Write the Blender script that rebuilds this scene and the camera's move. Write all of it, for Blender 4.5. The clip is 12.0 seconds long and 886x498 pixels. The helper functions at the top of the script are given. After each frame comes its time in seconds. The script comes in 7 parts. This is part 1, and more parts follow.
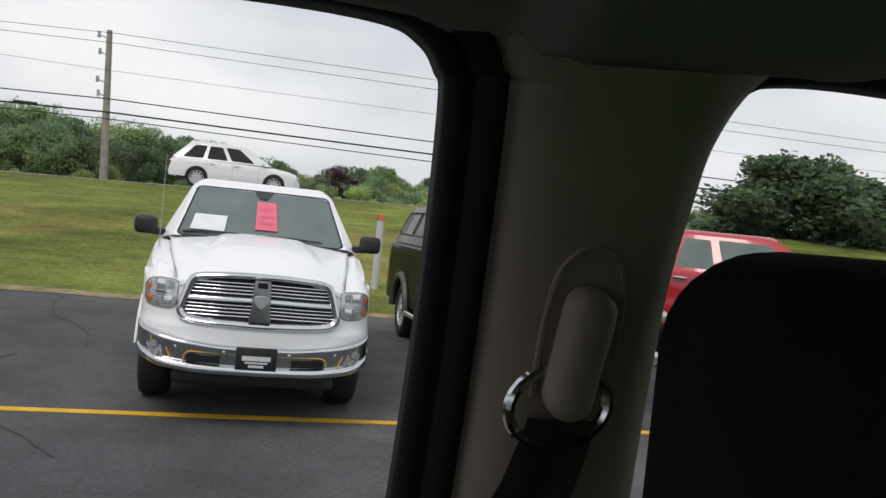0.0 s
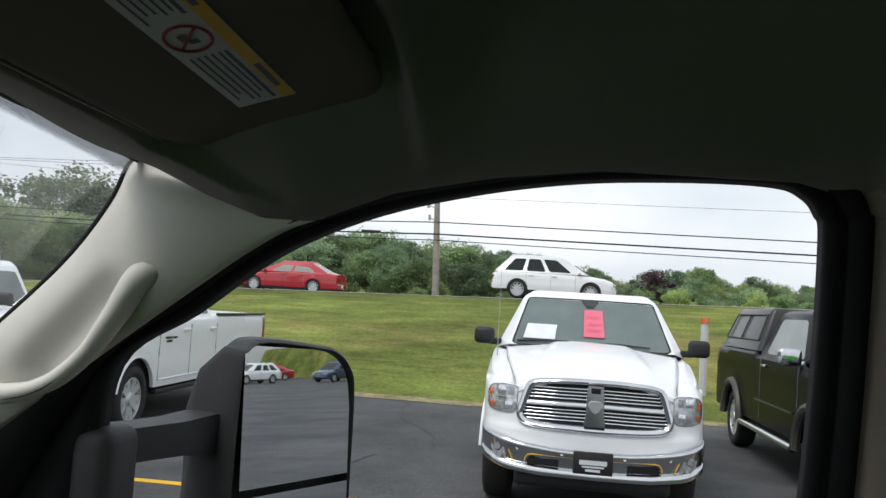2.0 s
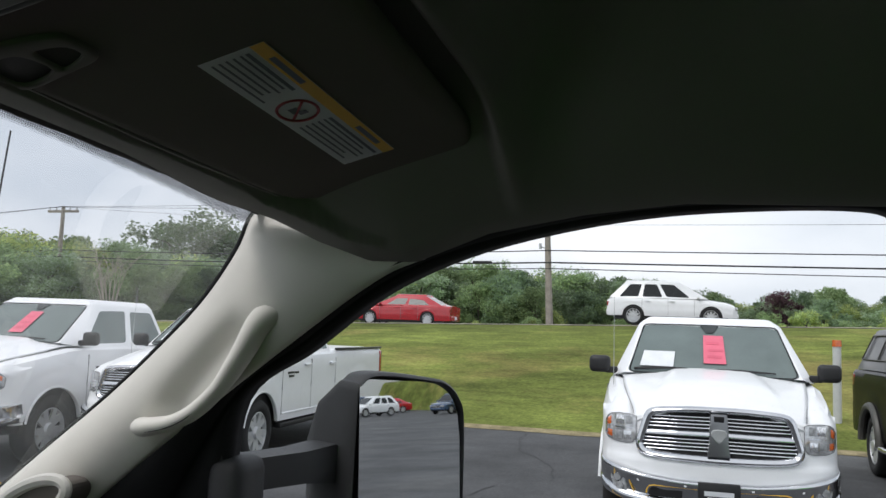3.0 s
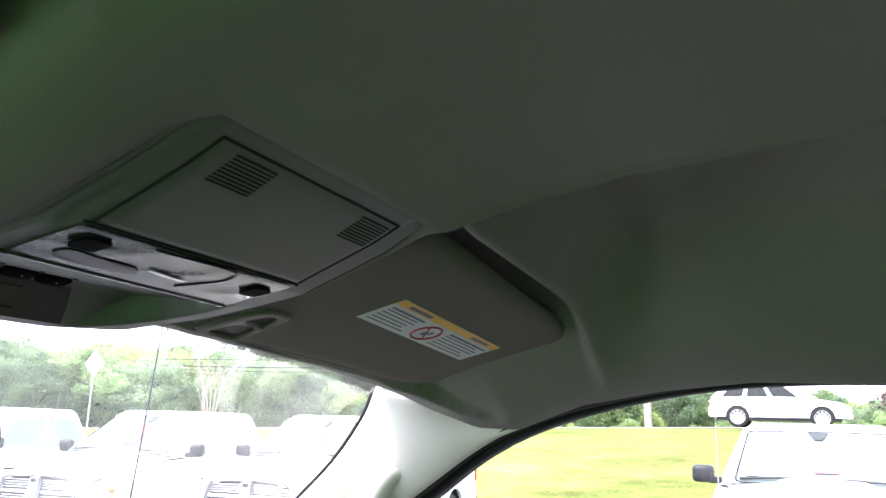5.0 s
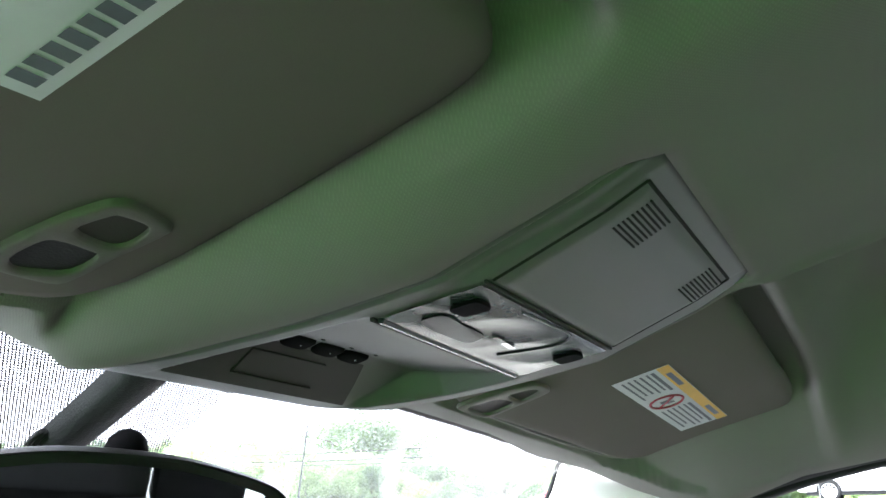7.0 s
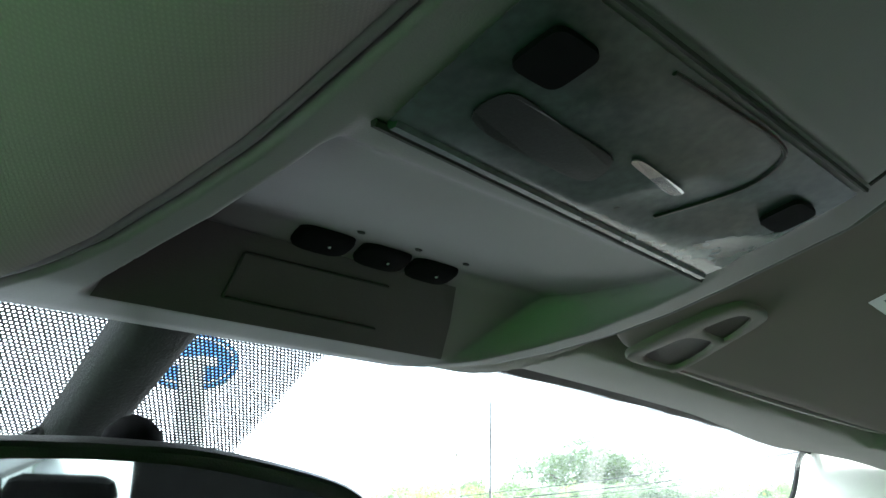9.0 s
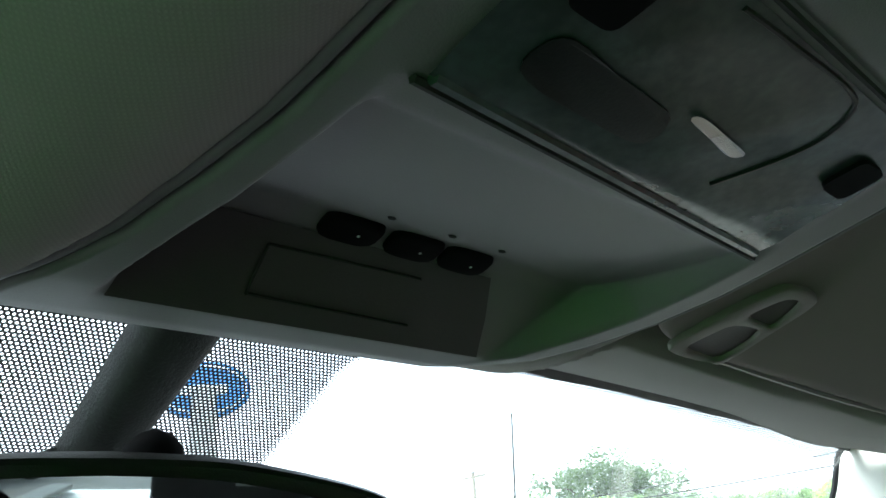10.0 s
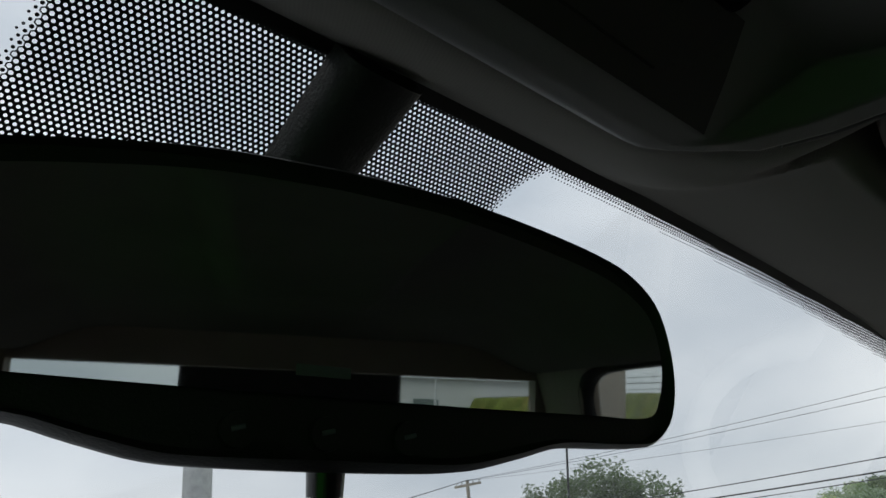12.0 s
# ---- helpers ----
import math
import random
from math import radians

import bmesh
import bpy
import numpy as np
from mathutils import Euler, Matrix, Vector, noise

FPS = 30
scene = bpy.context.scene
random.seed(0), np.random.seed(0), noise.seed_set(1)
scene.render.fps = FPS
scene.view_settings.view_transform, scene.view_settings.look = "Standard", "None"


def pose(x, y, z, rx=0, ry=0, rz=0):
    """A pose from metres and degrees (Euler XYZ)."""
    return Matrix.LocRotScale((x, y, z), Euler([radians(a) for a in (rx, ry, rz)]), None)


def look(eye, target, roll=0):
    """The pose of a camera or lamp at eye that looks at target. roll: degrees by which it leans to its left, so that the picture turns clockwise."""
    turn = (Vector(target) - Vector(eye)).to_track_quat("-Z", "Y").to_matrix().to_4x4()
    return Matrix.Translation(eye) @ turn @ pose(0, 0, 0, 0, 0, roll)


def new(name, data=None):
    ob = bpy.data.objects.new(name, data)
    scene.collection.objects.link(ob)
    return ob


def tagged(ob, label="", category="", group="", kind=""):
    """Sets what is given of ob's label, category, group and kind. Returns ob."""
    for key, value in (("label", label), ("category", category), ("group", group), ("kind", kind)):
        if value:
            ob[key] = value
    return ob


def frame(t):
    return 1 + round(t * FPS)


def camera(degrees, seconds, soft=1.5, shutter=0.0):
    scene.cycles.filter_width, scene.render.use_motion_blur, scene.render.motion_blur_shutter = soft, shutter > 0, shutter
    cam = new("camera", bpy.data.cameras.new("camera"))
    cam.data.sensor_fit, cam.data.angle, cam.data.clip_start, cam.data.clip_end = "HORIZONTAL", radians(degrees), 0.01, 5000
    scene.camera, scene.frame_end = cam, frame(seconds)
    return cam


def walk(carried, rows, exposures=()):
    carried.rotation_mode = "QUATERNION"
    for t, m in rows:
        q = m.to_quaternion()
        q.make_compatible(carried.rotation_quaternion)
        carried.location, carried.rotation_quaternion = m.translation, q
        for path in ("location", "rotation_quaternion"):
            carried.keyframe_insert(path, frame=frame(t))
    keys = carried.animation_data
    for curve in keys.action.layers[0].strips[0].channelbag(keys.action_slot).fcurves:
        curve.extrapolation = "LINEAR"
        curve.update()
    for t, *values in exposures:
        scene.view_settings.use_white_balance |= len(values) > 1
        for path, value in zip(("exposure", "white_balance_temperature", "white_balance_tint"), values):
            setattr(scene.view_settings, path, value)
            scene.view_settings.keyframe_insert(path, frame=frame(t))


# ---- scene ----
cam = camera(56.7, 12.0)
# seconds, eye, target (metres), roll (degrees)
PATH = [
    (0, (0.169, -0.046, 1.707), (2.124, -0.463, 1.654), 5.9),
    (0.5, (0.145, -0.019, 1.709), (2.135, -0.194, 1.789), 5.5),
    (1, (0.07, 0.014, 1.726), (2.065, 0.068, 1.853), 5.2),
    (1.5, (-0.055, 0.058, 1.716), (1.928, 0.273, 1.862), 4.3),
    (2, (-0.119, 0.067, 1.7), (1.845, 0.418, 1.842), 3.7),
    (2.5, (-0.152, 0.037, 1.709), (1.776, 0.552, 1.846), 3.1),
    (3, (-0.168, 0.039, 1.704), (1.724, 0.655, 1.905), 2.2),
    (3.5, (-0.183, 0.073, 1.704), (1.662, 0.787, 1.994), 2.0),
    (3.7, (-0.21, 0.071, 1.72), (1.607, 0.847, 2.028), 2.0),
    (5.3, (-0.355, -0.017, 1.774), (1.423, 0.77, 2.245), 1.2),
    (5.5, (-0.365, -0.018, 1.771), (1.426, 0.719, 2.267), 0.9),
    (6, (-0.4, 0.037, 1.774), (1.389, 0.752, 2.314), 0.6),
    (6.5, (-0.411, 0.062, 1.765), (1.36, 0.788, 2.344), 0.4),
    (7, (-0.384, 0.15, 1.765), (1.28, 1.063, 2.394), -0.6),
    (7.5, (-0.334, 0.19, 1.756), (1.223, 1.272, 2.393), -1.7),
    (7.7, (-0.319, 0.192, 1.757), (1.197, 1.325, 2.403), -2.4),
    (9.5, (-0.165, 0.244, 1.752), (1.182, 1.525, 2.491), -4.1),
    (10, (-0.177, 0.255, 1.751), (1.169, 1.524, 2.51), -6.0),
    (10.5, (-0.189, 0.299, 1.732), (1.169, 1.545, 2.51), -7.7),
    (11, (-0.183, 0.362, 1.689), (1.145, 1.636, 2.474), -5.4),
    (11.5, (-0.184, 0.377, 1.689), (1.133, 1.663, 2.473), -5.0),
    (12, (-0.187, 0.374, 1.689), (1.159, 1.633, 2.466), -4.9),
]
EXPOSURES = [
    (0, 0.35, 6600, 14), (0.5, -0.08, 6650, 10), (1.0, 0.1, 6600, 10), (1.5, 0.4, 6400, 11), (2.5, 0.68, 6350, 12), (3.5, 0.5, 6300, 14), (3.7, 0.8, 6300, 14), (5.3, 3.48, 6050, 22), (6.0, 3.9, 6000, 21), (6.5, 3.95, 6000, 20),
    (7.0, 3.85, 6000, 14), (7.5, 3.5, 5950, 2), (9.5, 3.2, 5850, 0), (10.0, 2.75, 5800, -1), (10.5, 1.8, 5900, -1), (11.0, 0.5, 6200, 9), (12, 0.15, 6250, 9),
]
walk(cam, [(t, look(eye, target, roll)) for t, eye, target, roll in PATH], EXPOSURES)

# ---- light: a bright overcast day ----
world = bpy.data.worlds.new("overcast")
scene.world = world
world.use_nodes = True
nt = world.node_tree
nt.nodes.clear()
w_out = nt.nodes.new("ShaderNodeOutputWorld")
w_bg = nt.nodes.new("ShaderNodeBackground")
w_sky = nt.nodes.new("ShaderNodeTexSky")
w_sky.sky_type, w_sky.sun_disc = "NISHITA", False
w_sky.sun_elevation, w_sky.sun_rotation = radians(58), radians(311)
w_sky.air_density, w_sky.dust_density, w_sky.ozone_density = 1.0, 4.0, 1.0
w_tc = nt.nodes.new("ShaderNodeTexCoord")
w_map = nt.nodes.new("ShaderNodeMapping")
w_map.inputs["Scale"].default_value = (1.3, 1.3, 3.0)
w_noise = nt.nodes.new("ShaderNodeTexNoise")
w_noise.inputs["Scale"].default_value, w_noise.inputs["Detail"].default_value, w_noise.inputs["Roughness"].default_value = 1.7, 5, 0.45
w_ramp = nt.nodes.new("ShaderNodeValToRGB")
w_ramp.color_ramp.elements[0].position, w_ramp.color_ramp.elements[0].color = 0.35, (5.6, 6.1, 6.7, 1)
w_ramp.color_ramp.elements[1].position, w_ramp.color_ramp.elements[1].color = 0.68, (9.6, 9.7, 9.8, 1)
w_mix = nt.nodes.new("ShaderNodeMixRGB")
w_mix.inputs[0].default_value = 0.9
w_bg.inputs["Strength"].default_value = 0.085
nt.links.new(w_tc.outputs["Generated"], w_map.inputs["Vector"])
nt.links.new(w_map.outputs["Vector"], w_noise.inputs["Vector"])
nt.links.new(w_noise.outputs["Fac"], w_ramp.inputs["Fac"])
nt.links.new(w_sky.outputs["Color"], w_mix.inputs[1])
nt.links.new(w_ramp.outputs["Color"], w_mix.inputs[2])
nt.links.new(w_mix.outputs["Color"], w_bg.inputs["Color"])
nt.links.new(w_bg.outputs["Background"], w_out.inputs["Surface"])

sun_data = bpy.data.lights.new("sun", "SUN")
sun_data.energy, sun_data.angle, sun_data.color = 1.1, radians(25), (1.0, 0.97, 0.92)
sun = new("sun", sun_data)
sun.matrix_world = look((0, 0, 0), (0.38, -0.33, -0.80))


# ---- materials ----
def material(name, color, rough=0.6, metal=0.0, var=0.12, scale=8.0, grain=120.0, bump=0.0, dirt=None, dirt_amount=0.0, spec=0.5, coat=0.0, ramp=(0.3, 0.7), coords="Object"):
    m = bpy.data.materials.new(name)
    m.use_nodes = True
    t = m.node_tree
    b = t.nodes["Principled BSDF"]
    b.inputs["Roughness"].default_value, b.inputs["Metallic"].default_value = rough, metal
    b.inputs["Specular IOR Level"].default_value, b.inputs["Coat Weight"].default_value = spec, coat
    b.inputs["Coat Roughness"].default_value = 0.04
    tc = t.nodes.new("ShaderNodeTexCoord")
    big = t.nodes.new("ShaderNodeTexNoise")
    big.inputs["Scale"].default_value, big.inputs["Detail"].default_value = scale, 5
    t.links.new(tc.outputs[coords], big.inputs["Vector"])
    fine = t.nodes.new("ShaderNodeTexNoise")
    fine.inputs["Scale"].default_value, fine.inputs["Detail"].default_value = grain, 3
    t.links.new(tc.outputs[coords], fine.inputs["Vector"])
    r = t.nodes.new("ShaderNodeValToRGB")
    lo, hi = [max(0, c * (1 - var)) for c in color], [min(1, c * (1 + var)) for c in color]
    r.color_ramp.elements[0].position, r.color_ramp.elements[1].position = ramp
    r.color_ramp.elements[0].color, r.color_ramp.elements[1].color = (*lo, 1), (*hi, 1)
    t.links.new(big.outputs["Fac"], r.inputs["Fac"])
    mix = t.nodes.new("ShaderNodeMixRGB")
    mix.blend_type = "MULTIPLY"
    mix.inputs[0].default_value = min(1, var * 2.5)
    g = t.nodes.new("ShaderNodeMapRange")
    g.inputs["From Min"].default_value, g.inputs["From Max"].default_value = 0.3, 0.7
    g.inputs["To Min"].default_value, g.inputs["To Max"].default_value = 0.75, 1.15
    t.links.new(fine.outputs["Fac"], g.inputs["Value"])
    t.links.new(r.outputs["Color"], mix.inputs[1])
    t.links.new(g.outputs["Result"], mix.inputs[2])
    col = mix.outputs["Color"]
    if dirt:
        d = t.nodes.new("ShaderNodeTexNoise")
        d.inputs["Scale"].default_value, d.inputs["Detail"].default_value = scale * 0.45, 8
        d.inputs["Roughness"].default_value = 0.65
        t.links.new(tc.outputs[coords], d.inputs["Vector"])
        dr = t.nodes.new("ShaderNodeMapRange")
        dr.inputs["From Min"].default_value, dr.inputs["From Max"].default_value = 0.5, 0.72
        dr.inputs["To Max"].default_value = dirt_amount
        t.links.new(d.outputs["Fac"], dr.inputs["Value"])
        dm = t.nodes.new("ShaderNodeMixRGB")
        dm.inputs[2].default_value = (*dirt, 1)
        t.links.new(dr.outputs["Result"], dm.inputs[0])
        t.links.new(col, dm.inputs[1])
        col = dm.outputs["Color"]
    t.links.new(col, b.inputs["Base Color"])
    if bump:
        bp = t.nodes.new("ShaderNodeBump")
        bp.inputs["Strength"].default_value, bp.inputs["Distance"].default_value = bump, 0.002
        t.links.new(fine.outputs["Fac"], bp.inputs["Height"])
        t.links.new(bp.outputs["Normal"], b.inputs["Normal"])
    return m


def mottle(m, scale, lo, hi, stretch=(1, 1, 1), detail=8):
    """Patchy wear on top of a finished material."""
    t = m.node_tree
    b = t.nodes["Principled BSDF"]
    src = b.inputs["Base Color"].links[0].from_socket
    tc, mp, nz, mr, mx = (t.nodes.new("ShaderNode" + k) for k in ("TexCoord", "Mapping", "TexNoise", "MapRange", "MixRGB"))
    mp.inputs["Scale"].default_value = stretch
    nz.inputs["Scale"].default_value, nz.inputs["Detail"].default_value, nz.inputs["Roughness"].default_value = scale, detail, 0.7
    mr.inputs["From Min"].default_value, mr.inputs["From Max"].default_value = 0.32, 0.68
    mr.inputs["To Min"].default_value, mr.inputs["To Max"].default_value = lo, hi
    mx.blend_type = "MULTIPLY"
    mx.inputs[0].default_value = 1.0
    t.links.new(tc.outputs["Object"], mp.inputs["Vector"])
    t.links.new(mp.outputs["Vector"], nz.inputs["Vector"])
    t.links.new(nz.outputs["Fac"], mr.inputs["Value"])
    t.links.new(src, mx.inputs[1])
    t.links.new(mr.outputs["Result"], mx.inputs[2])
    t.links.new(mx.outputs["Color"], b.inputs["Base Color"])


def glass_pane(name, tint, gloss=0.07, haze=0.0):
    m = bpy.data.materials.new(name)
    m.use_nodes = True
    t = m.node_tree
    t.nodes.clear()
    o = t.nodes.new("ShaderNodeOutputMaterial")
    tr, gl, mx, fr, mul = (t.nodes.new("ShaderNode" + k) for k in ("BsdfTransparent", "BsdfGlossy", "MixShader", "Fresnel", "Math"))
    tr.inputs["Color"].default_value = (*tint, 1)
    gl.inputs["Roughness"].default_value = 0.02
    fr.inputs["IOR"].default_value = 1.25
    mul.operation = "MULTIPLY"
    mul.inputs[1].default_value = gloss / 0.07
    t.links.new(fr.outputs["Fac"], mul.inputs[0])
    t.links.new(mul.outputs["Value"], mx.inputs["Fac"])
    t.links.new(tr.outputs["BSDF"], mx.inputs[1])
    t.links.new(gl.outputs["BSDF"], mx.inputs[2])
    tl, hz = t.nodes.new("ShaderNodeBsdfTranslucent"), t.nodes.new("ShaderNodeMixShader")
    tl.inputs["Color"].default_value = (0.9, 0.95, 0.92, 1)
    hz.inputs["Fac"].default_value = haze
    t.links.new(mx.outputs["Shader"], hz.inputs[1])
    t.links.new(tl.outputs["BSDF"], hz.inputs[2])
    t.links.new(hz.outputs["Shader"], o.inputs["Surface"])
    return m


def foliage(name, color):
    m = material(name, color, 0.75, var=0.35, scale=0.8, grain=4, spec=0.2)
    t = m.node_tree
    b = t.nodes["Principled BSDF"]
    o = t.nodes["Material Output"]
    tl, mx, info, hs = (t.nodes.new("ShaderNode" + k) for k in ("BsdfTranslucent", "MixShader", "ObjectInfo", "HueSaturation"))
    src = b.inputs["Base Color"].links[0].from_socket
    rmp = t.nodes.new("ShaderNodeMapRange")
    rmp.inputs["To Min"].default_value, rmp.inputs["To Max"].default_value = 0.62, 1.5
    t.links.new(info.outputs["Random"], rmp.inputs["Value"])
    t.links.new(rmp.outputs["Result"], hs.inputs["Value"])
    t.links.new(src, hs.inputs["Color"])
    t.links.new(hs.outputs["Color"], b.inputs["Base Color"])
    t.links.new(hs.outputs["Color"], tl.inputs["Color"])
    mx.inputs["Fac"].default_value = 0.45
    t.links.new(b.outputs["BSDF"], mx.inputs[1])
    t.links.new(tl.outputs["BSDF"], mx.inputs[2])
    t.links.new(mx.outputs["Shader"], o.inputs["Surface"])
    return m


M = {}
M["headliner"] = material("headliner_fabric", (0.225, 0.219, 0.203), 0.95, var=0.06, scale=5, grain=2200, bump=0.15, spec=0.1)


def knit(m, pitch, depth, shade):
    """Fine woven ribs in two directions, pitch in metres."""
    t = m.node_tree
    b = t.nodes["Principled BSDF"]
    tc = t.nodes.new("ShaderNodeTexCoord")
    waves = []
    for ang in (35, -55):
        mp, wv = t.nodes.new("ShaderNodeMapping"), t.nodes.new("ShaderNodeTexWave")
        mp.inputs["Rotation"].default_value = (0, 0, radians(ang))
        wv.inputs["Scale"].default_value = 0.314 / pitch
        wv.inputs["Distortion"].default_value, wv.inputs["Detail"].default_value = 0.6, 1.0
        t.links.new(tc.outputs["Object"], mp.inputs["Vector"])
        t.links.new(mp.outputs["Vector"], wv.inputs["Vector"])
        waves.append(wv.outputs["Fac"])
    mul = t.nodes.new("ShaderNodeMath")
    mul.operation = "MULTIPLY"
    t.links.new(waves[0], mul.inputs[0])
    t.links.new(waves[1], mul.inputs[1])
    bp = t.nodes.new("ShaderNodeBump")
    bp.inputs["Strength"].default_value, bp.inputs["Distance"].default_value = depth, 0.0006
    t.links.new(mul.outputs["Value"], bp.inputs["Height"])
    if b.inputs["Normal"].links:
        t.links.new(b.inputs["Normal"].links[0].from_socket, bp.inputs["Normal"])
    t.links.new(bp.outputs["Normal"], b.inputs["Normal"])
    mr, mx = t.nodes.new("ShaderNodeMapRange"), t.nodes.new("ShaderNodeMixRGB")
    mr.inputs["To Min"].default_value, mr.inputs["To Max"].default_value = 1 - shade, 1 + shade * 1.4
    mx.blend_type = "MULTIPLY"
    mx.inputs[0].default_value = 1.0
    t.links.new(mul.outputs["Value"], mr.inputs["Value"])
    t.links.new(b.inputs["Base Color"].links[0].from_socket, mx.inputs[1])
    t.links.new(mr.outputs["Result"], mx.inputs[2])
    t.links.new(mx.outputs["Color"], b.inputs["Base Color"])


knit(M["headliner"], 0.0013, 0.14, 0.045)
M["visor"] = material("visor_fabric", (0.150, 0.136, 0.122), 0.92, var=0.05, scale=7, grain=2400, bump=0.12, spec=0.1)
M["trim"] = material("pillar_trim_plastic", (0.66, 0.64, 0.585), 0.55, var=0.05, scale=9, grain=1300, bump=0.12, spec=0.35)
M["catch"] = material("catch_plastic", (0.135, 0.124, 0.112), 0.55, var=0.05, scale=9, grain=1300, bump=0.1, spec=0.3)
M["catch_shade"] = material("catch_shade_plastic", (0.055, 0.050, 0.046), 0.7, var=0.06, scale=9, grain=1300, bump=0.1, spec=0.2)
M["tray_shade"] = material("tray_shade_plastic", (0.042, 0.038, 0.038), 0.6, var=0.08, scale=20, grain=1300, bump=0.12, spec=0.3)
# warm copy of the pillar trim, darkened for the dimmer rear and lower cab
M["trim_warm_dim"] = material("dim_warm_pillar_plastic", (0.31, 0.262, 0.212), 0.6, var=0.06, scale=9, grain=1300, bump=0.12, spec=0.3)
M["console"] = material("console_plastic", (0.135, 0.135, 0.134), 0.5, var=0.05, scale=9, grain=1500, bump=0.1, spec=0.35)
M["black_rubber"] = material("black_rubber", (0.012, 0.012, 0.013), 0.75, var=0.2, scale=20, grain=300, bump=0.1, spec=0.25)
M["black_plastic"] = material("black_plastic", (0.018, 0.018, 0.019), 0.5, var=0.2, scale=15, grain=900, bump=0.15, spec=0.4)
M["mirror_plastic"] = material("textured_mirror_plastic", (0.03, 0.031, 0.033), 0.55, var=0.15, scale=15, grain=700, bump=0.3, spec=0.4)
M["seat_fabric"] = material("black_seat_fabric", (0.012, 0.012, 0.012), 0.95, var=0.25, scale=12, grain=800, bump=0.4, spec=0.1)
M["jet"] = material("jet_black_plastic", (0.004, 0.004, 0.005), 0.85, spec=0.06)
M["groove"] = material("shadow_gap", (0.02, 0.02, 0.02), 0.9)
M["shut_line"] = material("panel_shut_line", (0.16, 0.16, 0.165), 0.8)
M["label_white"] = material("label_white", (0.62, 0.64, 0.66), 0.55, var=0.05)
M["label_ink"] = material("label_ink", (0.12, 0.13, 0.16), 0.6)
M["label_yellow"] = material("label_yellow", (0.75, 0.43, 0.03), 0.55, var=0.06)
M["label_red"] = material("label_red", (0.35, 0.03, 0.05), 0.55)
M["chrome"] = material("chrome", (0.62, 0.63, 0.65), 0.12, metal=1.0, var=0.04)
M["mirror"] = material("mirror_silver", (0.82, 0.84, 0.85), 0.015, metal=1.0, var=0.005)
M["auto_mirror"] = material("dimming_mirror_silver", (0.52, 0.55, 0.53), 0.02, metal=1.0, var=0.01)
M["lens"] = material("map_lamp_lens", (0.040, 0.056, 0.056), 0.24, var=0.35, scale=45, grain=260, spec=0.22, coat=0.0)
M["gloss_black"] = material("gloss_black_plastic", (0.010, 0.010, 0.012), 0.25, var=0.1, spec=0.4, coat=0.2)
M["lens_dark"] = material("dark_lens_plastic", (0.012, 0.015, 0.016), 0.32, var=0.3, scale=60, grain=900, bump=0.05, spec=0.12)
M["webbing"] = material("woven_belt_webbing", (0.02, 0.021, 0.024), 0.8, var=0.25, scale=40, grain=500, bump=0.5)
M["chrome_soft"] = material("brushed_chrome", (0.36, 0.37, 0.385), 0.20, metal=1.0, var=0.05)
M["dark_glass"] = material("dark_tinted_glass", (0.018, 0.021, 0.022), 0.08, var=0.2, spec=0.3)
M["white_paint"] = material("white_car_paint", (0.82, 0.83, 0.84), 0.35, var=0.02, spec=0.4, coat=0.35)
M["black_paint"] = material("black_car_paint", (0.005, 0.005, 0.006), 0.25, var=0.1, spec=0.06, coat=0.0)
# greyer and glossier than the black paint, to lighten the cover with sky sheen
M["cover_paint"] = material("sheen_black_cover", (0.022, 0.022, 0.023), 0.35, var=0.2, scale=4, spec=0.4, coat=0.2)
M["red_paint"] = material("red_car_paint", (0.42, 0.012, 0.02), 0.25, var=0.05, coat=1.0)
M["blue_paint"] = material("blue_car_paint", (0.03, 0.06, 0.12), 0.25, var=0.05, coat=1.0)
M["yellow_paint"] = material("yellow_car_paint", (0.75, 0.38, 0.02), 0.25, var=0.05, coat=1.0)
M["grey_trim"] = material("grey_fender_trim", (0.07, 0.068, 0.06), 0.5)
M["car_glass"] = material("car_window_glass", (0.150, 0.182, 0.176), 0.06, var=0.12, scale=2.5, spec=0.30, coat=0.0)
M["tyre"] = material("tyre_rubber", (0.016, 0.016, 0.016), 0.8, var=0.2, grain=60, bump=0.3)
M["alloy"] = material("alloy_wheel", (0.58, 0.59, 0.60), 0.4, metal=0.45, var=0.06)
M["lamp_clear"] = material("clear_lamp_lens", (0.55, 0.56, 0.57), 0.08, metal=0.6, var=0.35, scale=25, coat=1.0)
M["lamp_bowl"] = material("lamp_bowl", (0.30, 0.31, 0.32), 0.35, var=0.4, scale=40, spec=0.5)
M["lamp_amber"] = material("amber_lamp", (0.65, 0.13, 0.02), 0.2, coat=1.0)
M["lamp_red"] = material("red_lamp", (0.35, 0.01, 0.01), 0.2, coat=1.0)
M["pink_paper"] = material("pink_paper", (0.72, 0.145, 0.215), 0.6, var=0.08)
M["pink_ink"] = material("pink_print", (0.66, 0.115, 0.18), 0.6, var=0.1)
M["smoked_band"] = material("smoked_glass_band", (0.045, 0.052, 0.052), 0.15, var=0.2, spec=0.3)
M["gunmetal"] = material("gunmetal_paint", (0.20, 0.205, 0.215), 0.3, metal=0.7, var=0.08)
M["lamp_glint"] = material("bright_lamp_bowl", (0.75, 0.76, 0.78), 0.15, metal=0.8, var=0.3, scale=60)
M["paper"] = material("white_paper", (0.72, 0.74, 0.76), 0.7, var=0.05)
M["galvanised"] = material("galvanised_steel", (0.42, 0.43, 0.43), 0.45, metal=0.5, var=0.15, scale=6)
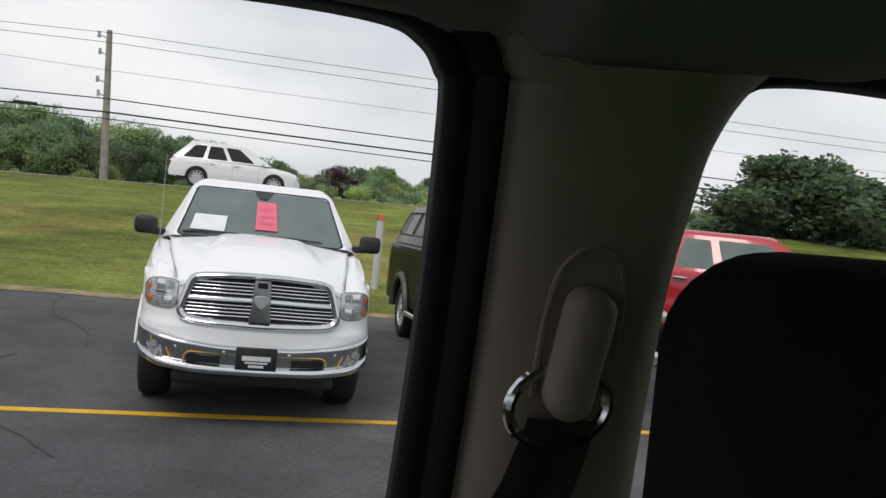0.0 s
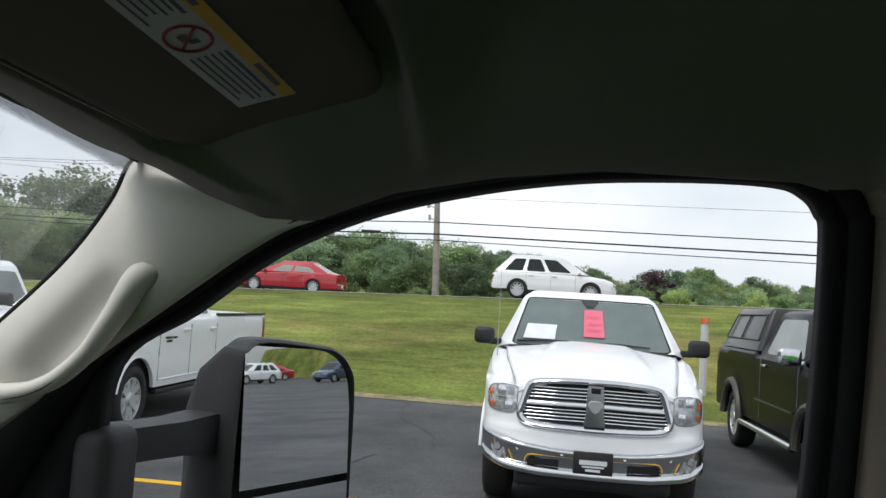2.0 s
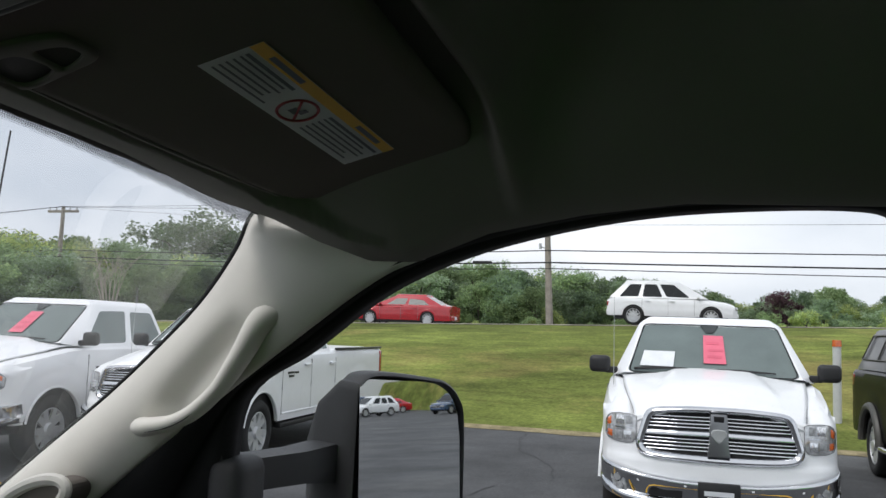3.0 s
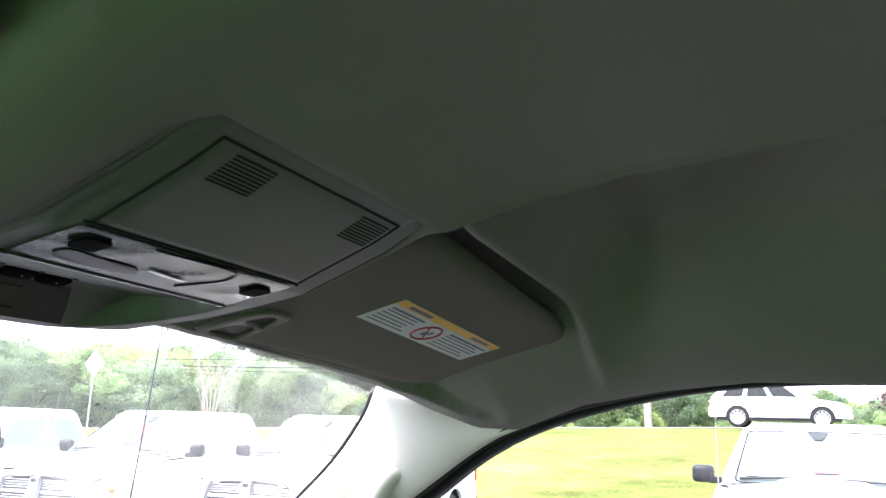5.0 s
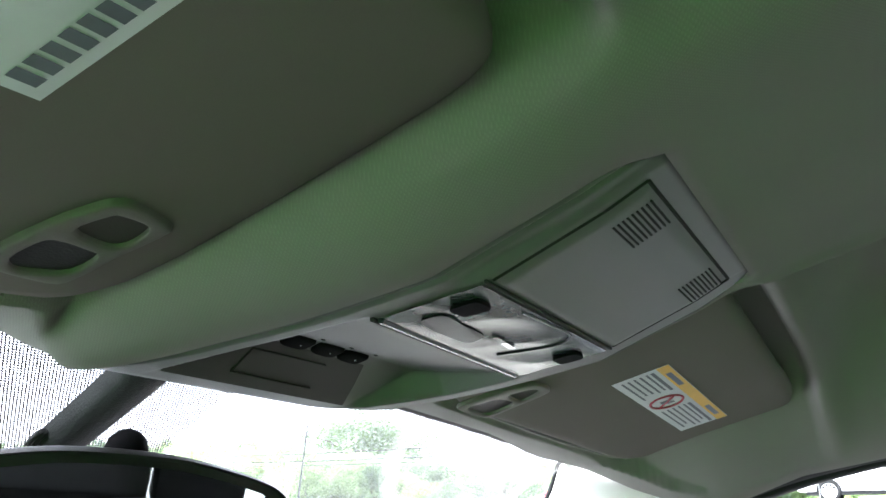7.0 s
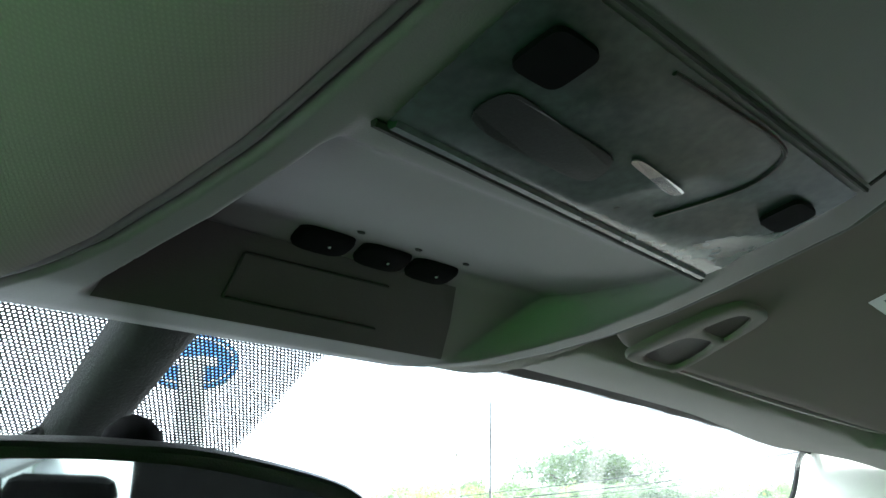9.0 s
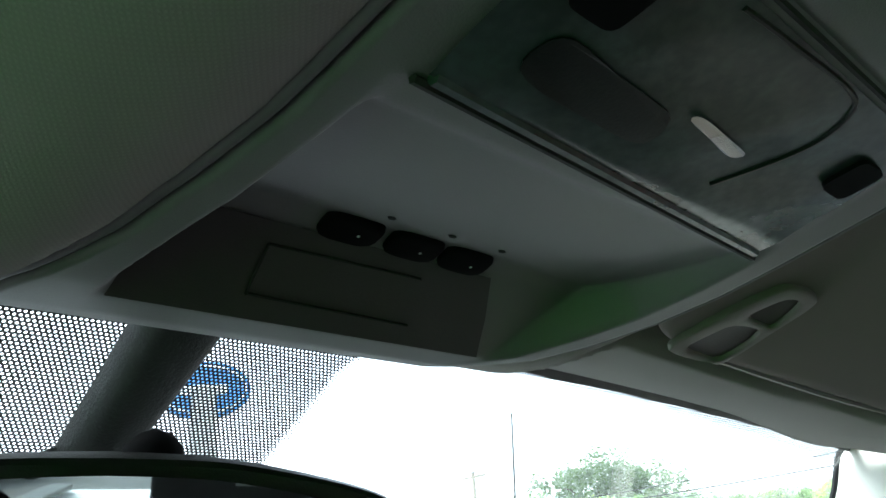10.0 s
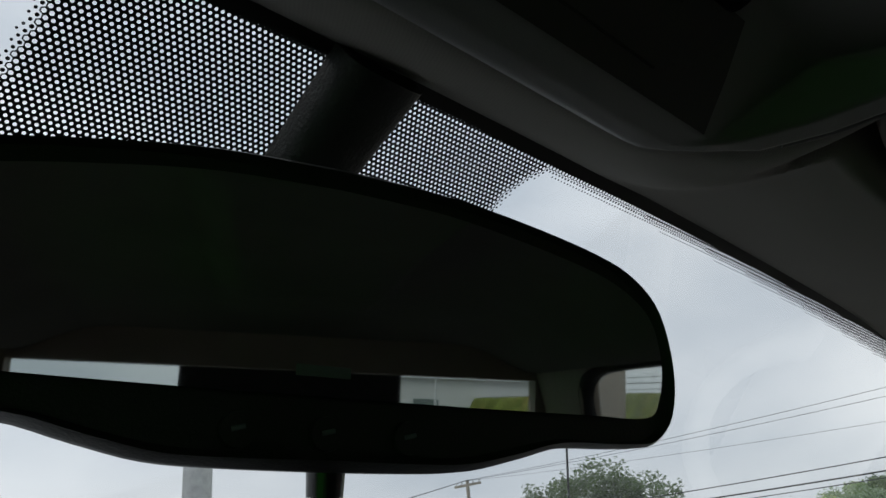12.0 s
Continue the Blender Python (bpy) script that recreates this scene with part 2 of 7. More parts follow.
M["pole_wood"] = material("weathered_pole_wood", (0.30, 0.27, 0.23), 0.9, var=0.25, scale=3, grain=40, bump=0.3)
M["cable"] = material("cable_black", (0.02, 0.02, 0.022), 0.7)
M["asphalt"] = material("asphalt", (0.052, 0.053, 0.056), 0.85, var=0.28, scale=0.45, grain=90, bump=0.5, dirt=(0.10, 0.098, 0.095), dirt_amount=0.6)
mottle(M["asphalt"], 0.6, 0.60, 1.55)
mottle(M["asphalt"], 26, 0.75, 1.3, (1, 1, 1), 3)
M["road"] = material("old_road_asphalt", (0.19, 0.185, 0.175), 0.9, var=0.15, scale=0.4, grain=60, bump=0.3)
M["grass"] = material("mown_grass", (0.128, 0.154, 0.036), 0.95, var=0.35, scale=0.35, grain=14, bump=0.6, dirt=(0.30, 0.235, 0.09), dirt_amount=0.8, spec=0.1)
mottle(M["grass"], 1.1, 0.66, 1.35, (1.4, 0.45, 1))
mottle(M["grass"], 0.32, 0.72, 1.35, (1.6, 0.5, 1), 4)
mottle(M["grass"], 9, 0.75, 1.25, (1.2, 0.9, 1), 4)
M["dry_edge"] = material("dry_grass_edge", (0.26, 0.22, 0.13), 0.95, var=0.4, scale=3, grain=30, bump=0.6, spec=0.1)
M["lawn"] = material("bounce_green", (0.06, 0.35, 0.032), 0.95, var=0.3, scale=0.5, grain=14, bump=0.6, spec=0.1)
M["crack"] = material("tarred_crack", (0.034, 0.034, 0.036), 0.8)
M["sign_blue"] = material("blue_sign_enamel", (0.02, 0.16, 0.45), 0.35, var=0.06)
M["line_paint"] = material("yellow_line_paint", (0.70, 0.40, 0.02), 0.7, var=0.15, scale=3, grain=80)
M["bark"] = material("bark", (0.10, 0.085, 0.07), 0.95, var=0.3, grain=30, bump=0.5)
M["dry_wood"] = material("bleached_dry_wood", (0.36, 0.33, 0.27), 0.9, var=0.2, grain=30)
M["gravel"] = material("pale_gravel", (0.34, 0.31, 0.25), 0.95, var=0.3, scale=1.5, grain=25, bump=0.5)
for key, col in (("leaf_a", (0.058, 0.084, 0.036)), ("leaf_b", (0.080, 0.108, 0.044)), ("leaf_c", (0.050, 0.071, 0.042)), ("leaf_dark", (0.030, 0.018, 0.018)), ("leaf_pale", (0.120, 0.142, 0.042)), ("leaf_grey", (0.088, 0.112, 0.068))):
    M[key] = foliage("foliage_" + key, [c * f for c, f in zip(col, (3.55, 3.45, 4.0))])
M["thin_paper"] = material("thin_printed_paper", (0.74, 0.74, 0.77), 0.8, var=0.05)
tp = M["thin_paper"].node_tree
tp_light, tp_mix = tp.nodes.new("ShaderNodeBsdfTranslucent"), tp.nodes.new("ShaderNodeMixShader")
tp_light.inputs["Color"].default_value, tp_mix.inputs["Fac"].default_value = (0.74, 0.74, 0.77, 1), 0.45
tp.links.new(tp.nodes["Principled BSDF"].outputs["BSDF"], tp_mix.inputs[1])
tp.links.new(tp_light.outputs["BSDF"], tp_mix.inputs[2])
tp.links.new(tp_mix.outputs["Shader"], tp.nodes["Material Output"].inputs["Surface"])
M["pane"] = glass_pane("door_window_glass", (0.93, 0.95, 0.94), 0.012)
M["windshield"] = glass_pane("windshield_glass", (0.98, 0.99, 0.985), 0.008, 0.036)
M["frit"] = material("black_ceramic_frit", (0.012, 0.012, 0.013), 0.6)
M["building"] = material("pale_metal_cladding", (0.55, 0.56, 0.56), 0.7, var=0.06)
M["carpet"] = material("dark_carpet", (0.03, 0.03, 0.03), 0.95, var=0.2, grain=300, bump=0.4)


# ---- mesh helpers ----
def link_mesh(name, verts, faces, mat, parent=None, label="", smooth=True):
    me = bpy.data.meshes.new(name)
    me.from_pydata([tuple(v) for v in verts], [], faces)
    me.update()
    mats = mat if isinstance(mat, (list, tuple)) else [mat]
    for q in mats:
        me.materials.append(q)
    if smooth:
        me.polygons.foreach_set("use_smooth", [True] * len(me.polygons))
    ob = new(name, me)
    if parent:
        ob.parent = parent
    if label:
        tagged(ob, label)
    return ob


def part(name, bm, mat, parent=None, label="", smooth=False, angle=35):
    me = bpy.data.meshes.new(name)
    bmesh.ops.recalc_face_normals(bm, faces=bm.faces)
    for f in bm.faces:
        f.smooth = smooth
    if smooth:
        lim = radians(angle)
        for e in bm.edges:
            e.smooth = len(e.link_faces) == 2 and e.calc_face_angle(0) < lim
    bm.to_mesh(me)
    bm.free()
    for q in (mat if isinstance(mat, (list, tuple)) else [mat]):
        me.materials.append(q)
    ob = new(name, me)
    if parent:
        ob.parent = parent
    if label:
        tagged(ob, label)
    return ob


def thing(name, label, category, m=None, group="", kind=""):
    ob = new(name)
    ob.empty_display_size = 0.1
    if m is not None:
        ob.matrix_world = m
    return tagged(ob, label, category, group, kind)


def box(bm, x0, x1, y0, y1, z0, z1, bevel=0.0, seg=2, m=None):
    made = bmesh.ops.create_cube(bm, size=1)["verts"]
    mat = Matrix.Translation(((x0 + x1) / 2, (y0 + y1) / 2, (z0 + z1) / 2)) @ Matrix.Diagonal((abs(x1 - x0), abs(y1 - y0), abs(z1 - z0), 1))
    bmesh.ops.transform(bm, matrix=mat, verts=made)
    if bevel:
        edges = list({e for v in made for e in v.link_edges})
        out = bmesh.ops.bevel(bm, geom=edges, offset=bevel, segments=seg, profile=0.5, affect="EDGES", clamp_overlap=True)
        made = list({v for f in out["faces"] for v in f.verts} | {v for v in made if v.is_valid})
        made = [v for v in made if v.is_valid]
    if m is not None:
        bmesh.ops.transform(bm, matrix=m, verts=made)
    return made


def boxed(name, x0, x1, y0, y1, z0, z1, mat, parent=None, bevel=0.0, label="", m=None, seg=2):
    bm = bmesh.new()
    box(bm, x0, x1, y0, y1, z0, z1, bevel, seg, m)
    return part(name, bm, mat, parent, label, smooth=bevel > 0)


def rod(bm, a, b, r0, r1=None, seg=12, caps=True):
    a, b = Vector(a), Vector(b)
    r1 = r0 if r1 is None else r1
    d = b - a
    out = bmesh.ops.create_cone(bm, cap_ends=caps, segments=seg, radius1=r0, radius2=r1, depth=d.length)["verts"]
    m = Matrix.Translation((a + b) / 2) @ d.to_track_quat("Z", "Y").to_matrix().to_4x4()
    bmesh.ops.transform(bm, matrix=m, verts=out)
    return out


def tube(bm, pts, radii, seg=10, flat=1.0, side=None):
    """A swept tube through pts; flat squeezes it along the side direction."""
    pts = [Vector(p) for p in pts]
    rings = []
    for i, p in enumerate(pts):
        d = (pts[min(i + 1, len(pts) - 1)] - pts[max(i - 1, 0)]).normalized()
        s = Vector(side) if side else Vector((0, 0, 1))
        u = d.cross(s)
        if u.length < 1e-4:
            u = d.cross(Vector((1, 0, 0)))
        u.normalize()
        w = u.cross(d).normalized()
        r = radii[i] if isinstance(radii, (list, tuple)) else radii
        rings.append([bm.verts.new(p + u * math.cos(k * 2 * math.pi / seg) * r + w * math.sin(k * 2 * math.pi / seg) * r * flat) for k in range(seg)])
    for a, b in zip(rings, rings[1:]):
        for k in range(seg):
            bm.faces.new((a[k], a[(k + 1) % seg], b[(k + 1) % seg], b[k]))
    bm.faces.new(rings[0][::-1])
    bm.faces.new(rings[-1])


def smooth_path(pts, n=8, closed=False):
    """Catmull-Rom through pts."""
    pts = [Vector(p) for p in pts]
    out, k = [], len(pts)
    for i in range(k if closed else k - 1):
        p0 = pts[(i - 1) % k] if closed or i else pts[0]
        p1, p2 = pts[i], pts[(i + 1) % k]
        p3 = pts[(i + 2) % k] if closed or i + 2 < k else pts[-1]
        for j in range(n):
            t = j / n
            out.append(0.5 * (2 * p1 + (p2 - p0) * t + (2 * p0 - 5 * p1 + 4 * p2 - p3) * t * t + (3 * p1 - p0 - 3 * p2 + p3) * t ** 3))
    if not closed:
        out.append(pts[-1])
    return out


def slab(bm, outline, axis, depth):
    """A prism: a closed outline of 3D points, pushed along axis."""
    a = [bm.verts.new(p) for p in outline]
    off = Vector(axis) * depth
    b = [bm.verts.new(Vector(p) + off) for p in outline]
    bm.faces.new(a)
    bm.faces.new(b[::-1])
    n = len(a)
    for k in range(n):
        bm.faces.new((a[k], b[k], b[(k + 1) % n], a[(k + 1) % n]))


def sheet(name, nu, nv, fn, mat, parent=None, thick=0.0, label=""):
    """A grid surface fn(u, v), given a back face thick away along its normals' average."""
    verts = [Vector(fn(i / nu, j / nv)) for j in range(nv + 1) for i in range(nu + 1)]
    faces = [(j * (nu + 1) + i, j * (nu + 1) + i + 1, (j + 1) * (nu + 1) + i + 1, (j + 1) * (nu + 1) + i) for j in range(nv) for i in range(nu)]
    ob = link_mesh(name, verts, faces, mat, parent, label)
    if thick:
        md = ob.modifiers.new("thickness", "SOLIDIFY")
        md.thickness, md.offset = thick, 1.0
    return ob


def smooth01(a, b, x):
    t = min(1, max(0, (x - a) / (b - a)))
    return t * t * (3 - 2 * t)


def lerp(table, x):
    if x <= table[0][0]:
        return table[0][1]
    for (x0, y0), (x1, y1) in zip(table, table[1:]):
        if x <= x1:
            return y0 + (y1 - y0) * (x - x0) / (x1 - x0)
    return table[-1][1]

# ---- the truck cab that the camera sits in ----
SLOPE = 0.28                     # tumblehome of the side glass


def side_x(z):
    return 0.70 + (1.82 - z) * SLOPE


# outer and inner edges of the overhead console (y, x)
OUT_LEFT = [(0.208, -0.072), (0.210, -0.079), (0.214, -0.084), (0.222, -0.0875), (0.25, -0.0885), (0.34, -0.0865), (0.39, -0.0865), (0.42, -0.090), (0.45, -0.0955), (0.468, -0.102), (0.486, -0.111), (0.502, -0.117), (0.516, -0.122)]
OUT_RIGHT = [(0.208, 0.110), (0.210, 0.118), (0.214, 0.125), (0.222, 0.130), (0.25, 0.135), (0.35, 0.143), (0.40, 0.148), (0.43, 0.145), (0.455, 0.134), (0.478, 0.117), (0.490, 0.100), (0.507, 0.072), (0.516, 0.055)]
IN_LEFT = [(0.20, -0.074), (0.30, -0.073), (0.36, -0.067), (0.39, -0.068), (0.424, -0.071), (0.473, -0.081), (0.52, -0.088)]
IN_RIGHT = [(0.20, 0.106), (0.30, 0.106), (0.345, 0.116), (0.37, 0.121), (0.40, 0.1235), (0.43, 0.121), (0.455, 0.110), (0.485, 0.090), (0.50, 0.070), (0.52, 0.045)]
RIM = [(0.195, 1.912), (0.215, 1.906), (0.25, 1.889), (0.317, 1.864), (0.37, 1.856), (0.43, 1.8485), (0.478, 1.841), (0.498, 1.8398), (0.506, 1.8405), (0.512, 1.846), (0.516, 1.852)]


def console_half(x, y):
    return lerp(OUT_RIGHT, y) if x > 0 else -lerp(OUT_LEFT, y)


def visor_z(x, y):
    """Underside of the folded sun visors: a plane that falls forwards and outwards."""
    return 1.8755 - 0.075 * (abs(x) - 0.27) - 0.27 * (y - 0.333)


def roof_z(y):
    return lerp([(-1.45, 1.915), (-1.0, 1.965), (-0.45, 1.985), (-0.04, 1.977), (0.09, 1.962), (0.145, 1.945), (0.19, 1.923), (0.215, 1.911), (0.28, 1.899), (0.35, 1.889), (0.50, 1.868), (0.57, 1.863)], y)


# front edge of the sun visors across the cab (x from the middle, y)
VISOR_FRONT = [(0.15, 0.448), (0.19, 0.452), (0.285, 0.451), (0.40, 0.447), (0.535, 0.438), (0.575, 0.415), (0.605, 0.390), (0.622, 0.36)]


def header_edge(x):
    """Front edge of the headliner at the glass: y and z."""
    q = (x / 0.692) ** 2
    return 0.5645 - 0.001 * q, 1.8765 - 0.036 * q


def headliner_z(x, y):
    a = abs(x)
    z = roof_z(y)
    # low middle channel that carries the console, with a crease at its edge
    depth = lerp([(-1.2, 0.0), (-0.8, 0.030), (0.05, 0.029), (0.09, 0.027), (0.145, 0.021), (0.19, 0.013), (0.215, 0.010), (0.28, 0.018), (0.36, 0.026), (0.46, 0.028), (0.53, 0.010), (0.575, 0.0)], y)
    front = smooth01(0.12, 0.22, y)
    if x > 0:
        near, far = 0.150 - 0.014 * front, 0.200 - 0.010 * front
        roll = 1 - min(1, max(0, (a - near) / (far - near))) ** 0.55
    else:
        near, far = 0.130 + 0.006 * front, 0.178 + 0.010 * front + 0.45 * max(0, 0.17 - y) * smooth01(-0.1, 0.1, y)
        roll = 1 - smooth01(near - 0.02, far, a)
    z -= depth * roll
    # the roof falls with the plane of the visors on either side of the console
    flank = smooth01(0.190, 0.238, y) * smooth01(0.140, 0.185, a)
    z += (visor_z(x, y) + 0.003 - z) * flank
    # fat padded roll between the console's edge and the visor
    a0, a1 = console_half(x, y) * 0.97, 0.152
    zb = lerp(RIM, y) + 0.005
    u = min(1, max(0, (a - a0) / max(0.012, a1 - a0)))
    zr = z - (z - zb) * math.sqrt(max(0, 1 - u ** 2.6)) - 0.010 * math.sin(math.pi * u ** 0.75) * (1 if x < 0 else 0.3)
    z += (zr - z) * smooth01(0.205, 0.26, y) * (1 - smooth01(0.49, 0.53, y))
    # opening behind the console
    z += 0.060 * (1 - smooth01(0.86, 0.95, a / console_half(x, y))) * smooth01(0.217, 0.226, y) * (1 - smooth01(0.490, 0.506, y))
    # pockets that take the two sun visors
    yf = lerp(VISOR_FRONT, a)
    back = 0.219 if x > 0 else 0.212
    inside = smooth01(0.151, 0.158, a) * (1 - smooth01(0.622, 0.640, a)) * smooth01(back, back + 0.011, y) * (1 - smooth01(yf + 0.003, yf + 0.012, y))
    z += 0.036 * inside
    # header between the visors or the console and the glass
    ye, ze = header_edge(x)
    wide = smooth01(0.125, 0.175, a)
    y0 = 0.503 + (yf + 0.004 - 0.503) * wide
    z0 = 1.8425 + (visor_z(x, y0) + 0.0015 - 1.8425) * wide
    f = min(1, max(0, (y - y0) / (ye - y0)))
    hz = z0 + (ze - z0) * f - 0.005 * math.sin(math.pi * f)
    z += (hz - z) * smooth01(y0 - 0.004, y0 + 0.010, y)
    # rolled rim behind each pocket and the valley behind it
    out = smooth01(0.165, 0.200, a) * (1 - smooth01(0.58, 0.64, a))
    z -= 0.007 * out * math.exp(-((y - (back - 0.011)) / 0.011) ** 2)
    z += 0.010 * out * math.exp(-((y - 0.160) / 0.026) ** 2)
    z += 0.018 * smooth01(near, near + 0.025, a) * (1 - smooth01(0.5, 0.62, a)) * math.exp(-((y - 0.160) / 0.045) ** 2)
    # crease: the roof steps up beyond the channel, with a fine bead along the edge
    if x > 0:
        z += 0.015 * smooth01(near, near + 0.016, a) * (1 - smooth01(0.28, 0.55, a)) * (1 - smooth01(0.15, 0.205, y)) * smooth01(-1.2, -0.6, y)
        z -= 0.0035 * math.exp(-((a - near) / 0.007) ** 2) * (1 - smooth01(0.20, 0.225, y)) * smooth01(-0.7, -0.2, y)
    # hollow of the roof either side of the channel
    z += 0.022 * smooth01(0.14, 0.26, a) * (1 - smooth01(0.30, 0.60, a)) * (1 - smooth01(0.02, 0.16, y)) * smooth01(-1.2, -0.6, y)
    return z


# lower edge of the headliner along the door seals and down to the pillar seam
SIDE_EDGE = [(-1.45, 1.846), (-0.47, 1.846), (-0.38, 1.824), (-0.22, 1.812), (-0.175, 1.822), (-0.12, 1.836), (0.06, 1.838), (0.16, 1.828), (0.26, 1.810), (0.345, 1.779), (0.40, 1.780), (0.46, 1.800), (0.51, 1.823), (0.56, 1.840)]


def headliner_fn(u, v):
    s = 2 * u - 1
    y = -1.45 + 2.0145 * v
    ze = lerp(SIDE_EDGE, y)
    xe = side_x(ze) - 0.033 + 0.018 * smooth01(0.345, 0.56, y) + 0.02 * (1 - smooth01(-0.2, 0.1, y)) - 0.055 * smooth01(-0.45, -0.36, y) * (1 - smooth01(-0.21, -0.175, y))
    x = s * xe
    y -= 0.001 * s * s * smooth01(0.3, 0.57, y)
    z = headliner_z(x, y)
    k = smooth01(0.62, 1.0, abs(s)) ** 1.5
    return (x, y, z + (min(z, ze) - z) * k)


headliner = sheet("ceiling", 420, 300, headliner_fn, M["headliner"], thick=0.004)
tagged(headliner, "light warm-grey woven headliner with moulded visor pockets", "headliner", kind="structure")


# windshield: a gently bowed sheet, its top edge at the headliner
def windshield_fn(u, v):
    x = (u - 0.5) * 2
    px = x * (0.735 + 0.13 * v)
    bow = 0.025 - 0.0315 * min(1.2, px / 0.692) ** 2
    y = 0.555 + 0.545 * bow + 0.80 * v - 0.30 * x ** 4 * v
    z = 1.853 + 0.838 * bow - 0.52 * v
    return (px, y, z)


windshield = sheet("windshield", 40, 24, windshield_fn, M["windshield"])
windshield.visible_shadow = False
tagged(windshield, "large clear laminated windshield with slight haze", "windshield", kind="structure")

# door window outline in the leaning plane of the side glass (y, z)
WINDOW = [(-0.158, 1.40), (-0.158, 1.63), (-0.152, 1.785), (-0.145, 1.812), (-0.131, 1.828), (-0.105, 1.837), (-0.03, 1.839), (0.08, 1.834), (0.19, 1.8175), (0.30, 1.789), (0.40, 1.745), (0.50, 1.676), (0.60, 1.608), (0.638, 1.46), (0.64, 1.40)]
BAND = [(-0.197, 1.40), (-0.194, 1.60), (-0.186, 1.785), (-0.180, 1.808), (-0.166, 1.830), (-0.13, 1.841), (-0.03, 1.845), (0.10, 1.839), (0.22, 1.821), (0.32, 1.796), (0.40, 1.762), (0.49, 1.702), (0.60, 1.626), (0.79, 1.482), (0.90, 1.40)]


def on_side(y, z, inward=0.0, side=1):
    return Vector((side * (side_x(z) - inward), y, z))


def strip(bm, a, b, depth=0.0):
    """A ribbon between two lines of equal length."""
    va, vb = [bm.verts.new(p) for p in a], [bm.verts.new(p) for p in b]
    for k in range(len(a) - 1):
        bm.faces.new((va[k], va[k + 1], vb[k + 1], vb[k]))
    return va, vb


def ribbon(name, lines, mat, parent=None, label="", thick=0.0):
    """A surface through several lines with the same number of points."""
    n = len(lines[0])
    verts = [p for l in lines for p in l]
    faces = [(j * n + i, j * n + i + 1, (j + 1) * n + i + 1, (j + 1) * n + i) for j in range(len(lines) - 1) for i in range(n - 1)]
    ob = link_mesh(name, verts, faces, mat, parent, label)
    if thick:
        md = ob.modifiers.new("thickness", "SOLIDIFY")
        md.thickness, md.offset = thick, 0.0
    return ob


def yz_path(pts, n=6):
    return [(p.x, p.y) for p in smooth_path([(a, b, 0) for a, b in pts], n)]


def cab_side(side, name):
    win, band = yz_path(WINDOW), yz_path(BAND)
    door = thing("door_" + name, "passenger door window surround in black rubber and plastic" if side > 0 else "driver door window surround in black rubber and plastic", "truck door", kind="structure")
    # rubber seal in two steps round the glass
    mid = [((a[0] * 0.5 + b[0] * 0.5), (a[1] * 0.5 + b[1] * 0.5)) for a, b in zip(win, band)]
    ribbon("seal", [[on_side(y, z, -0.020, side) for y, z in win], [on_side(y, z, 0.004, side) for y, z in win],
                    [on_side(y, z, 0.016, side) for y, z in [(a[0] * .75 + b[0] * .25, a[1] * .75 + b[1] * .25) for a, b in zip(win, band)]],
                    [on_side(y, z, 0.012, side) for y, z in mid], [on_side(y, z, 0.022, side) for y, z in mid],
                    [on_side(y, z, 0.030, side) for y, z in [(a[0] * .2 + b[0] * .8, a[1] * .2 + b[1] * .8) for a, b in zip(win, band)]],
                    [on_side(y, z, 0.034, side) for y, z in band]], M["black_rubber"], door, "black rubber door seal", thick=0.002)
    # pane
    pane = link_mesh("pane", [on_side(y, z, -0.012, side) for y, z in win] , [tuple(range(len(win)))], M["pane"], door, smooth=False)
    pane.visible_shadow = False
    # black sail panel ahead of the glass
    bm = bmesh.new()
    sail = [(0.628, 1.588), (0.70, 1.545), (0.80, 1.47), (0.90, 1.39), (0.90, 1.20), (0.645, 1.20), (0.640, 1.42)]
    slab(bm, [on_side(y, z, 0.010, side) for y, z in sail], (side, 0, 0.0), 0.035)
    part("sail_panel", bm, M["black_plastic"], door, "black plastic mirror sail panel")
    # door skin below the belt line
    bm = bmesh.new()
    low = [(-0.200, 1.40), (0.645, 1.40), (0.645, 1.19), (0.92, 1.19), (0.98, 0.62), (-0.20, 0.62)]
    slab(bm, [on_side(y, max(z, 1.1), 0.03, side) - Vector((0, 0, max(0, 1.1 - z))) for y, z in low], (side, 0, 0), 0.10)
    part("door_panel", bm, M["trim_warm_dim"], door, "grey plastic door panel")
    return door


cab_side(1, "1")
cab_side(-1, "2")

# windshield pillars: a trim shell between the glass edge and the door seal
GLASS_EDGE = [(0.700, 0.540, 1.846), (0.703, 0.566, 1.836), (0.705, 0.585, 1.795), (0.714, 0.630, 1.738), (0.727, 0.690, 1.684), (0.748, 0.79, 1.606), (0.772, 0.92, 1.515), (0.80, 1.08, 1.40)]
SEAL_EDGE = [(0.335, 1.783), (0.375, 1.768), (0.415, 1.746), (0.455, 1.720), (0.54, 1.662), (0.62, 1.606), (0.70, 1.549), (0.86, 1.43)]


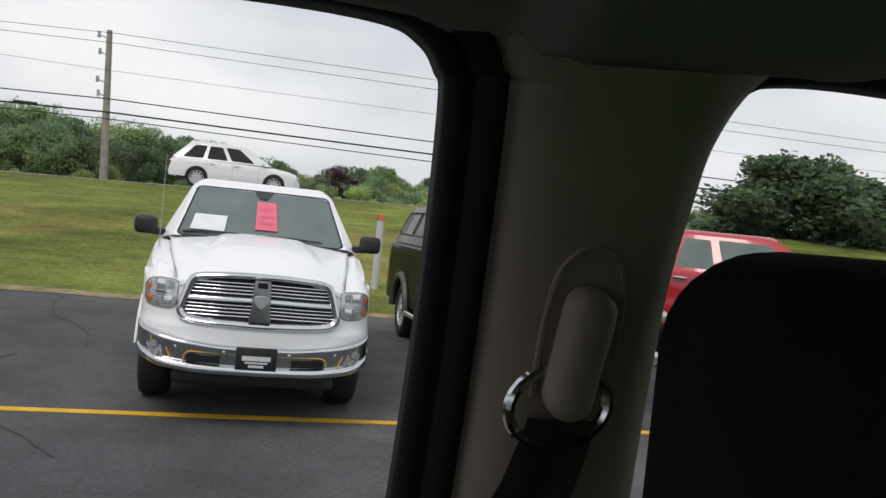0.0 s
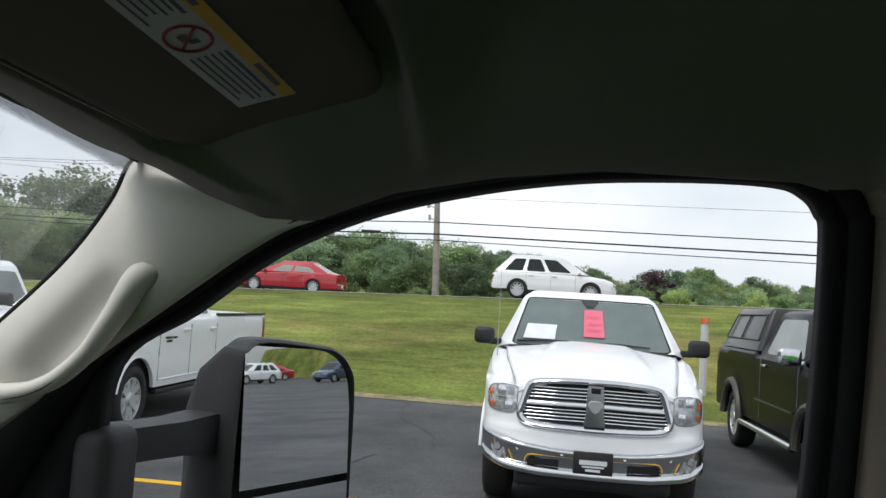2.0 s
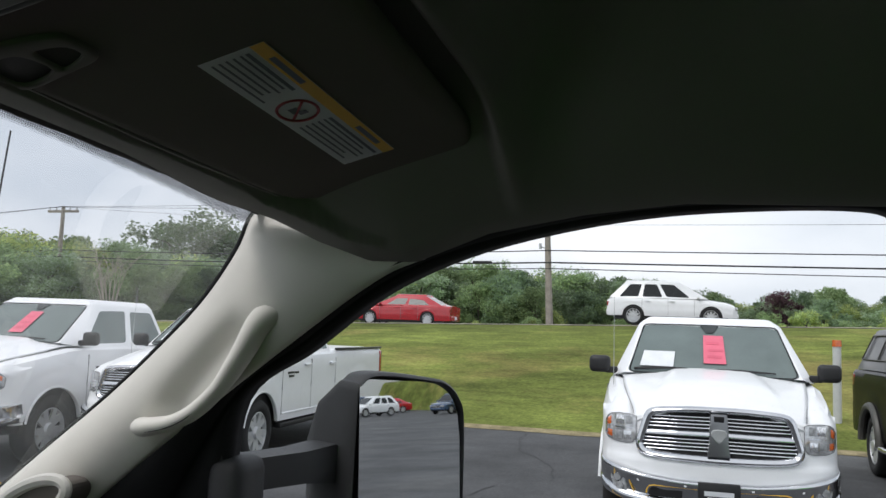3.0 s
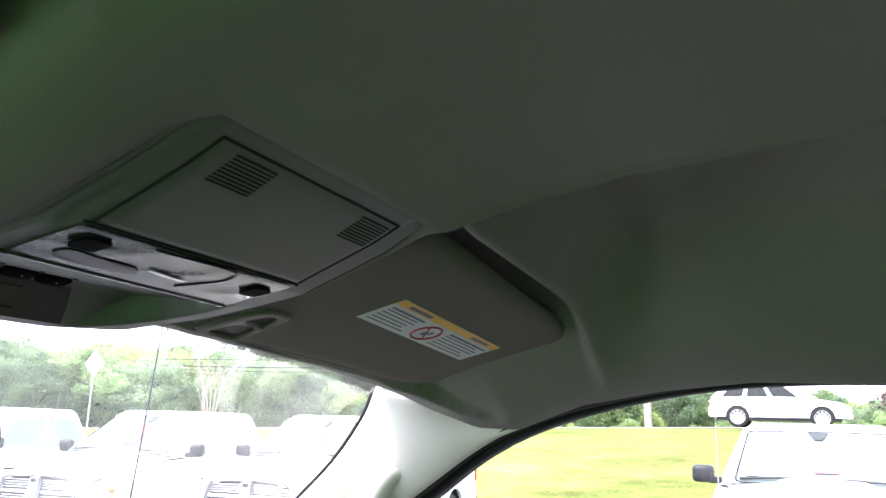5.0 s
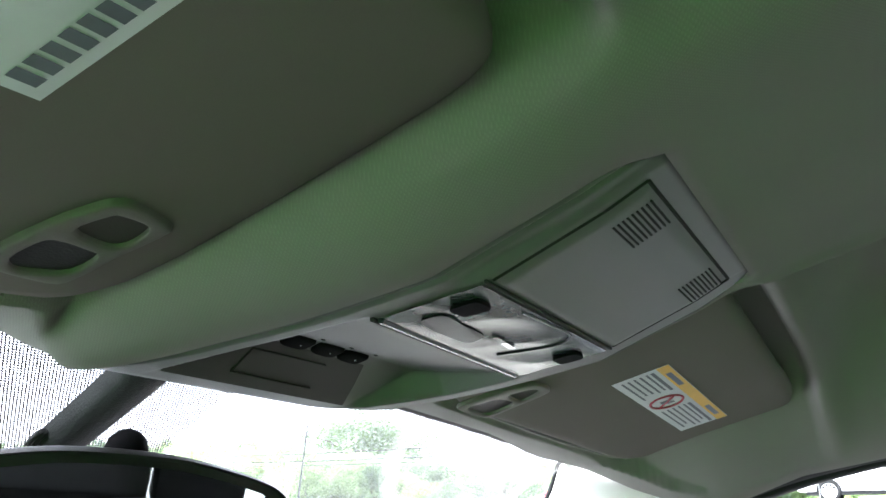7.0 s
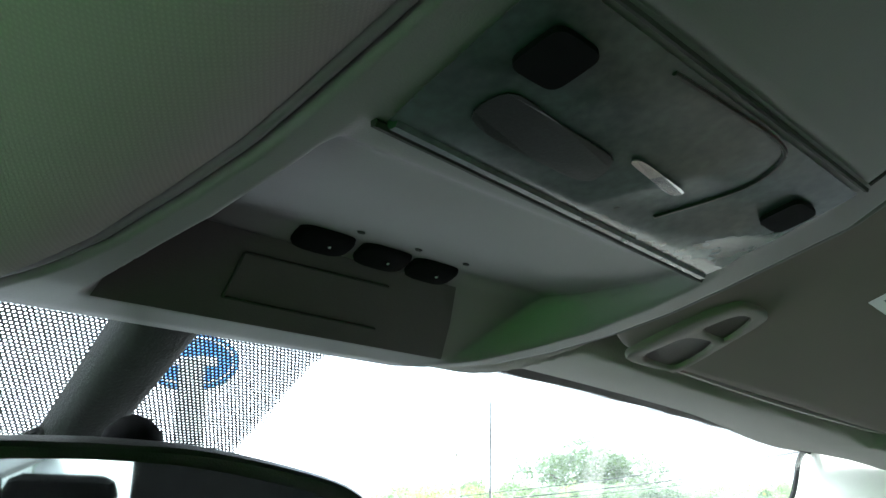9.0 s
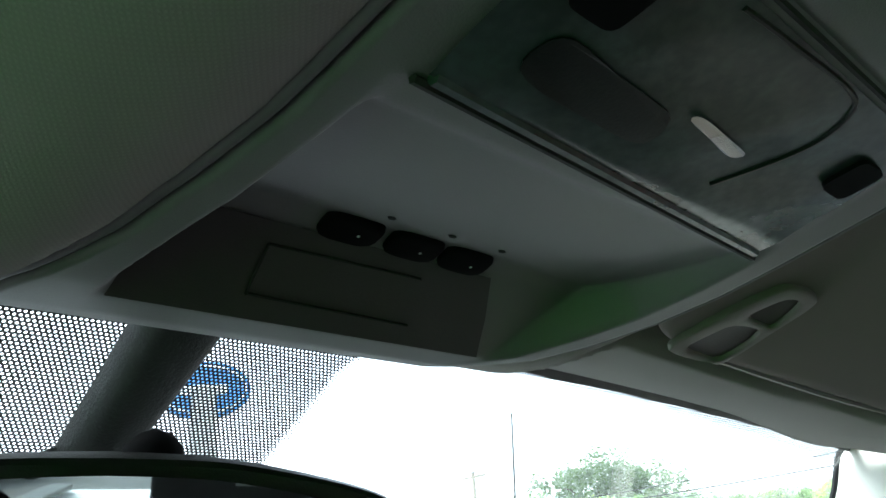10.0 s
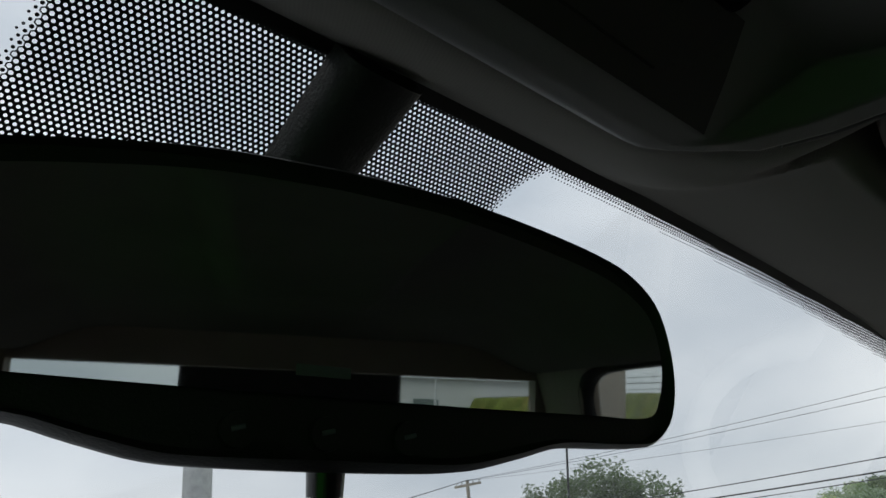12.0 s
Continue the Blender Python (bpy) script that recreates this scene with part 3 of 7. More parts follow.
def pillar_lines(side):
    a = smooth_path(GLASS_EDGE, 6)
    b = [on_side(y, z, 0.033) for y, z in yz_path(SEAL_EDGE, 6)]
    lines = []
    for k in range(25):
        f = k / 24
        row = []
        for i, (p, q) in enumerate(zip(a, b)):
            r = p.lerp(q, f)
            s = i / (len(a) - 1)
            r.x -= 0.024 * math.sin(math.pi * f) ** 0.7 * smooth01(0.0, 0.30, s)
            # hollow behind the grab handle
            pa, pb, pq = Vector((0.578, 1.690)), Vector((0.672, 1.603)), Vector((r.y, r.z))
            g = max(0, min(1, (pq - pa).dot(pb - pa) / (pb - pa).length_squared))
            r.x += 0.016 * math.exp(-((pq - pa.lerp(pb, g)).length / 0.020) ** 2)
            r.x *= side
            row.append(r)
        row.insert(0, row[0] + Vector((side * 0.012, -0.020, 0.018)))
        lines.append(row)
    return lines


for side in (1, -1):
    ribbon("windshield_pillar", pillar_lines(side), M["trim"], thick=0.003)
    tagged(scene.collection.objects[-1], "light grey moulded plastic windshield pillar trim", "pillar trim", kind="structure")
    edge = [Vector((side * (p.x + 0.002), p.y + 0.004, p.z)) for p in smooth_path(GLASS_EDGE, 6)]
    bm = bmesh.new()
    tube(bm, edge, 0.0042, 8)
    ob = part("windshield_seal", bm, M["black_rubber"], None, smooth=True)
    tagged(ob, "thin black rubber seal between windshield and pillar trim", "windshield seal", kind="structure")

# rear part of the cab: middle pillars, rear windows, back wall, floor
REAR_WIN = [(-0.354, 1.40), (-0.343, 1.50), (-0.336, 1.62), (-0.335, 1.70), (-0.341, 1.775), (-0.359, 1.818), (-0.410, 1.836), (-0.55, 1.839), (-0.90, 1.838), (-1.05, 1.830), (-1.13, 1.800), (-1.165, 1.72), (-1.175, 1.40)]


def mid_pillar(side):
    front = [(-0.196, 1.40), (-0.193, 1.60), (-0.185, 1.786), (-0.178, 1.810), (-0.160, 1.836), (-0.125, 1.858)]
    back = [(-0.354, 1.40), (-0.333, 1.65), (-0.335, 1.740), (-0.341, 1.785), (-0.362, 1.824), (-0.41, 1.860)]
    fa, ba = yz_path(front, 6), yz_path(back, 6)
    lines = []
    for f, d in ((0, 0.015), (0.04, 0.03), (0.10, 0.046), (0.25, 0.062), (0.5, 0.066), (0.75, 0.062), (0.9, 0.046), (0.97, 0.028), (1, 0.0)):
        lines.append([on_side(a[0] + (b[0] - a[0]) * f, a[1] + (b[1] - a[1]) * f, d, side) for a, b in zip(fa, ba)])
    low = [[p - Vector((0, 0, 0.75)) + Vector((side * 0.05, 0, 0)) for p in (l[0],)] + l for l in lines]
    ob = ribbon("middle_pillar", low, M["trim_warm_dim"], thick=0.003)
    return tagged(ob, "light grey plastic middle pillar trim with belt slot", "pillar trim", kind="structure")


for side in (1, -1):
    mid_pillar(side)
    rw = yz_path(REAR_WIN, 5)
    ctr = (-0.76, 1.62)
    outer = [(ctr[0] + (y - ctr[0]) * 1.03, ctr[1] + (z - ctr[1]) * 1.06) for y, z in rw]
    door = thing("door_rear", "rear cab door window surround with black rubber seal", "truck door", kind="structure")
    ribbon("seal", [[on_side(y, z, -0.02, side) for y, z in rw], [on_side(y, z, 0.006, side) for y, z in rw], [on_side(y, z, 0.012, side) for y, z in outer]], M["black_rubber"], door, thick=0.002)
    pane = link_mesh("pane", [on_side(y, z, -0.012, side) for y, z in rw], [tuple(range(len(rw)))], M["pane"], door, smooth=False)
    pane.visible_shadow = False
    bm = bmesh.new()
    slab(bm, [on_side(y, z, 0.02, side) for y, z in ((-0.36, 1.40), (-1.45, 1.40), (-1.45, 1.1), (-0.36, 1.1))], (side, 0, 0), 0.08)
    box(bm, side * 0.90, side * 0.98, -1.45, -0.2, 0.62, 1.12)
    part("door_panel", bm, M["trim_warm_dim"], door, "grey plastic door panel")
    # side wall behind the rear window up to the roof
    bm = bmesh.new()
    slab(bm, [on_side(y, z, 0.012, side) for y, z in ((-1.180, 1.395), (-1.175, 1.72), (-1.140, 1.815), (-1.05, 1.853), (-1.46, 1.853), (-1.46, 1.395))], (side, 0, 0), 0.05)
    ob = part("wall_corner", bm, M["trim_warm_dim"])
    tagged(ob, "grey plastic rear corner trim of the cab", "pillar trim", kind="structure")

# back wall with a wide rear window
bm = bmesh.new()
for x0, x1, z0, z1 in ((-0.95, 0.95, 0.55, 1.38), (-0.95, -0.68, 1.38, 2.06), (0.68, 0.95, 1.38, 2.06), (-0.68, 0.68, 1.826, 2.06)):
    box(bm, x0, x1, -1.50, -1.44, z0, z1)
back_wall = tagged(part("wall_back", bm, M["trim_warm_dim"]), "grey trimmed back wall of the cab around the rear window", "cab wall", kind="structure")
pane = boxed("window_back", -0.69, 0.69, -1.475, -1.470, 1.37, 1.836, M["pane"])
pane.visible_shadow = False
tagged(pane, "clear rear cab window", "window", kind="structure")
# card coloured black to stand in for its backlit darkness
card = thing("window_card", "dark backlit dealer card taped inside the rear window", "card")
boxed("sheet", -0.27, 0.30, -1.436, -1.433, 1.385, 1.824, M["black_plastic"], card)
boxed("card_print", -0.06, 0.02, -1.4325, -1.432, 1.60, 1.63, M["galvanised"], card)
tagged(boxed("floor", -0.98, 0.98, -1.5, 1.45, 0.55, 0.60, M["carpet"]), "dark carpeted cab floor", "floor", kind="structure")
tagged(boxed("roof_skin", -0.66, 0.66, -1.50, 0.56, 2.065, 2.075, M["white_paint"], bevel=0.004), "painted steel roof skin above the cab", "roof", kind="structure")
# dashboard below the windshield
bm = bmesh.new()
prof = [(0.66, 1.10), (0.68, 1.22), (0.76, 1.285), (0.95, 1.305), (1.30, 1.300), (1.42, 1.30), (1.42, 0.62), (0.85, 0.62), (0.80, 0.95)]
slab(bm, [(-0.80, y, z) for y, z in prof], (1, 0, 0), 1.60)
bmesh.ops.bevel(bm, geom=[e for e in bm.edges if abs(e.verts[0].co.x - e.verts[1].co.x) > 1], offset=0.02, segments=3, profile=0.5, affect="EDGES")
tagged(part("dashboard", bm, M["black_plastic"], smooth=True), "dark soft plastic dashboard under the windshield", "dashboard")

# outer skin of the truck's own sides and bed
for side in (1, -1):
    skin = thing("own_body_side", "white painted outer side of the truck", "truck body", kind="structure")
    bm = bmesh.new()
    for y0, y1, z0, z1 in ((-0.24, 1.05, 0.55, 1.36), (-1.48, -0.25, 0.55, 1.36), (1.06, 2.60, 0.75, 1.16), (-3.6, -1.55, 0.60, 1.38)):
        box(bm, side * 0.985, side * 1.0, y0, y1, z0, z1, 0.006, 1)
    part("panel", bm, M["white_paint"], skin, smooth=True)
    bm = bmesh.new()
    box(bm, side * 0.85, side * 0.998, -0.24, 1.0, 1.36, 1.39, 0.006, 1)
    part("belt_moulding", bm, M["black_rubber"], skin)

# pickup bed behind the cab
bed = thing("truck_bed", "white open pickup bed behind the cab", "truck bed")
boxed("bed_floor", -0.90, 0.90, -3.58, -1.58, 0.70, 0.74, M["black_plastic"], bed)
boxed("front_wall", -0.98, 0.98, -1.62, -1.56, 0.62, 1.37, M["white_paint"], bed, 0.01)
boxed("tailgate", -0.98, 0.98, -3.64, -3.57, 0.62, 1.37, M["white_paint"], bed, 0.02)
for side in (1, -1):
    boxed("bed_rail", side * 0.88, side * 0.99, -3.58, -1.58, 1.375, 1.405, M["black_plastic"], bed, 0.008)
    for wy in (1.75, -2.55):
        bm = bmesh.new()
        rod(bm, (side * 0.70, wy, 0.41), (side * 0.97, wy, 0.41), 0.41, None, 32)
        wh = part("tyre", bm, M["black_rubber"], bed, smooth=True, angle=40)
        bm = bmesh.new()
        rod(bm, (side * 0.96, wy, 0.41), (side * 0.985, wy, 0.41), 0.24, 0.22, 24)
        part("rim", bm, M["galvanised"], wh, smooth=True, angle=40)
# ---- grounds ----
def ground_z(x, y):
    tilt = -0.0235 * (y - 5) * smooth01(14.5, 29, x)
    if x > 14.4:
        z = lerp([(14.4, 0.0), (15.2, 0.06), (17.5, 0.42), (22, 1.18), (26, 1.75), (28.6, 2.05), (29.8, 2.12), (31, 2.12), (39, 2.12), (44, 1.9), (60, 1.6), (500, 1.6)], x)
        return z + tilt * (1 if abs(y) < 60 else 60 / abs(y))
    return 0.0


xs = [14.55, 15, 15.6, 16.3, 17, 17.8, 18.6, 19.5, 20.5, 21.5, 22.5, 23.5, 24.5, 25.5, 26.5, 27.4, 28.2, 29, 29.6, 30.2, 32, 36, 39.5, 42, 45, 50, 60, 80, 130, 300, 1500]
ys = [-900, -300, -120, -80, -60] + [-50 + 2 * k for k in range(56)] + [70, 90, 120, 200, 400, 900]


def grass_point(x, y):
    wav = 0.25 * noise.noise((x * 0.05, y * 0.11, 0)) + 0.10 * noise.noise((y * 0.7, 3.0, 0))
    px = x + (wav if x < 15.5 else 0)
    if y < -32 and x < 29.6:
        px += (27.9 + (x - 14.55) * 0.11 - px) * (1 - smooth01(-56, -32, y))
    return (px, y, ground_z(x, y) + (0.05 * noise.noise((x * 0.3, y * 0.3, 1)) if 16 < x < 28 else 0))


gv = [grass_point(x, y) for y in ys for x in xs]
gn = len(xs)
bank = link_mesh("ground", gv, [(j * gn + i, j * gn + i + 1, (j + 1) * gn + i + 1, (j + 1) * gn + i) for j in range(len(ys) - 1) for i in range(gn - 1)], M["grass"])
tagged(bank, "mown grass bank rising to the road, with dry yellow patches", "grass bank", kind="structure")
ev = []
for k in range(160):
    y = -30 + 0.45 * k
    x0 = grass_point(14.55, y)[0]
    w = 0.14 + 0.10 * noise.noise((y * 1.9, 5.0, 0)) + 0.05 * noise.noise((y * 7, 1.0, 0))
    ev += [(x0 - w - 0.05, y, 0.004), (x0 + 0.12, y, 0.045)]
tagged(link_mesh("grass_edge", ev, [(2 * k, 2 * k + 1, 2 * k + 3, 2 * k + 2) for k in range(159)], M["dry_edge"]), "ragged dry edge of the grass against the asphalt", "grass edge", kind="structure")
lot = link_mesh("pavement", [(-900, -900, -0.004), (31.0, -900, -0.004), (31.0, 900, -0.004), (-900, 900, -0.004)], [(0, 1, 2, 3)], M["asphalt"], smooth=False)
tagged(lot, "dark patched asphalt of the parking lot", "parking lot", kind="structure")
rd_x = [30.6, 31.5, 34, 37, 38.8]
rv = [(x, y, ground_z(x, y) + 0.03) for y in ys for x in rd_x]
road = link_mesh("road", rv, [(j * 5 + i, j * 5 + i + 1, (j + 1) * 5 + i + 1, (j + 1) * 5 + i) for j in range(len(ys) - 1) for i in range(4)], M["road"])
tagged(road, "pale worn asphalt road along the top of the bank", "road", kind="structure")
sh = [(x, y, ground_z(x, y) + 0.02 + 0.01 * (x > 29.8)) for y in ys for x in (29.5, 29.9, 30.6)]
tagged(link_mesh("road_shoulder", sh, [(j * 3 + i, j * 3 + i + 1, (j + 1) * 3 + i + 1, (j + 1) * 3 + i) for j in range(len(ys) - 1) for i in range(2)], M["gravel"]), "pale gravel shoulder of the road", "road shoulder", kind="structure")
# unseen slope on the driver's side, added to bounce green light into the cab
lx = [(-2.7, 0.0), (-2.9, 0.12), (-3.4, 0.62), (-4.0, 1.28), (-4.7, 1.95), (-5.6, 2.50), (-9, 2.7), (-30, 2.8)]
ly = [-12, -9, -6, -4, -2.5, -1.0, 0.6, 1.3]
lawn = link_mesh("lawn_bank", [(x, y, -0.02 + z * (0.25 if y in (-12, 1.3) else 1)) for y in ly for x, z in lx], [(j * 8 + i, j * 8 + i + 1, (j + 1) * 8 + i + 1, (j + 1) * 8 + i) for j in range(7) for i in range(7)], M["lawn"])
tagged(lawn, "unseen green slope added to bounce green light into the cab", "grass bank", kind="structure")
bm = bmesh.new()
box(bm, -0.055, 0.055, -7.5, 16.0, -0.002, 0.004)
ob = part("bay_line", bm, M["line_paint"])
ob.matrix_world = pose(6.97, 0, 0, 0, 0, 3.2)
tagged(ob, "worn yellow painted line across the parking bays", "painted line", kind="structure")


# ---- trees ----
def tree_meshes(seed, leaf_keys, lobes, leaves, leaf_size, crown=(1.0, 1.0, 1.0), base=0.35, lean=0.0):
    """A trunk with limbs and a crown of clumped leaves, of height about 1."""
    rng = random.Random(seed)
    bt = bmesh.new()
    tube(bt, [(0, 0, -0.02), (0.01, 0.005, base), (lean * 0.5, 0.01, 0.62), (lean, 0, 0.8)], [0.03, 0.022, 0.012, 0.004], 7)
    P, S = [], []
    for k in range(lobes):
        a = rng.uniform(0, 2 * math.pi)
        zz = base * 0.55 + (0.97 - base * 0.55) * (k + 0.5) / lobes
        rr = 0.40 * math.sin(math.pi * min(0.95, max(0.15, (zz - base * 0.25) / (1.10 - base * 0.25)))) * rng.uniform(0.25, 1.1)
        c = Vector((math.cos(a) * rr * crown[0] + lean * zz, math.sin(a) * rr * crown[1], zz * crown[2]))
        r = rng.uniform(0.07, 0.17)
        if k % 3 == 0:
            tube(bt, [(lean * 0.3, 0, max(base * 0.6, zz - 0.25)), (c * 0.55 + Vector((0, 0, zz * 0.40))), c], [0.010, 0.006, 0.002], 5)
        d = np.random.RandomState(seed * 977 + k).normal(size=(leaves, 3))
        d /= np.linalg.norm(d, axis=1)[:, None]
        rad = np.random.RandomState(seed * 31 + k).uniform(0.30, 1.0, (leaves, 1)) ** 0.5
        wob = 1 + 0.35 * np.sin(d[:, :1] * 5 + k) * np.cos(d[:, 1:2] * 4 + 2 * k)
        P.append(np.array(c) + d * rad * wob * r * np.array((1.1, 1.1, 0.8)))
        S.append(np.full(leaves, leaf_size) * np.random.RandomState(seed * 53 + k).uniform(0.5, 1.5, leaves))
    P, S = np.concatenate(P), np.concatenate(S)[:, None]
    st = np.random.RandomState(seed)
    u = st.normal(size=P.shape)
    u[:, 2] = np.abs(u[:, 2]) + 0.35
    u /= np.linalg.norm(u, axis=1)[:, None]
    w = np.cross(u, st.normal(size=P.shape))
    w /= np.linalg.norm(w, axis=1)[:, None]
    t = np.cross(u, w)
    quads = np.stack([P - w * S, P - t * S * 0.55 + u * S * 0.25, P + w * S, P + t * S * 0.55 - u * S * 0.25], 1).reshape(-1, 3)
    mt = bpy.data.meshes.new("trunk")
    bt.to_mesh(mt)
    bt.free()
    mt.materials.append(M["bark"])
    ml = bpy.data.meshes.new("crown")
    n = len(P)
    ml.from_pydata(quads.tolist(), [], np.arange(4 * n).reshape(n, 4).tolist())
    for k in leaf_keys:
        ml.materials.append(M[k])
    ml.polygons.foreach_set("material_index", st.randint(0, len(leaf_keys), n).astype(np.int32))
    return mt, ml


TREES = [
    tree_meshes(1, ["leaf_a", "leaf_b"], 48, 300, 0.0135, base=0.25),
    tree_meshes(2, ["leaf_c", "leaf_a"], 48, 300, 0.0135, base=0.25, crown=(0.9, 0.9, 1.0)),
    tree_meshes(3, ["leaf_b", "leaf_pale"], 48, 300, 0.0135, base=0.2, crown=(1.1, 1.1, 0.95)),
    tree_meshes(4, ["leaf_grey", "leaf_a"], 48, 300, 0.0135, base=0.25),
    tree_meshes(5, ["leaf_dark", "leaf_dark"], 30, 190, 0.020, base=0.2),
]
BUSH = [
    tree_meshes(11, ["leaf_b", "leaf_pale"], 30, 260, 0.019, base=0.02, crown=(1.5, 1.5, 0.9)),
    tree_meshes(12, ["leaf_a", "leaf_b"], 30, 260, 0.019, base=0.02, crown=(1.6, 1.6, 0.85)),
]


def plant(kind, x, y, h, z=None, name="tree", label="leafy green roadside tree", width=1.0, rot=0.0, group="trees beyond the road"):
    zz = ground_z(x, y) if z is None else z
    t = thing(name, label, "tree" if name == "tree" else "shrub", Matrix.Translation((x, y, zz - 0.05)) @ Matrix.Rotation(rot, 4, "Z") @ Matrix.Diagonal((h * width, h * width, h, 1)), group)
    mt, ml = kind
    for nm, me in (("trunk", mt), ("crown", ml)):
        o = new(nm, me)
        o.parent = t
    return t


rng = random.Random(7)
# height of the treeline above the eye over distance, by bearing in degrees
SKYLINE = [(-34, 0.050), (-14, 0.052), (-12.5, 0.053), (-11, 0.061), (-9.6, 0.050), (-8, 0.060), (-6.5, 0.073), (-5, 0.058), (-3, 0.049), (-1, 0.054), (0.5, 0.060), (2.6, 0.057), (4.4, 0.070), (6, 0.070), (8.2, 0.083), (10, 0.079), (11.6, 0.075), (14, 0.087), (17, 0.083), (19.6, 0.081), (21, 0.068), (23.5, 0.065), (27, 0.066), (30, 0.072), (37, 0.080), (39.5, 0.083), (43, 0.088), (46.4, 0.094), (49, 0.089), (60, 0.085), (90, 0.08)]


def treeline(bearing, far, kind, f, wide, label):
    x, y = far * math.cos(radians(bearing)), far * math.sin(radians(bearing))
    ground = ground_z(x, y) - 0.6
    top = 1.71 + far * lerp(SKYLINE, bearing) * f
    plant(TREES[kind], x, y, max(2.0, top - ground), rot=rng.uniform(0, 6.28), width=wide, z=ground, label=label)


KIND_LABEL = ("grey-green leafy tree beyond the road", "dense dark green tree beyond the road", "bright yellow-green tree beyond the road", "pale grey-green tree beyond the road")
# three staggered rows of trees behind the road
for far0, far1, step, low, high in ((47, 51, 1.75, 0.62, 0.88), (53, 57, 1.6, 0.84, 1.0), (60, 66, 1.9, 0.92, 1.03)):
    bearing = -33.0
    while bearing < 62:
        kind = rng.choice([0, 1, 2, 3, 0, 3] if bearing < 3 else [0, 1, 2, 1, 0, 3])
        treeline(bearing + rng.uniform(-0.4, 0.4), rng.uniform(far0, far1), kind, rng.uniform(low, high), rng.uniform(0.95, 1.35), KIND_LABEL[kind])
        bearing += step * rng.uniform(0.8, 1.2)
for k in range(44):
    y = -30 + k * 2.1 + rng.uniform(-0.8, 0.8)
    plant(BUSH[k % 2], rng.uniform(41.5, 45), y, rng.uniform(1.2, 2.3), name="bush", label="rounded yellow-green bush beside the road", rot=rng.uniform(0, 6.28), group="bushes along the road", z=ground_z(44, y) - 0.5)
plant(TREES[4], 47.5, -3.6, 2.5, label="dark purple-leaved small tree beyond the road", width=1.1)
plant(TREES[3], 82, 57.2, 14.4, label="large pale rounded tree standing above the others", width=1.35, z=-0.5)
plant(TREES[3], 84, 52.5, 13.0, label="large pale rounded tree standing above the others", width=1.1, z=-0.5, rot=2.0)


def bare_shrub(x, y, z, h, label):
    """Leafless shrub: forked pale stems fanning out from the ground."""
    t = thing("bare_shrub", label, "shrub", pose(x, y, z))
    r = random.Random(17)
    for k in range(13):
        a, lean = r.uniform(0, 6.28), r.uniform(0.05, 0.42)
        tip = Vector((math.cos(a) * lean * h, math.sin(a) * lean * h, h * r.uniform(0.7, 1.0)))
        mid = tip * 0.5 + Vector((r.uniform(-0.1, 0.1), r.uniform(-0.1, 0.1), 0.1 * h))
        bm = bmesh.new()
        tube(bm, [(0, 0, 0), mid, tip], [0.05, 0.03, 0.008], 5)
        for f in (0.45, 0.6, 0.75, 0.88):
            base = mid.lerp(tip, f)
            end = base + Vector((r.uniform(-0.22, 0.22) * h, r.uniform(-0.22, 0.22) * h, r.uniform(0.10, 0.28) * h))
            tube(bm, [base, base.lerp(end, 0.5) + Vector((0, 0, 0.03 * h)), end], [0.018, 0.012, 0.004], 4)
        part("stem", bm, M["dry_wood"], t, smooth=True)
    return t


bare_shrub(33.9, 28.6, 1.0, 3.9, "leafless pale grey shrub in front of the trees")
plant(tree_meshes(21, ["leaf_c", "leaf_a", "leaf_c"], 90, 620, 0.017, base=0.12, crown=(1.15, 1.15, 1.0)), 30, -21.2, 5.6, label="wide dense green tree on the grass bank", width=1.55, z=0.2, group="")
for k in range(16):
    y = 60 + k * 5 + rng.uniform(-2, 2)
    plant(TREES[k % 4], rng.uniform(58, 75), y, rng.uniform(7, 10), rot=k * 1.3, width=1.2)
for k in range(14):
    x = 44 - k * 6.5
    plant(TREES[k % 4], x, 96 + rng.uniform(-5, 5), rng.uniform(9, 14), rot=k * 1.7, width=1.3, z=0)

# tarred cracks across the lot
def crack(x, y, length, heading, seed):
    r = random.Random(seed)
    px, py, a = x, y, radians(heading)
    left, right = [], []
    for k in range(int(length / 0.12)):
        a += r.uniform(-0.35, 0.35)
        a += (radians(heading) - a) * 0.25
        px, py = px + 0.12 * math.cos(a), py + 0.12 * math.sin(a)
        w = r.uniform(0.004, 0.016)
        left.append((px - w * math.sin(a), py + w * math.cos(a), 0.0008))
        right.append((px + w * math.sin(a), py - w * math.cos(a), 0.0008))
    n = len(left)
    ob = link_mesh("pavement_crack", left + right, [(k, k + 1, n + k + 1, n + k) for k in range(n - 1)], M["crack"], smooth=False)
    return tagged(ob, "dark thin crack in the asphalt", "pavement crack", kind="structure")


crack(5.6, 1.1, 3.2, 35, 1)
crack(8.6, 2.6, 4.5, 70, 2)
crack(6.2, 3.0, 3.0, -20, 3)
crack(9.5, 1.8, 5.0, 12, 4)
# ---- vehicles: local +y is forward, x to the vehicle's right, origin on the ground under the front bumper ----
def arch(y, base, wheels, r):
    z = base
    for wy, wz in wheels:
        d = abs(y - wy)
        if d < r:
            z = max(z, wz + math.sqrt(r * r - d * d))
    return z


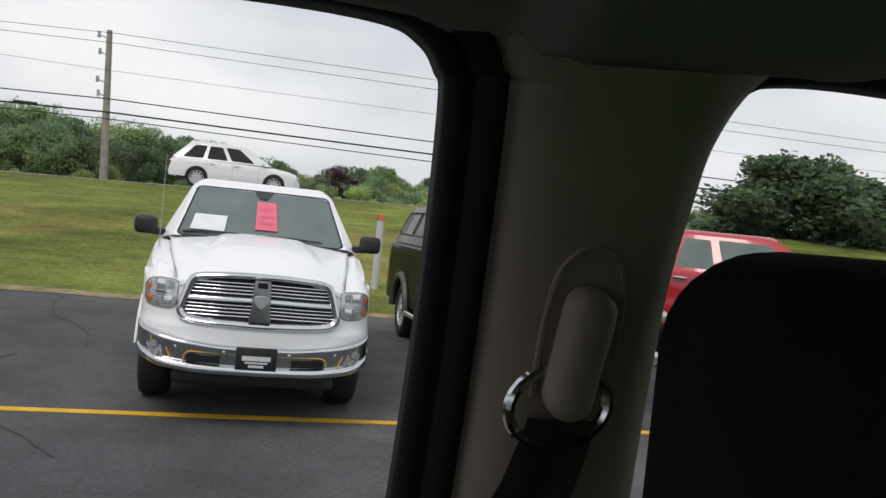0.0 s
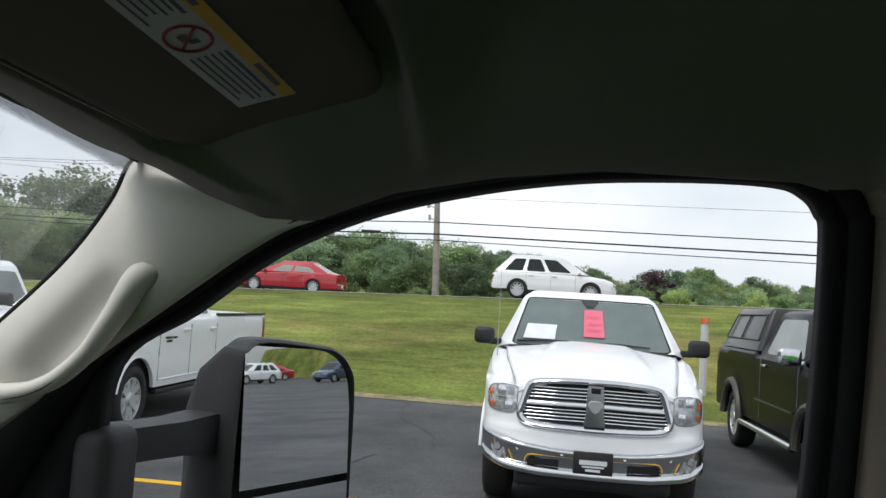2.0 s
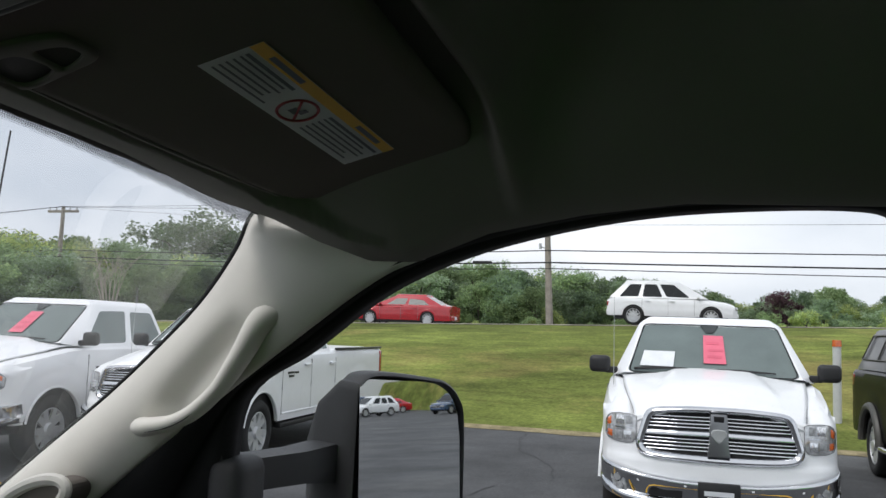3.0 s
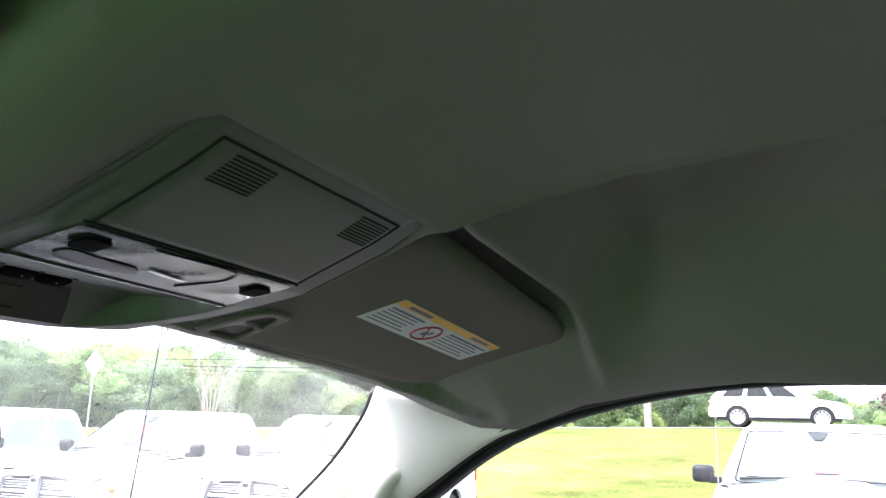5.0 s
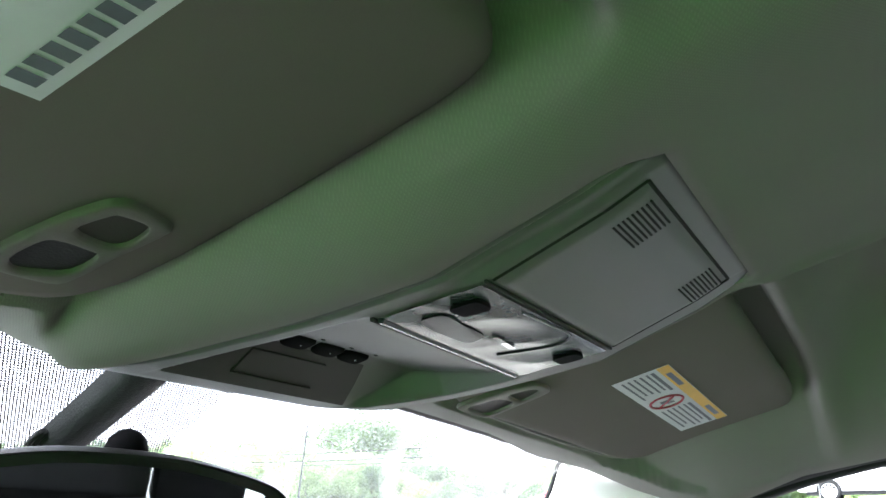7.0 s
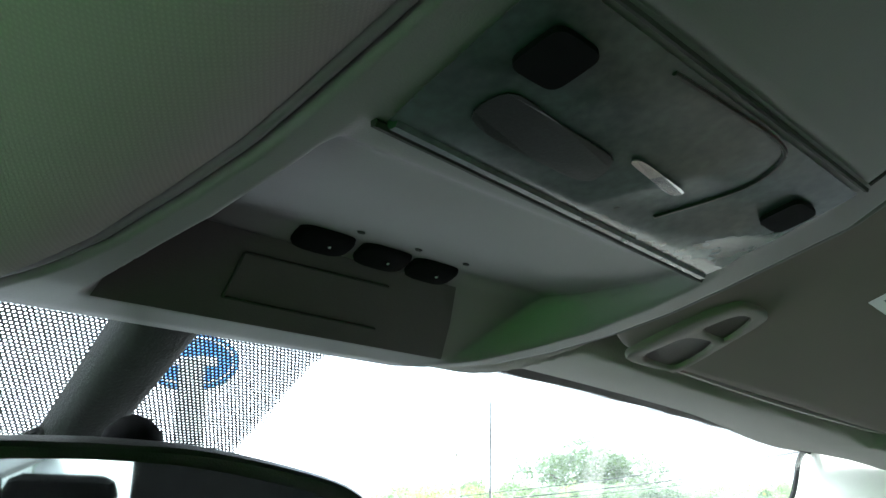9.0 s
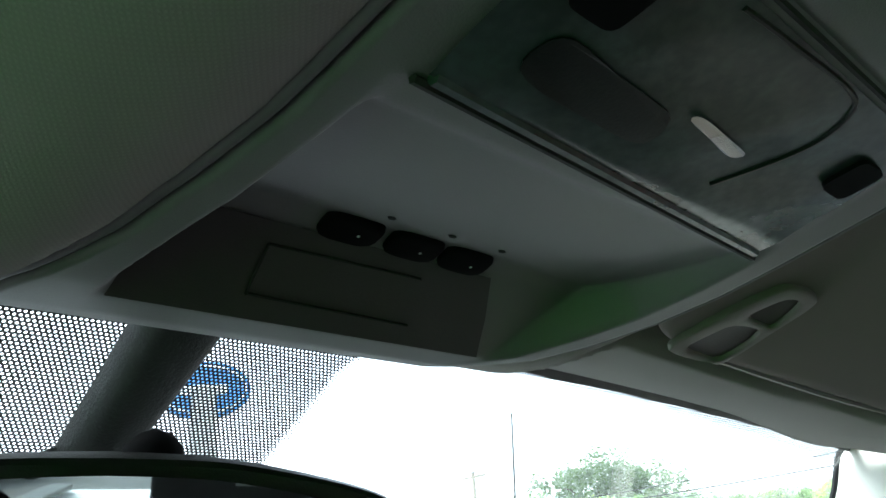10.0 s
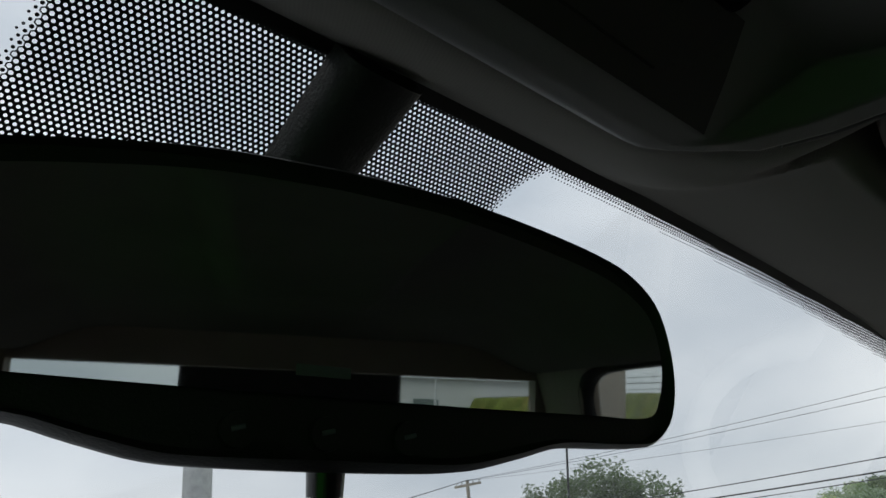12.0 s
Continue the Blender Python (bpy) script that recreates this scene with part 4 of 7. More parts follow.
def body_shell(name, p, mat, parent):
    """Lower body: a lofted shell with wheel arches, from tables of length."""
    n = p.get("n", 110)
    y1 = p["length"]
    verts, rows = [], 0
    y0 = p.get("start", 0.0)
    ysn = sorted({-y0 - (y1 - y0) * i / n for i in range(n + 1)} | {wy + s * p["arch"] for wy, _ in p["wheels"] for s in (-1.001, -0.999, 0.999, 1.001)}, reverse=True)
    m = 0
    for y in ysn:
        w, zt, ze = lerp(p["half"], -y), lerp(p["top"], -y), lerp(p["edge"], -y)
        zb = arch(y, p["sill"], p["wheels"], p["arch"])
        wt = lerp(p["shoulder"], -y) if "shoulder" in p else 0.86
        row = [(0, zt), (0.35 * w, zt - (zt - ze) * 0.12), (0.62 * w, zt - (zt - ze) * 0.36), (wt * w * 0.95, ze + (zt - ze) * 0.22), (wt * w, ze)]
        zs = [ze - 0.035, ze - 0.12]
        row += [((wt + (1 - wt) * 0.62) * w, zs[0]), ((wt + (1 - wt) * 0.92) * w, zs[1])]
        low = max(zb, 0)
        top = zs[1]
        for f in (0.25, 0.45, 0.5, 0.75, 0.9, 1.0):
            z = top + (low - top) * f
            x = w * (1.0 - 0.035 * max(0, (0.72 - z) / 0.4) ** 2) - (0.006 if f == 0.45 else 0)
            row.append((x, min(z, top - 0.001 * f)))
        row.append((row[-1][0] - 0.05, row[-1][1] + 0.002))
        m = len(row)
        verts += [(-x, y, z) for x, z in row[:0:-1]] + [(x, y, z) for x, z in row]
    k = 2 * m - 1
    faces = []
    for j in range(len(ysn) - 1):
        for i in range(k - 1):
            faces.append((j * k + i, j * k + i + 1, (j + 1) * k + i + 1, (j + 1) * k + i))
    faces.append(tuple(range(k)))
    faces.append(tuple((len(ysn) - 1) * k + i for i in reversed(range(k))))
    ob = link_mesh(name, verts, faces, mat, parent)
    ob.data.set_sharp_from_angle(angle=radians(32))
    return ob


def quad_patch(name, corners, mat, parent, inset=0.0, off=0.0, r=0.12, n=5, label="", thick=0.006):
    """A window: a four-sided panel with rounded corners, off along its normal."""
    c = [Vector(q) for q in corners]
    mid = sum(c, Vector()) / 4
    nrm = (c[2] - c[0]).cross(c[3] - c[1]).normalized()
    c = [q + (mid - q).normalized() * inset for q in c]
    out = []
    for k in range(4):
        a, b, d = c[k - 1], c[k], c[(k + 1) % 4]
        p0, p2 = b + (a - b) * r, b + (d - b) * r
        for j in range(n + 1):
            t = j / n
            out.append(p0 * (1 - t) ** 2 + b * 2 * t * (1 - t) + p2 * t * t)
    bm = bmesh.new()
    slab(bm, [q + nrm * (off - thick) for q in out], nrm, thick)
    return part(name, bm, mat, parent, label)


def cab(p, paint, parent):
    """Greenhouse: roof, pillars and panes between a belt ring and a roof ring."""
    (yb0, yb1, wb, zb), (yt0, yt1, wt, zt) = p["belt"], p["roof"]
    bm = bmesh.new()
    ri, nar = p.get("rise", 0), p.get("narrow", 0.90)
    belt = [(-wb * nar, yb0, zb + ri), (wb * nar, yb0, zb + ri), (wb, yb0 - 0.25, zb), (wb, yb1 + 0.1, zb), (wb * 0.94, yb1, zb), (-wb * 0.94, yb1, zb), (-wb, yb1 + 0.1, zb), (-wb, yb0 - 0.25, zb)]
    top = [(-wt * 0.945, yt0, zt), (wt * 0.945, yt0, zt), (wt, yt0 - 0.12, zt), (wt, yt1 + 0.1, zt), (wt * 0.93, yt1, zt), (-wt * 0.93, yt1, zt), (-wt, yt1 + 0.1, zt), (-wt, yt0 - 0.12, zt)]
    crown = [(x * 0.86, yt0 - 0.07 + (y - yt0) * 0.95, zt + p.get("crown", 0.045)) for x, y, z in top]
    rings = [[bm.verts.new(q) for q in r] for r in (belt, top, crown)]
    for a, b in zip(rings, rings[1:]):
        for k in range(8):
            bm.faces.new((a[k], a[(k + 1) % 8], b[(k + 1) % 8], b[k]))
    bm.faces.new(rings[2])
    bm.faces.new(rings[0][::-1])
    bmesh.ops.bevel(bm, geom=[e for e in bm.edges if all(v.co.z > zt - 0.01 for v in e.verts)], offset=0.03, segments=3, profile=0.5, affect="EDGES")
    part("cab", bm, paint, parent, smooth=True, angle=28)
    B, T = [Vector(q) for q in belt], [Vector(q) for q in top]
    g = M[p.get("glass", "car_glass")]
    quad_patch("windshield", [B[0].lerp(T[0], p.get("glass_foot", 0.04)), B[1].lerp(T[1], p.get("glass_foot", 0.04)), T[1] * 0.96 + B[1] * 0.04, T[0] * 0.96 + B[0] * 0.04], g, parent, 0.018, 0.006, 0.08)
    quad_patch("rear_window", [B[5].lerp(T[5], 0.1), B[4].lerp(T[4], 0.1), T[4].lerp(B[4], 0.1), T[5].lerp(B[5], 0.1)][::-1], g, parent, 0.07, 0.006, 0.10)
    cuts = p["windows"]
    for sgn, (i2, i3) in ((1, (2, 3)), (-1, (7, 6))):
        b0, b1, t0, t1 = B[i2], B[i3], T[i2], T[i3]

        def pt(f, h):
            return b0.lerp(b1, f).lerp(t0.lerp(t1, f), h)
        for a, b in cuts:
            q = [pt(a, 0.05), pt(b, 0.05), pt(b, 0.90), pt(a, 0.90)]
            if sgn < 0:
                q = q[::-1]
            ob = quad_patch("side_window", q, g, parent, 0.035, 0.005, 0.10)
    return B, T


WHEEL = {}


def wheel_mesh(kind, r, width, spokes):
    if kind in WHEEL:
        return WHEEL[kind]
    seg = 36
    lip = 0.64 if spokes < 7 else 0.73
    prof = [(r * lip, -width / 2 + 0.02), (r * 0.80, -width / 2), (r * 0.95, -width / 2 + 0.015), (r, -width / 2 + 0.05), (r, width / 2 - 0.05), (r * 0.95, width / 2 - 0.015), (r * 0.80, width / 2), (r * lip, width / 2 - 0.02), (r * (lip - 0.02), width / 2 - 0.05)]
    verts = [(b, math.cos(k * 2 * math.pi / seg) * a, math.sin(k * 2 * math.pi / seg) * a) for k in range(seg) for a, b in prof]
    n = len(prof)
    faces = [(k * n + i, k * n + i + 1, ((k + 1) % seg) * n + i + 1, ((k + 1) % seg) * n + i) for k in range(seg) for i in range(n - 1)]
    ty = bpy.data.meshes.new("tyre")
    ty.from_pydata(verts, [], faces)
    ty.polygons.foreach_set("use_smooth", [True] * len(ty.polygons))
    ty.materials.append(M["tyre"])
    bm = bmesh.new()
    ring = []
    for k in range(seg):
        a = k * 2 * math.pi / seg
        ring.append([bm.verts.new((x, math.cos(a) * q, math.sin(a) * q)) for q, x in ((r * (lip + 0.02), width / 2 - 0.028), (r * (lip - 0.04), width / 2 - 0.022), (r * (lip - 0.07), width / 2 - 0.07), (r * 0.2, width / 2 - 0.09))])
    for k in range(seg):
        for i in range(3):
            f = bm.faces.new((ring[k][i], ring[k][i + 1], ring[(k + 1) % seg][i + 1], ring[(k + 1) % seg][i]))
            f.material_index = 1 if i == 2 and spokes < 7 else 0
    for s in range(spokes):
        a = s * 2 * math.pi / spokes + math.pi / 2
        d, t = Vector((0, math.cos(a), math.sin(a))), Vector((0, -math.sin(a), math.cos(a)))
        for off in (-0.055, 0.055) if spokes < 7 else (0,):
            p0, p1 = d * r * 0.12 + t * off * 0.6 * r / 0.4, d * r * 0.60 + t * off * 1.5 * r / 0.4
            x0, x1 = width / 2 - 0.045, width / 2 - 0.03
            vs = []
            for q, hw, x in ((p0, 0.05, x0), (p1, 0.035, x1)):
                for sx in (-1, 1):
                    vs.append([bm.verts.new(q + t * hw * sx * r / 0.4 + Vector((xx, 0, 0))) for xx in (x - 0.03, x)])
            fr = [vs[0][1], vs[1][1], vs[3][1], vs[2][1]]
            bm.faces.new(fr)
            bm.faces.new((vs[0][0], vs[0][1], vs[2][1], vs[2][0]))
            bm.faces.new((vs[1][1], vs[1][0], vs[3][0], vs[3][1]))
    hub = bmesh.ops.create_cone(bm, cap_ends=True, segments=20, radius1=r * 0.22, radius2=r * 0.17, depth=0.05)["verts"]
    bmesh.ops.transform(bm, matrix=Matrix.Translation((width / 2 - 0.035, 0, 0)) @ Matrix.Rotation(math.pi / 2, 4, "Y"), verts=hub)
    bmesh.ops.recalc_face_normals(bm, faces=bm.faces)
    ri = bpy.data.meshes.new("rim")
    bm.to_mesh(ri)
    bm.free()
    ri.materials.append(M["alloy"])
    ri.materials.append(M["black_plastic"])
    WHEEL[kind] = (ty, ri)
    return WHEEL[kind]


def wheels(p, parent, kind):
    ty, ri = wheel_mesh(kind, p["wheel_r"], p.get("tyre_w", 0.27), p.get("spokes", 5))
    for wy, wz in p["wheels"]:
        for s in (1, -1):
            w = new("wheel", ty)
            w.name = "wheel"
            w.parent = parent
            w.matrix_local = Matrix.Translation((s * (p["track"]), wy, p["wheel_r"])) @ (Matrix.Identity(4) if s > 0 else Matrix.Rotation(math.pi, 4, "Z"))
            o = new("rim", ri)
            o.parent = w
    bm = bmesh.new()
    L = p["length"]
    box(bm, -p["track"] - 0.02, p["track"] + 0.02, -L + 0.25, -0.3, p["sill"] - 0.10, p["sill"] + 0.20)
    for wy, wz in p["wheels"]:
        well = p["track"] + p.get("tyre_w", 0.27) / 2 - 0.06
        box(bm, -well, well, wy - p["arch"] - 0.02, wy + p["arch"] + 0.02, p["sill"], min(p["sill"] + 0.62, lerp(p["edge"], -wy - p["arch"]) - 0.06))
    part("underbody", bm, M["black_plastic"], parent)


def door_seams(p, parent, ys, z0, z1, handles=()):
    for s in (1, -1):
        for y in ys:
            w = lerp(p["half"], -y)
            boxed("door_seam", s * (w - 0.02), s * (w + 0.0015), y - 0.0035, y + 0.0035, z0, z1, M["shut_line"], parent)
        for y in handles:
            bm = bmesh.new()
            w = lerp(p["half"], -y)
            box(bm, s * (w - 0.01), s * (w + 0.035), y - 0.10, y + 0.10, z1 - 0.085, z1 - 0.05, 0.012)
            part("door_handle", bm, p["handle"], parent, smooth=True)


def wing_mirrors(parent, y, z, half, reach, mat, arm=True, w=0.26, h=0.20):
    for s in (1, -1):
        bm = bmesh.new()
        box(bm, s * (half + reach - w), s * (half + reach), y - 0.05, y + 0.06, z - h / 2, z + h / 2, 0.045, 3)
        box(bm, s * (half - 0.06), s * (half + reach - w + 0.05), y - 0.03, y + 0.03, z - h / 2 - 0.005, z - h / 2 + 0.06, 0.015)
        part("wing_mirror", bm, mat, parent, smooth=True)


PICKUP = dict(length=5.78, sill=0.50, arch=0.47, wheel_r=0.40, track=0.845, tyre_w=0.27, spokes=5,
              wheels=[(-1.02, 0.42), (-4.60, 0.42)],
              half=[(0, 0.80), (0.06, 0.86), (0.15, 0.90), (0.30, 0.935), (0.7, 0.965), (1.6, 0.985), (5.6, 0.990), (5.78, 0.98)],
              top=[(0, 1.16), (0.05, 1.205), (0.25, 1.27), (0.6, 1.345), (1.22, 1.435), (1.45, 1.44), (1.6, 1.36), (3.46, 1.36), (3.5, 1.40), (5.78, 1.40)],
              edge=[(0, 1.06), (0.10, 1.10), (0.30, 1.165), (0.7, 1.235), (1.25, 1.32), (1.7, 1.345), (3.46, 1.345), (3.5, 1.385), (5.78, 1.385)],
              shoulder=[(0, 0.78), (0.3, 0.82), (1.2, 0.90), (1.8, 0.94), (5.78, 0.95)],
              belt=(-1.20, -3.46, 0.93, 1.345), rise=0.055, roof=(-1.93, -3.33, 0.70, 1.895), windows=[(0.02, 0.50), (0.54, 0.98)])


# nose of the white pickups
NOSE = [(0, 0.05), (0.30, 0.042), (0.50, 0.012), (0.62, -0.022), (0.72, -0.070), (0.80, -0.130), (0.86, -0.205), (0.895, -0.29), (0.915, -0.38), (0.925, -0.50)]
WHITE_TRUCK = dict(PICKUP, start=0.42, track=0.80,
                   half=[(0.42, 0.905), (0.55, 0.930), (0.8, 0.952), (1.6, 0.972), (5.6, 0.978), (5.78, 0.965)],
                   top=[(0, 1.06), (0.45, 1.185), (0.7, 1.225), (1.25, 1.31), (1.7, 1.345), (3.46, 1.345), (3.5, 1.39), (5.78, 1.39)],
                   edge=[(0, 1.09), (0.42, 1.195), (0.7, 1.245), (1.25, 1.335), (1.7, 1.352), (3.46, 1.352), (3.5, 1.385), (5.78, 1.385)],
                   shoulder=[(0, 0.82), (0.5, 0.85), (1.2, 0.905), (1.8, 0.94), (5.78, 0.95)],
                   belt=(-1.22, -3.46, 0.915, 1.35), rise=0.045, narrow=0.855, glass_foot=-0.01, roof=(-1.93, -3.33, 0.685, 1.885), crown=0.065)
HOOD_MID = [(-0.06, 1.235), (0.0, 1.243), (0.15, 1.277), (0.35, 1.318), (0.6, 1.357), (0.9, 1.398), (1.25, 1.434), (1.48, 1.446)]


def nose_y(x, z=0.9):
    """Front surface of the nose: rounded in plan, leaning back with height."""
    return lerp(NOSE, abs(x)) - 0.10 * max(0.0, z - 0.80)


def hood_half(y):
    return lerp([(-0.06, 0.612), (0.1, 0.640), (0.5, 0.712), (0.9, 0.770), (1.30, 0.805), (1.48, 0.845)], -y)


def hood_z(x, y):
    p = WHITE_TRUCK
    s = min(1.0, abs(x) / hood_half(y))
    ze, zc = lerp(p["edge"], -y) + 0.003 + 0.012 * smooth01(0.9, 1.25, -y), lerp(HOOD_MID, -y)
    ridge = lerp([(0.0, 0.50), (0.5, 0.455), (1.3, 0.355)], -y)
    lift = 0.026 * smooth01(0.0, 0.7, -y) * (1 - smooth01(ridge - 0.035, ridge + 0.045, abs(x)))
    lip = max(0.0, 1 - (nose_y(x, 1.15) - y) / 0.11)
    return ze + (zc - 0.018 - ze) * (1 - s ** 2.3) + lift - 0.052 * lip ** 2.2


def hood_fn(u, v):
    f = 2 * u - 1
    y1 = nose_y(f * 0.60, 1.15)
    y = -1.48 + (y1 + 1.48) * (1 - (1 - v) ** 1.5)
    x = f * hood_half(y)
    return (x, y, hood_z(x, y))


def fascia_fn(u, v):
    """Bumper cover, lamp surround and fender noses in one sheet."""
    f = 2 * u - 1
    x = 0.925 * math.copysign(1 - (1 - abs(f)) ** 1.6, f)
    zt = lerp([(0, 1.175), (0.45, 1.145), (0.62, 1.105), (0.72, 1.108), (0.82, 1.100), (0.88, 1.075), (0.925, 1.02)], abs(x))
    if v < 0.7:
        z = 0.585 + (zt - 0.585) * v / 0.7
        dy = 0.022 * (1 - smooth01(0.76, 0.80, z)) - 0.03 * (1 - smooth01(0.585, 0.66, z))
        return (x, nose_y(x, z) + dy, z)
    k = (v - 0.7) / 0.3
    y0 = nose_y(x, zt)
    y = y0 + (-0.62 - y0) * k ** 1.3
    zk = lerp(WHITE_TRUCK["edge"], -y) - 0.01 * (1 - k)
    if abs(x) > 0.75:
        zk -= 0.10 * smooth01(0.75, 0.925, abs(x)) ** 2
    if abs(x) < 0.66:
        zk -= 0.03
    w = smooth01(0.0, 0.45, k)
    return (x * (1 + 0.012 * k), y, zt + (zk - zt) * w)


GRILLE_OUT = [(0, 1.200), (0.20, 1.198), (0.40, 1.184), (0.50, 1.168), (0.548, 1.140), (0.578, 1.080), (0.612, 0.965), (0.628, 0.895), (0.622, 0.850), (0.592, 0.812), (0.53, 0.788), (0.40, 0.775), (0.20, 0.768), (0, 0.765)]
GRILLE_IN = [(0, 1.146), (0.20, 1.144), (0.38, 1.134), (0.462, 1.122), (0.497, 1.102), (0.516, 1.060), (0.548, 0.960), (0.566, 0.905), (0.564, 0.880), (0.545, 0.858), (0.50, 0.846), (0.40, 0.838), (0.20, 0.832), (0, 0.830)]


def ring_xz(half):
    pts = [(x, z) for x, z in half] + [(-x, z) for x, z in half[-2:0:-1]]
    return [(q.x, q.z) for q in smooth_path([(x, 0, z) for x, z in pts], 3, True)]


def grille_width(z):
    tab = sorted((zz, x) for x, zz in GRILLE_IN[3:11])
    return lerp(tab, z)


def grille(parent):
    """Chrome surround, crosshair and four banks of bars in front of a dark mesh."""
    o, i = ring_xz(GRILLE_OUT), ring_xz(GRILLE_IN)
    bm = bmesh.new()
    rows = []
    for f, dy in ((0.0, -0.03), (0.0, 0.016), (0.12, 0.036), (0.45, 0.044), (0.85, 0.028), (1.0, 0.010), (1.0, -0.05)):
        rows.append([bm.verts.new((a[0] + (b[0] - a[0]) * f, nose_y(a[0] + (b[0] - a[0]) * f, a[1] + (b[1] - a[1]) * f) + dy, a[1] + (b[1] - a[1]) * f)) for a, b in zip(o, i)])
    n = len(o)
    for a, b in zip(rows, rows[1:]):
        for k in range(n):
            bm.faces.new((a[k], a[(k + 1) % n], b[(k + 1) % n], b[k]))
    bmesh.ops.recalc_face_normals(bm, faces=bm.faces)
    part("grille_frame", bm, M["chrome"], parent, "chrome grille surround", smooth=True, angle=50)
    bm = bmesh.new()
    bm.faces.new([bm.verts.new((x, nose_y(x, z) + 0.004, z)) for x, z in i])
    bmesh.ops.triangulate(bm, faces=bm.faces)
    part("grille_back", bm, M["black_rubber"], parent)

    def bar(name, x0, x1, z0, z1, h, out, mat, n=8):
        bm = bmesh.new()
        pts = [(x0 + (x1 - x0) * k / n, z0 + (z1 - z0) * k / n) for k in range(n + 1)]
        prof = [(-0.01, h), (0.0, h), (out, 0.0), (out * 0.9, -h * 0.7), (-0.01, -h)]
        rr = [[bm.verts.new((x, nose_y(x, z) + dy, z + dz)) for x, z in pts] for dy, dz in prof]
        for a, b in zip(rr, rr[1:]):
            for k in range(n):
                bm.faces.new((a[k], a[k + 1], b[k + 1], b[k]))
        bmesh.ops.recalc_face_normals(bm, faces=bm.faces)
        part(name, bm, mat, parent, smooth=True, angle=60)
    for s in (1, -1):
        bar("grille_cross", s * 0.06, s * (grille_width(0.985) + 0.02), 0.988, 0.980, 0.027, 0.024, M["chrome"])
        for lo, hi in ((0.845, 0.955), (1.018, 1.128)):
            for k in range(4):
                z = lo + (hi - lo) * (k + 0.5) / 4
                bar("grille_bar", s * 0.06, s * (grille_width(z) + 0.004), z + 0.003, z - 0.003, 0.0080, 0.0078, M["chrome"])
    bm = bmesh.new()
    y = nose_y(0, 0.98)
    slab(bm, [(-0.062, y - 0.02, 1.15), (0.062, y - 0.02, 1.15), (0.070, y - 0.01, 1.03), (0.070, y - 0.005, 0.94), (0.084, y, 0.84), (0.080, y, 0.825), (-0.080, y, 0.825), (-0.084, y, 0.84), (-0.070, y - 0.005, 0.94), (-0.070, y - 0.01, 1.03)], (0, 1, 0), 0.058)
    bmesh.ops.bevel(bm, geom=list(bm.edges), offset=0.008, segments=2, profile=0.5, affect="EDGES")
    post = part("grille_post", bm, M["gunmetal"], parent, "grey metal grille post", smooth=True)
    boxed("post_inset", -0.040, 0.040, y + 0.02, y + 0.043, 1.085, 1.135, M["black_rubber"], post, 0.006)
    bm = bmesh.new()
    slab(bm, [(0.0, y + 0.04, 0.925), (0.028, y + 0.04, 0.945), (0.040, y + 0.04, 0.985), (0.058, y + 0.04, 0.978), (0.062, y + 0.04, 1.005), (0.046, y + 0.04, 1.030), (0.015, y + 0.04, 1.036), (-0.015, y + 0.04, 1.036), (-0.046, y + 0.04, 1.030), (-0.062, y + 0.04, 1.005), (-0.058, y + 0.04, 0.978), (-0.040, y + 0.04, 0.985), (-0.028, y + 0.04, 0.945)], (0, 1, 0), 0.016)
    bmesh.ops.bevel(bm, geom=list(bm.edges), offset=0.007, segments=2, profile=0.5, affect="EDGES")
    part("badge", bm, M["galvanised"], post, "plain raised metal badge")


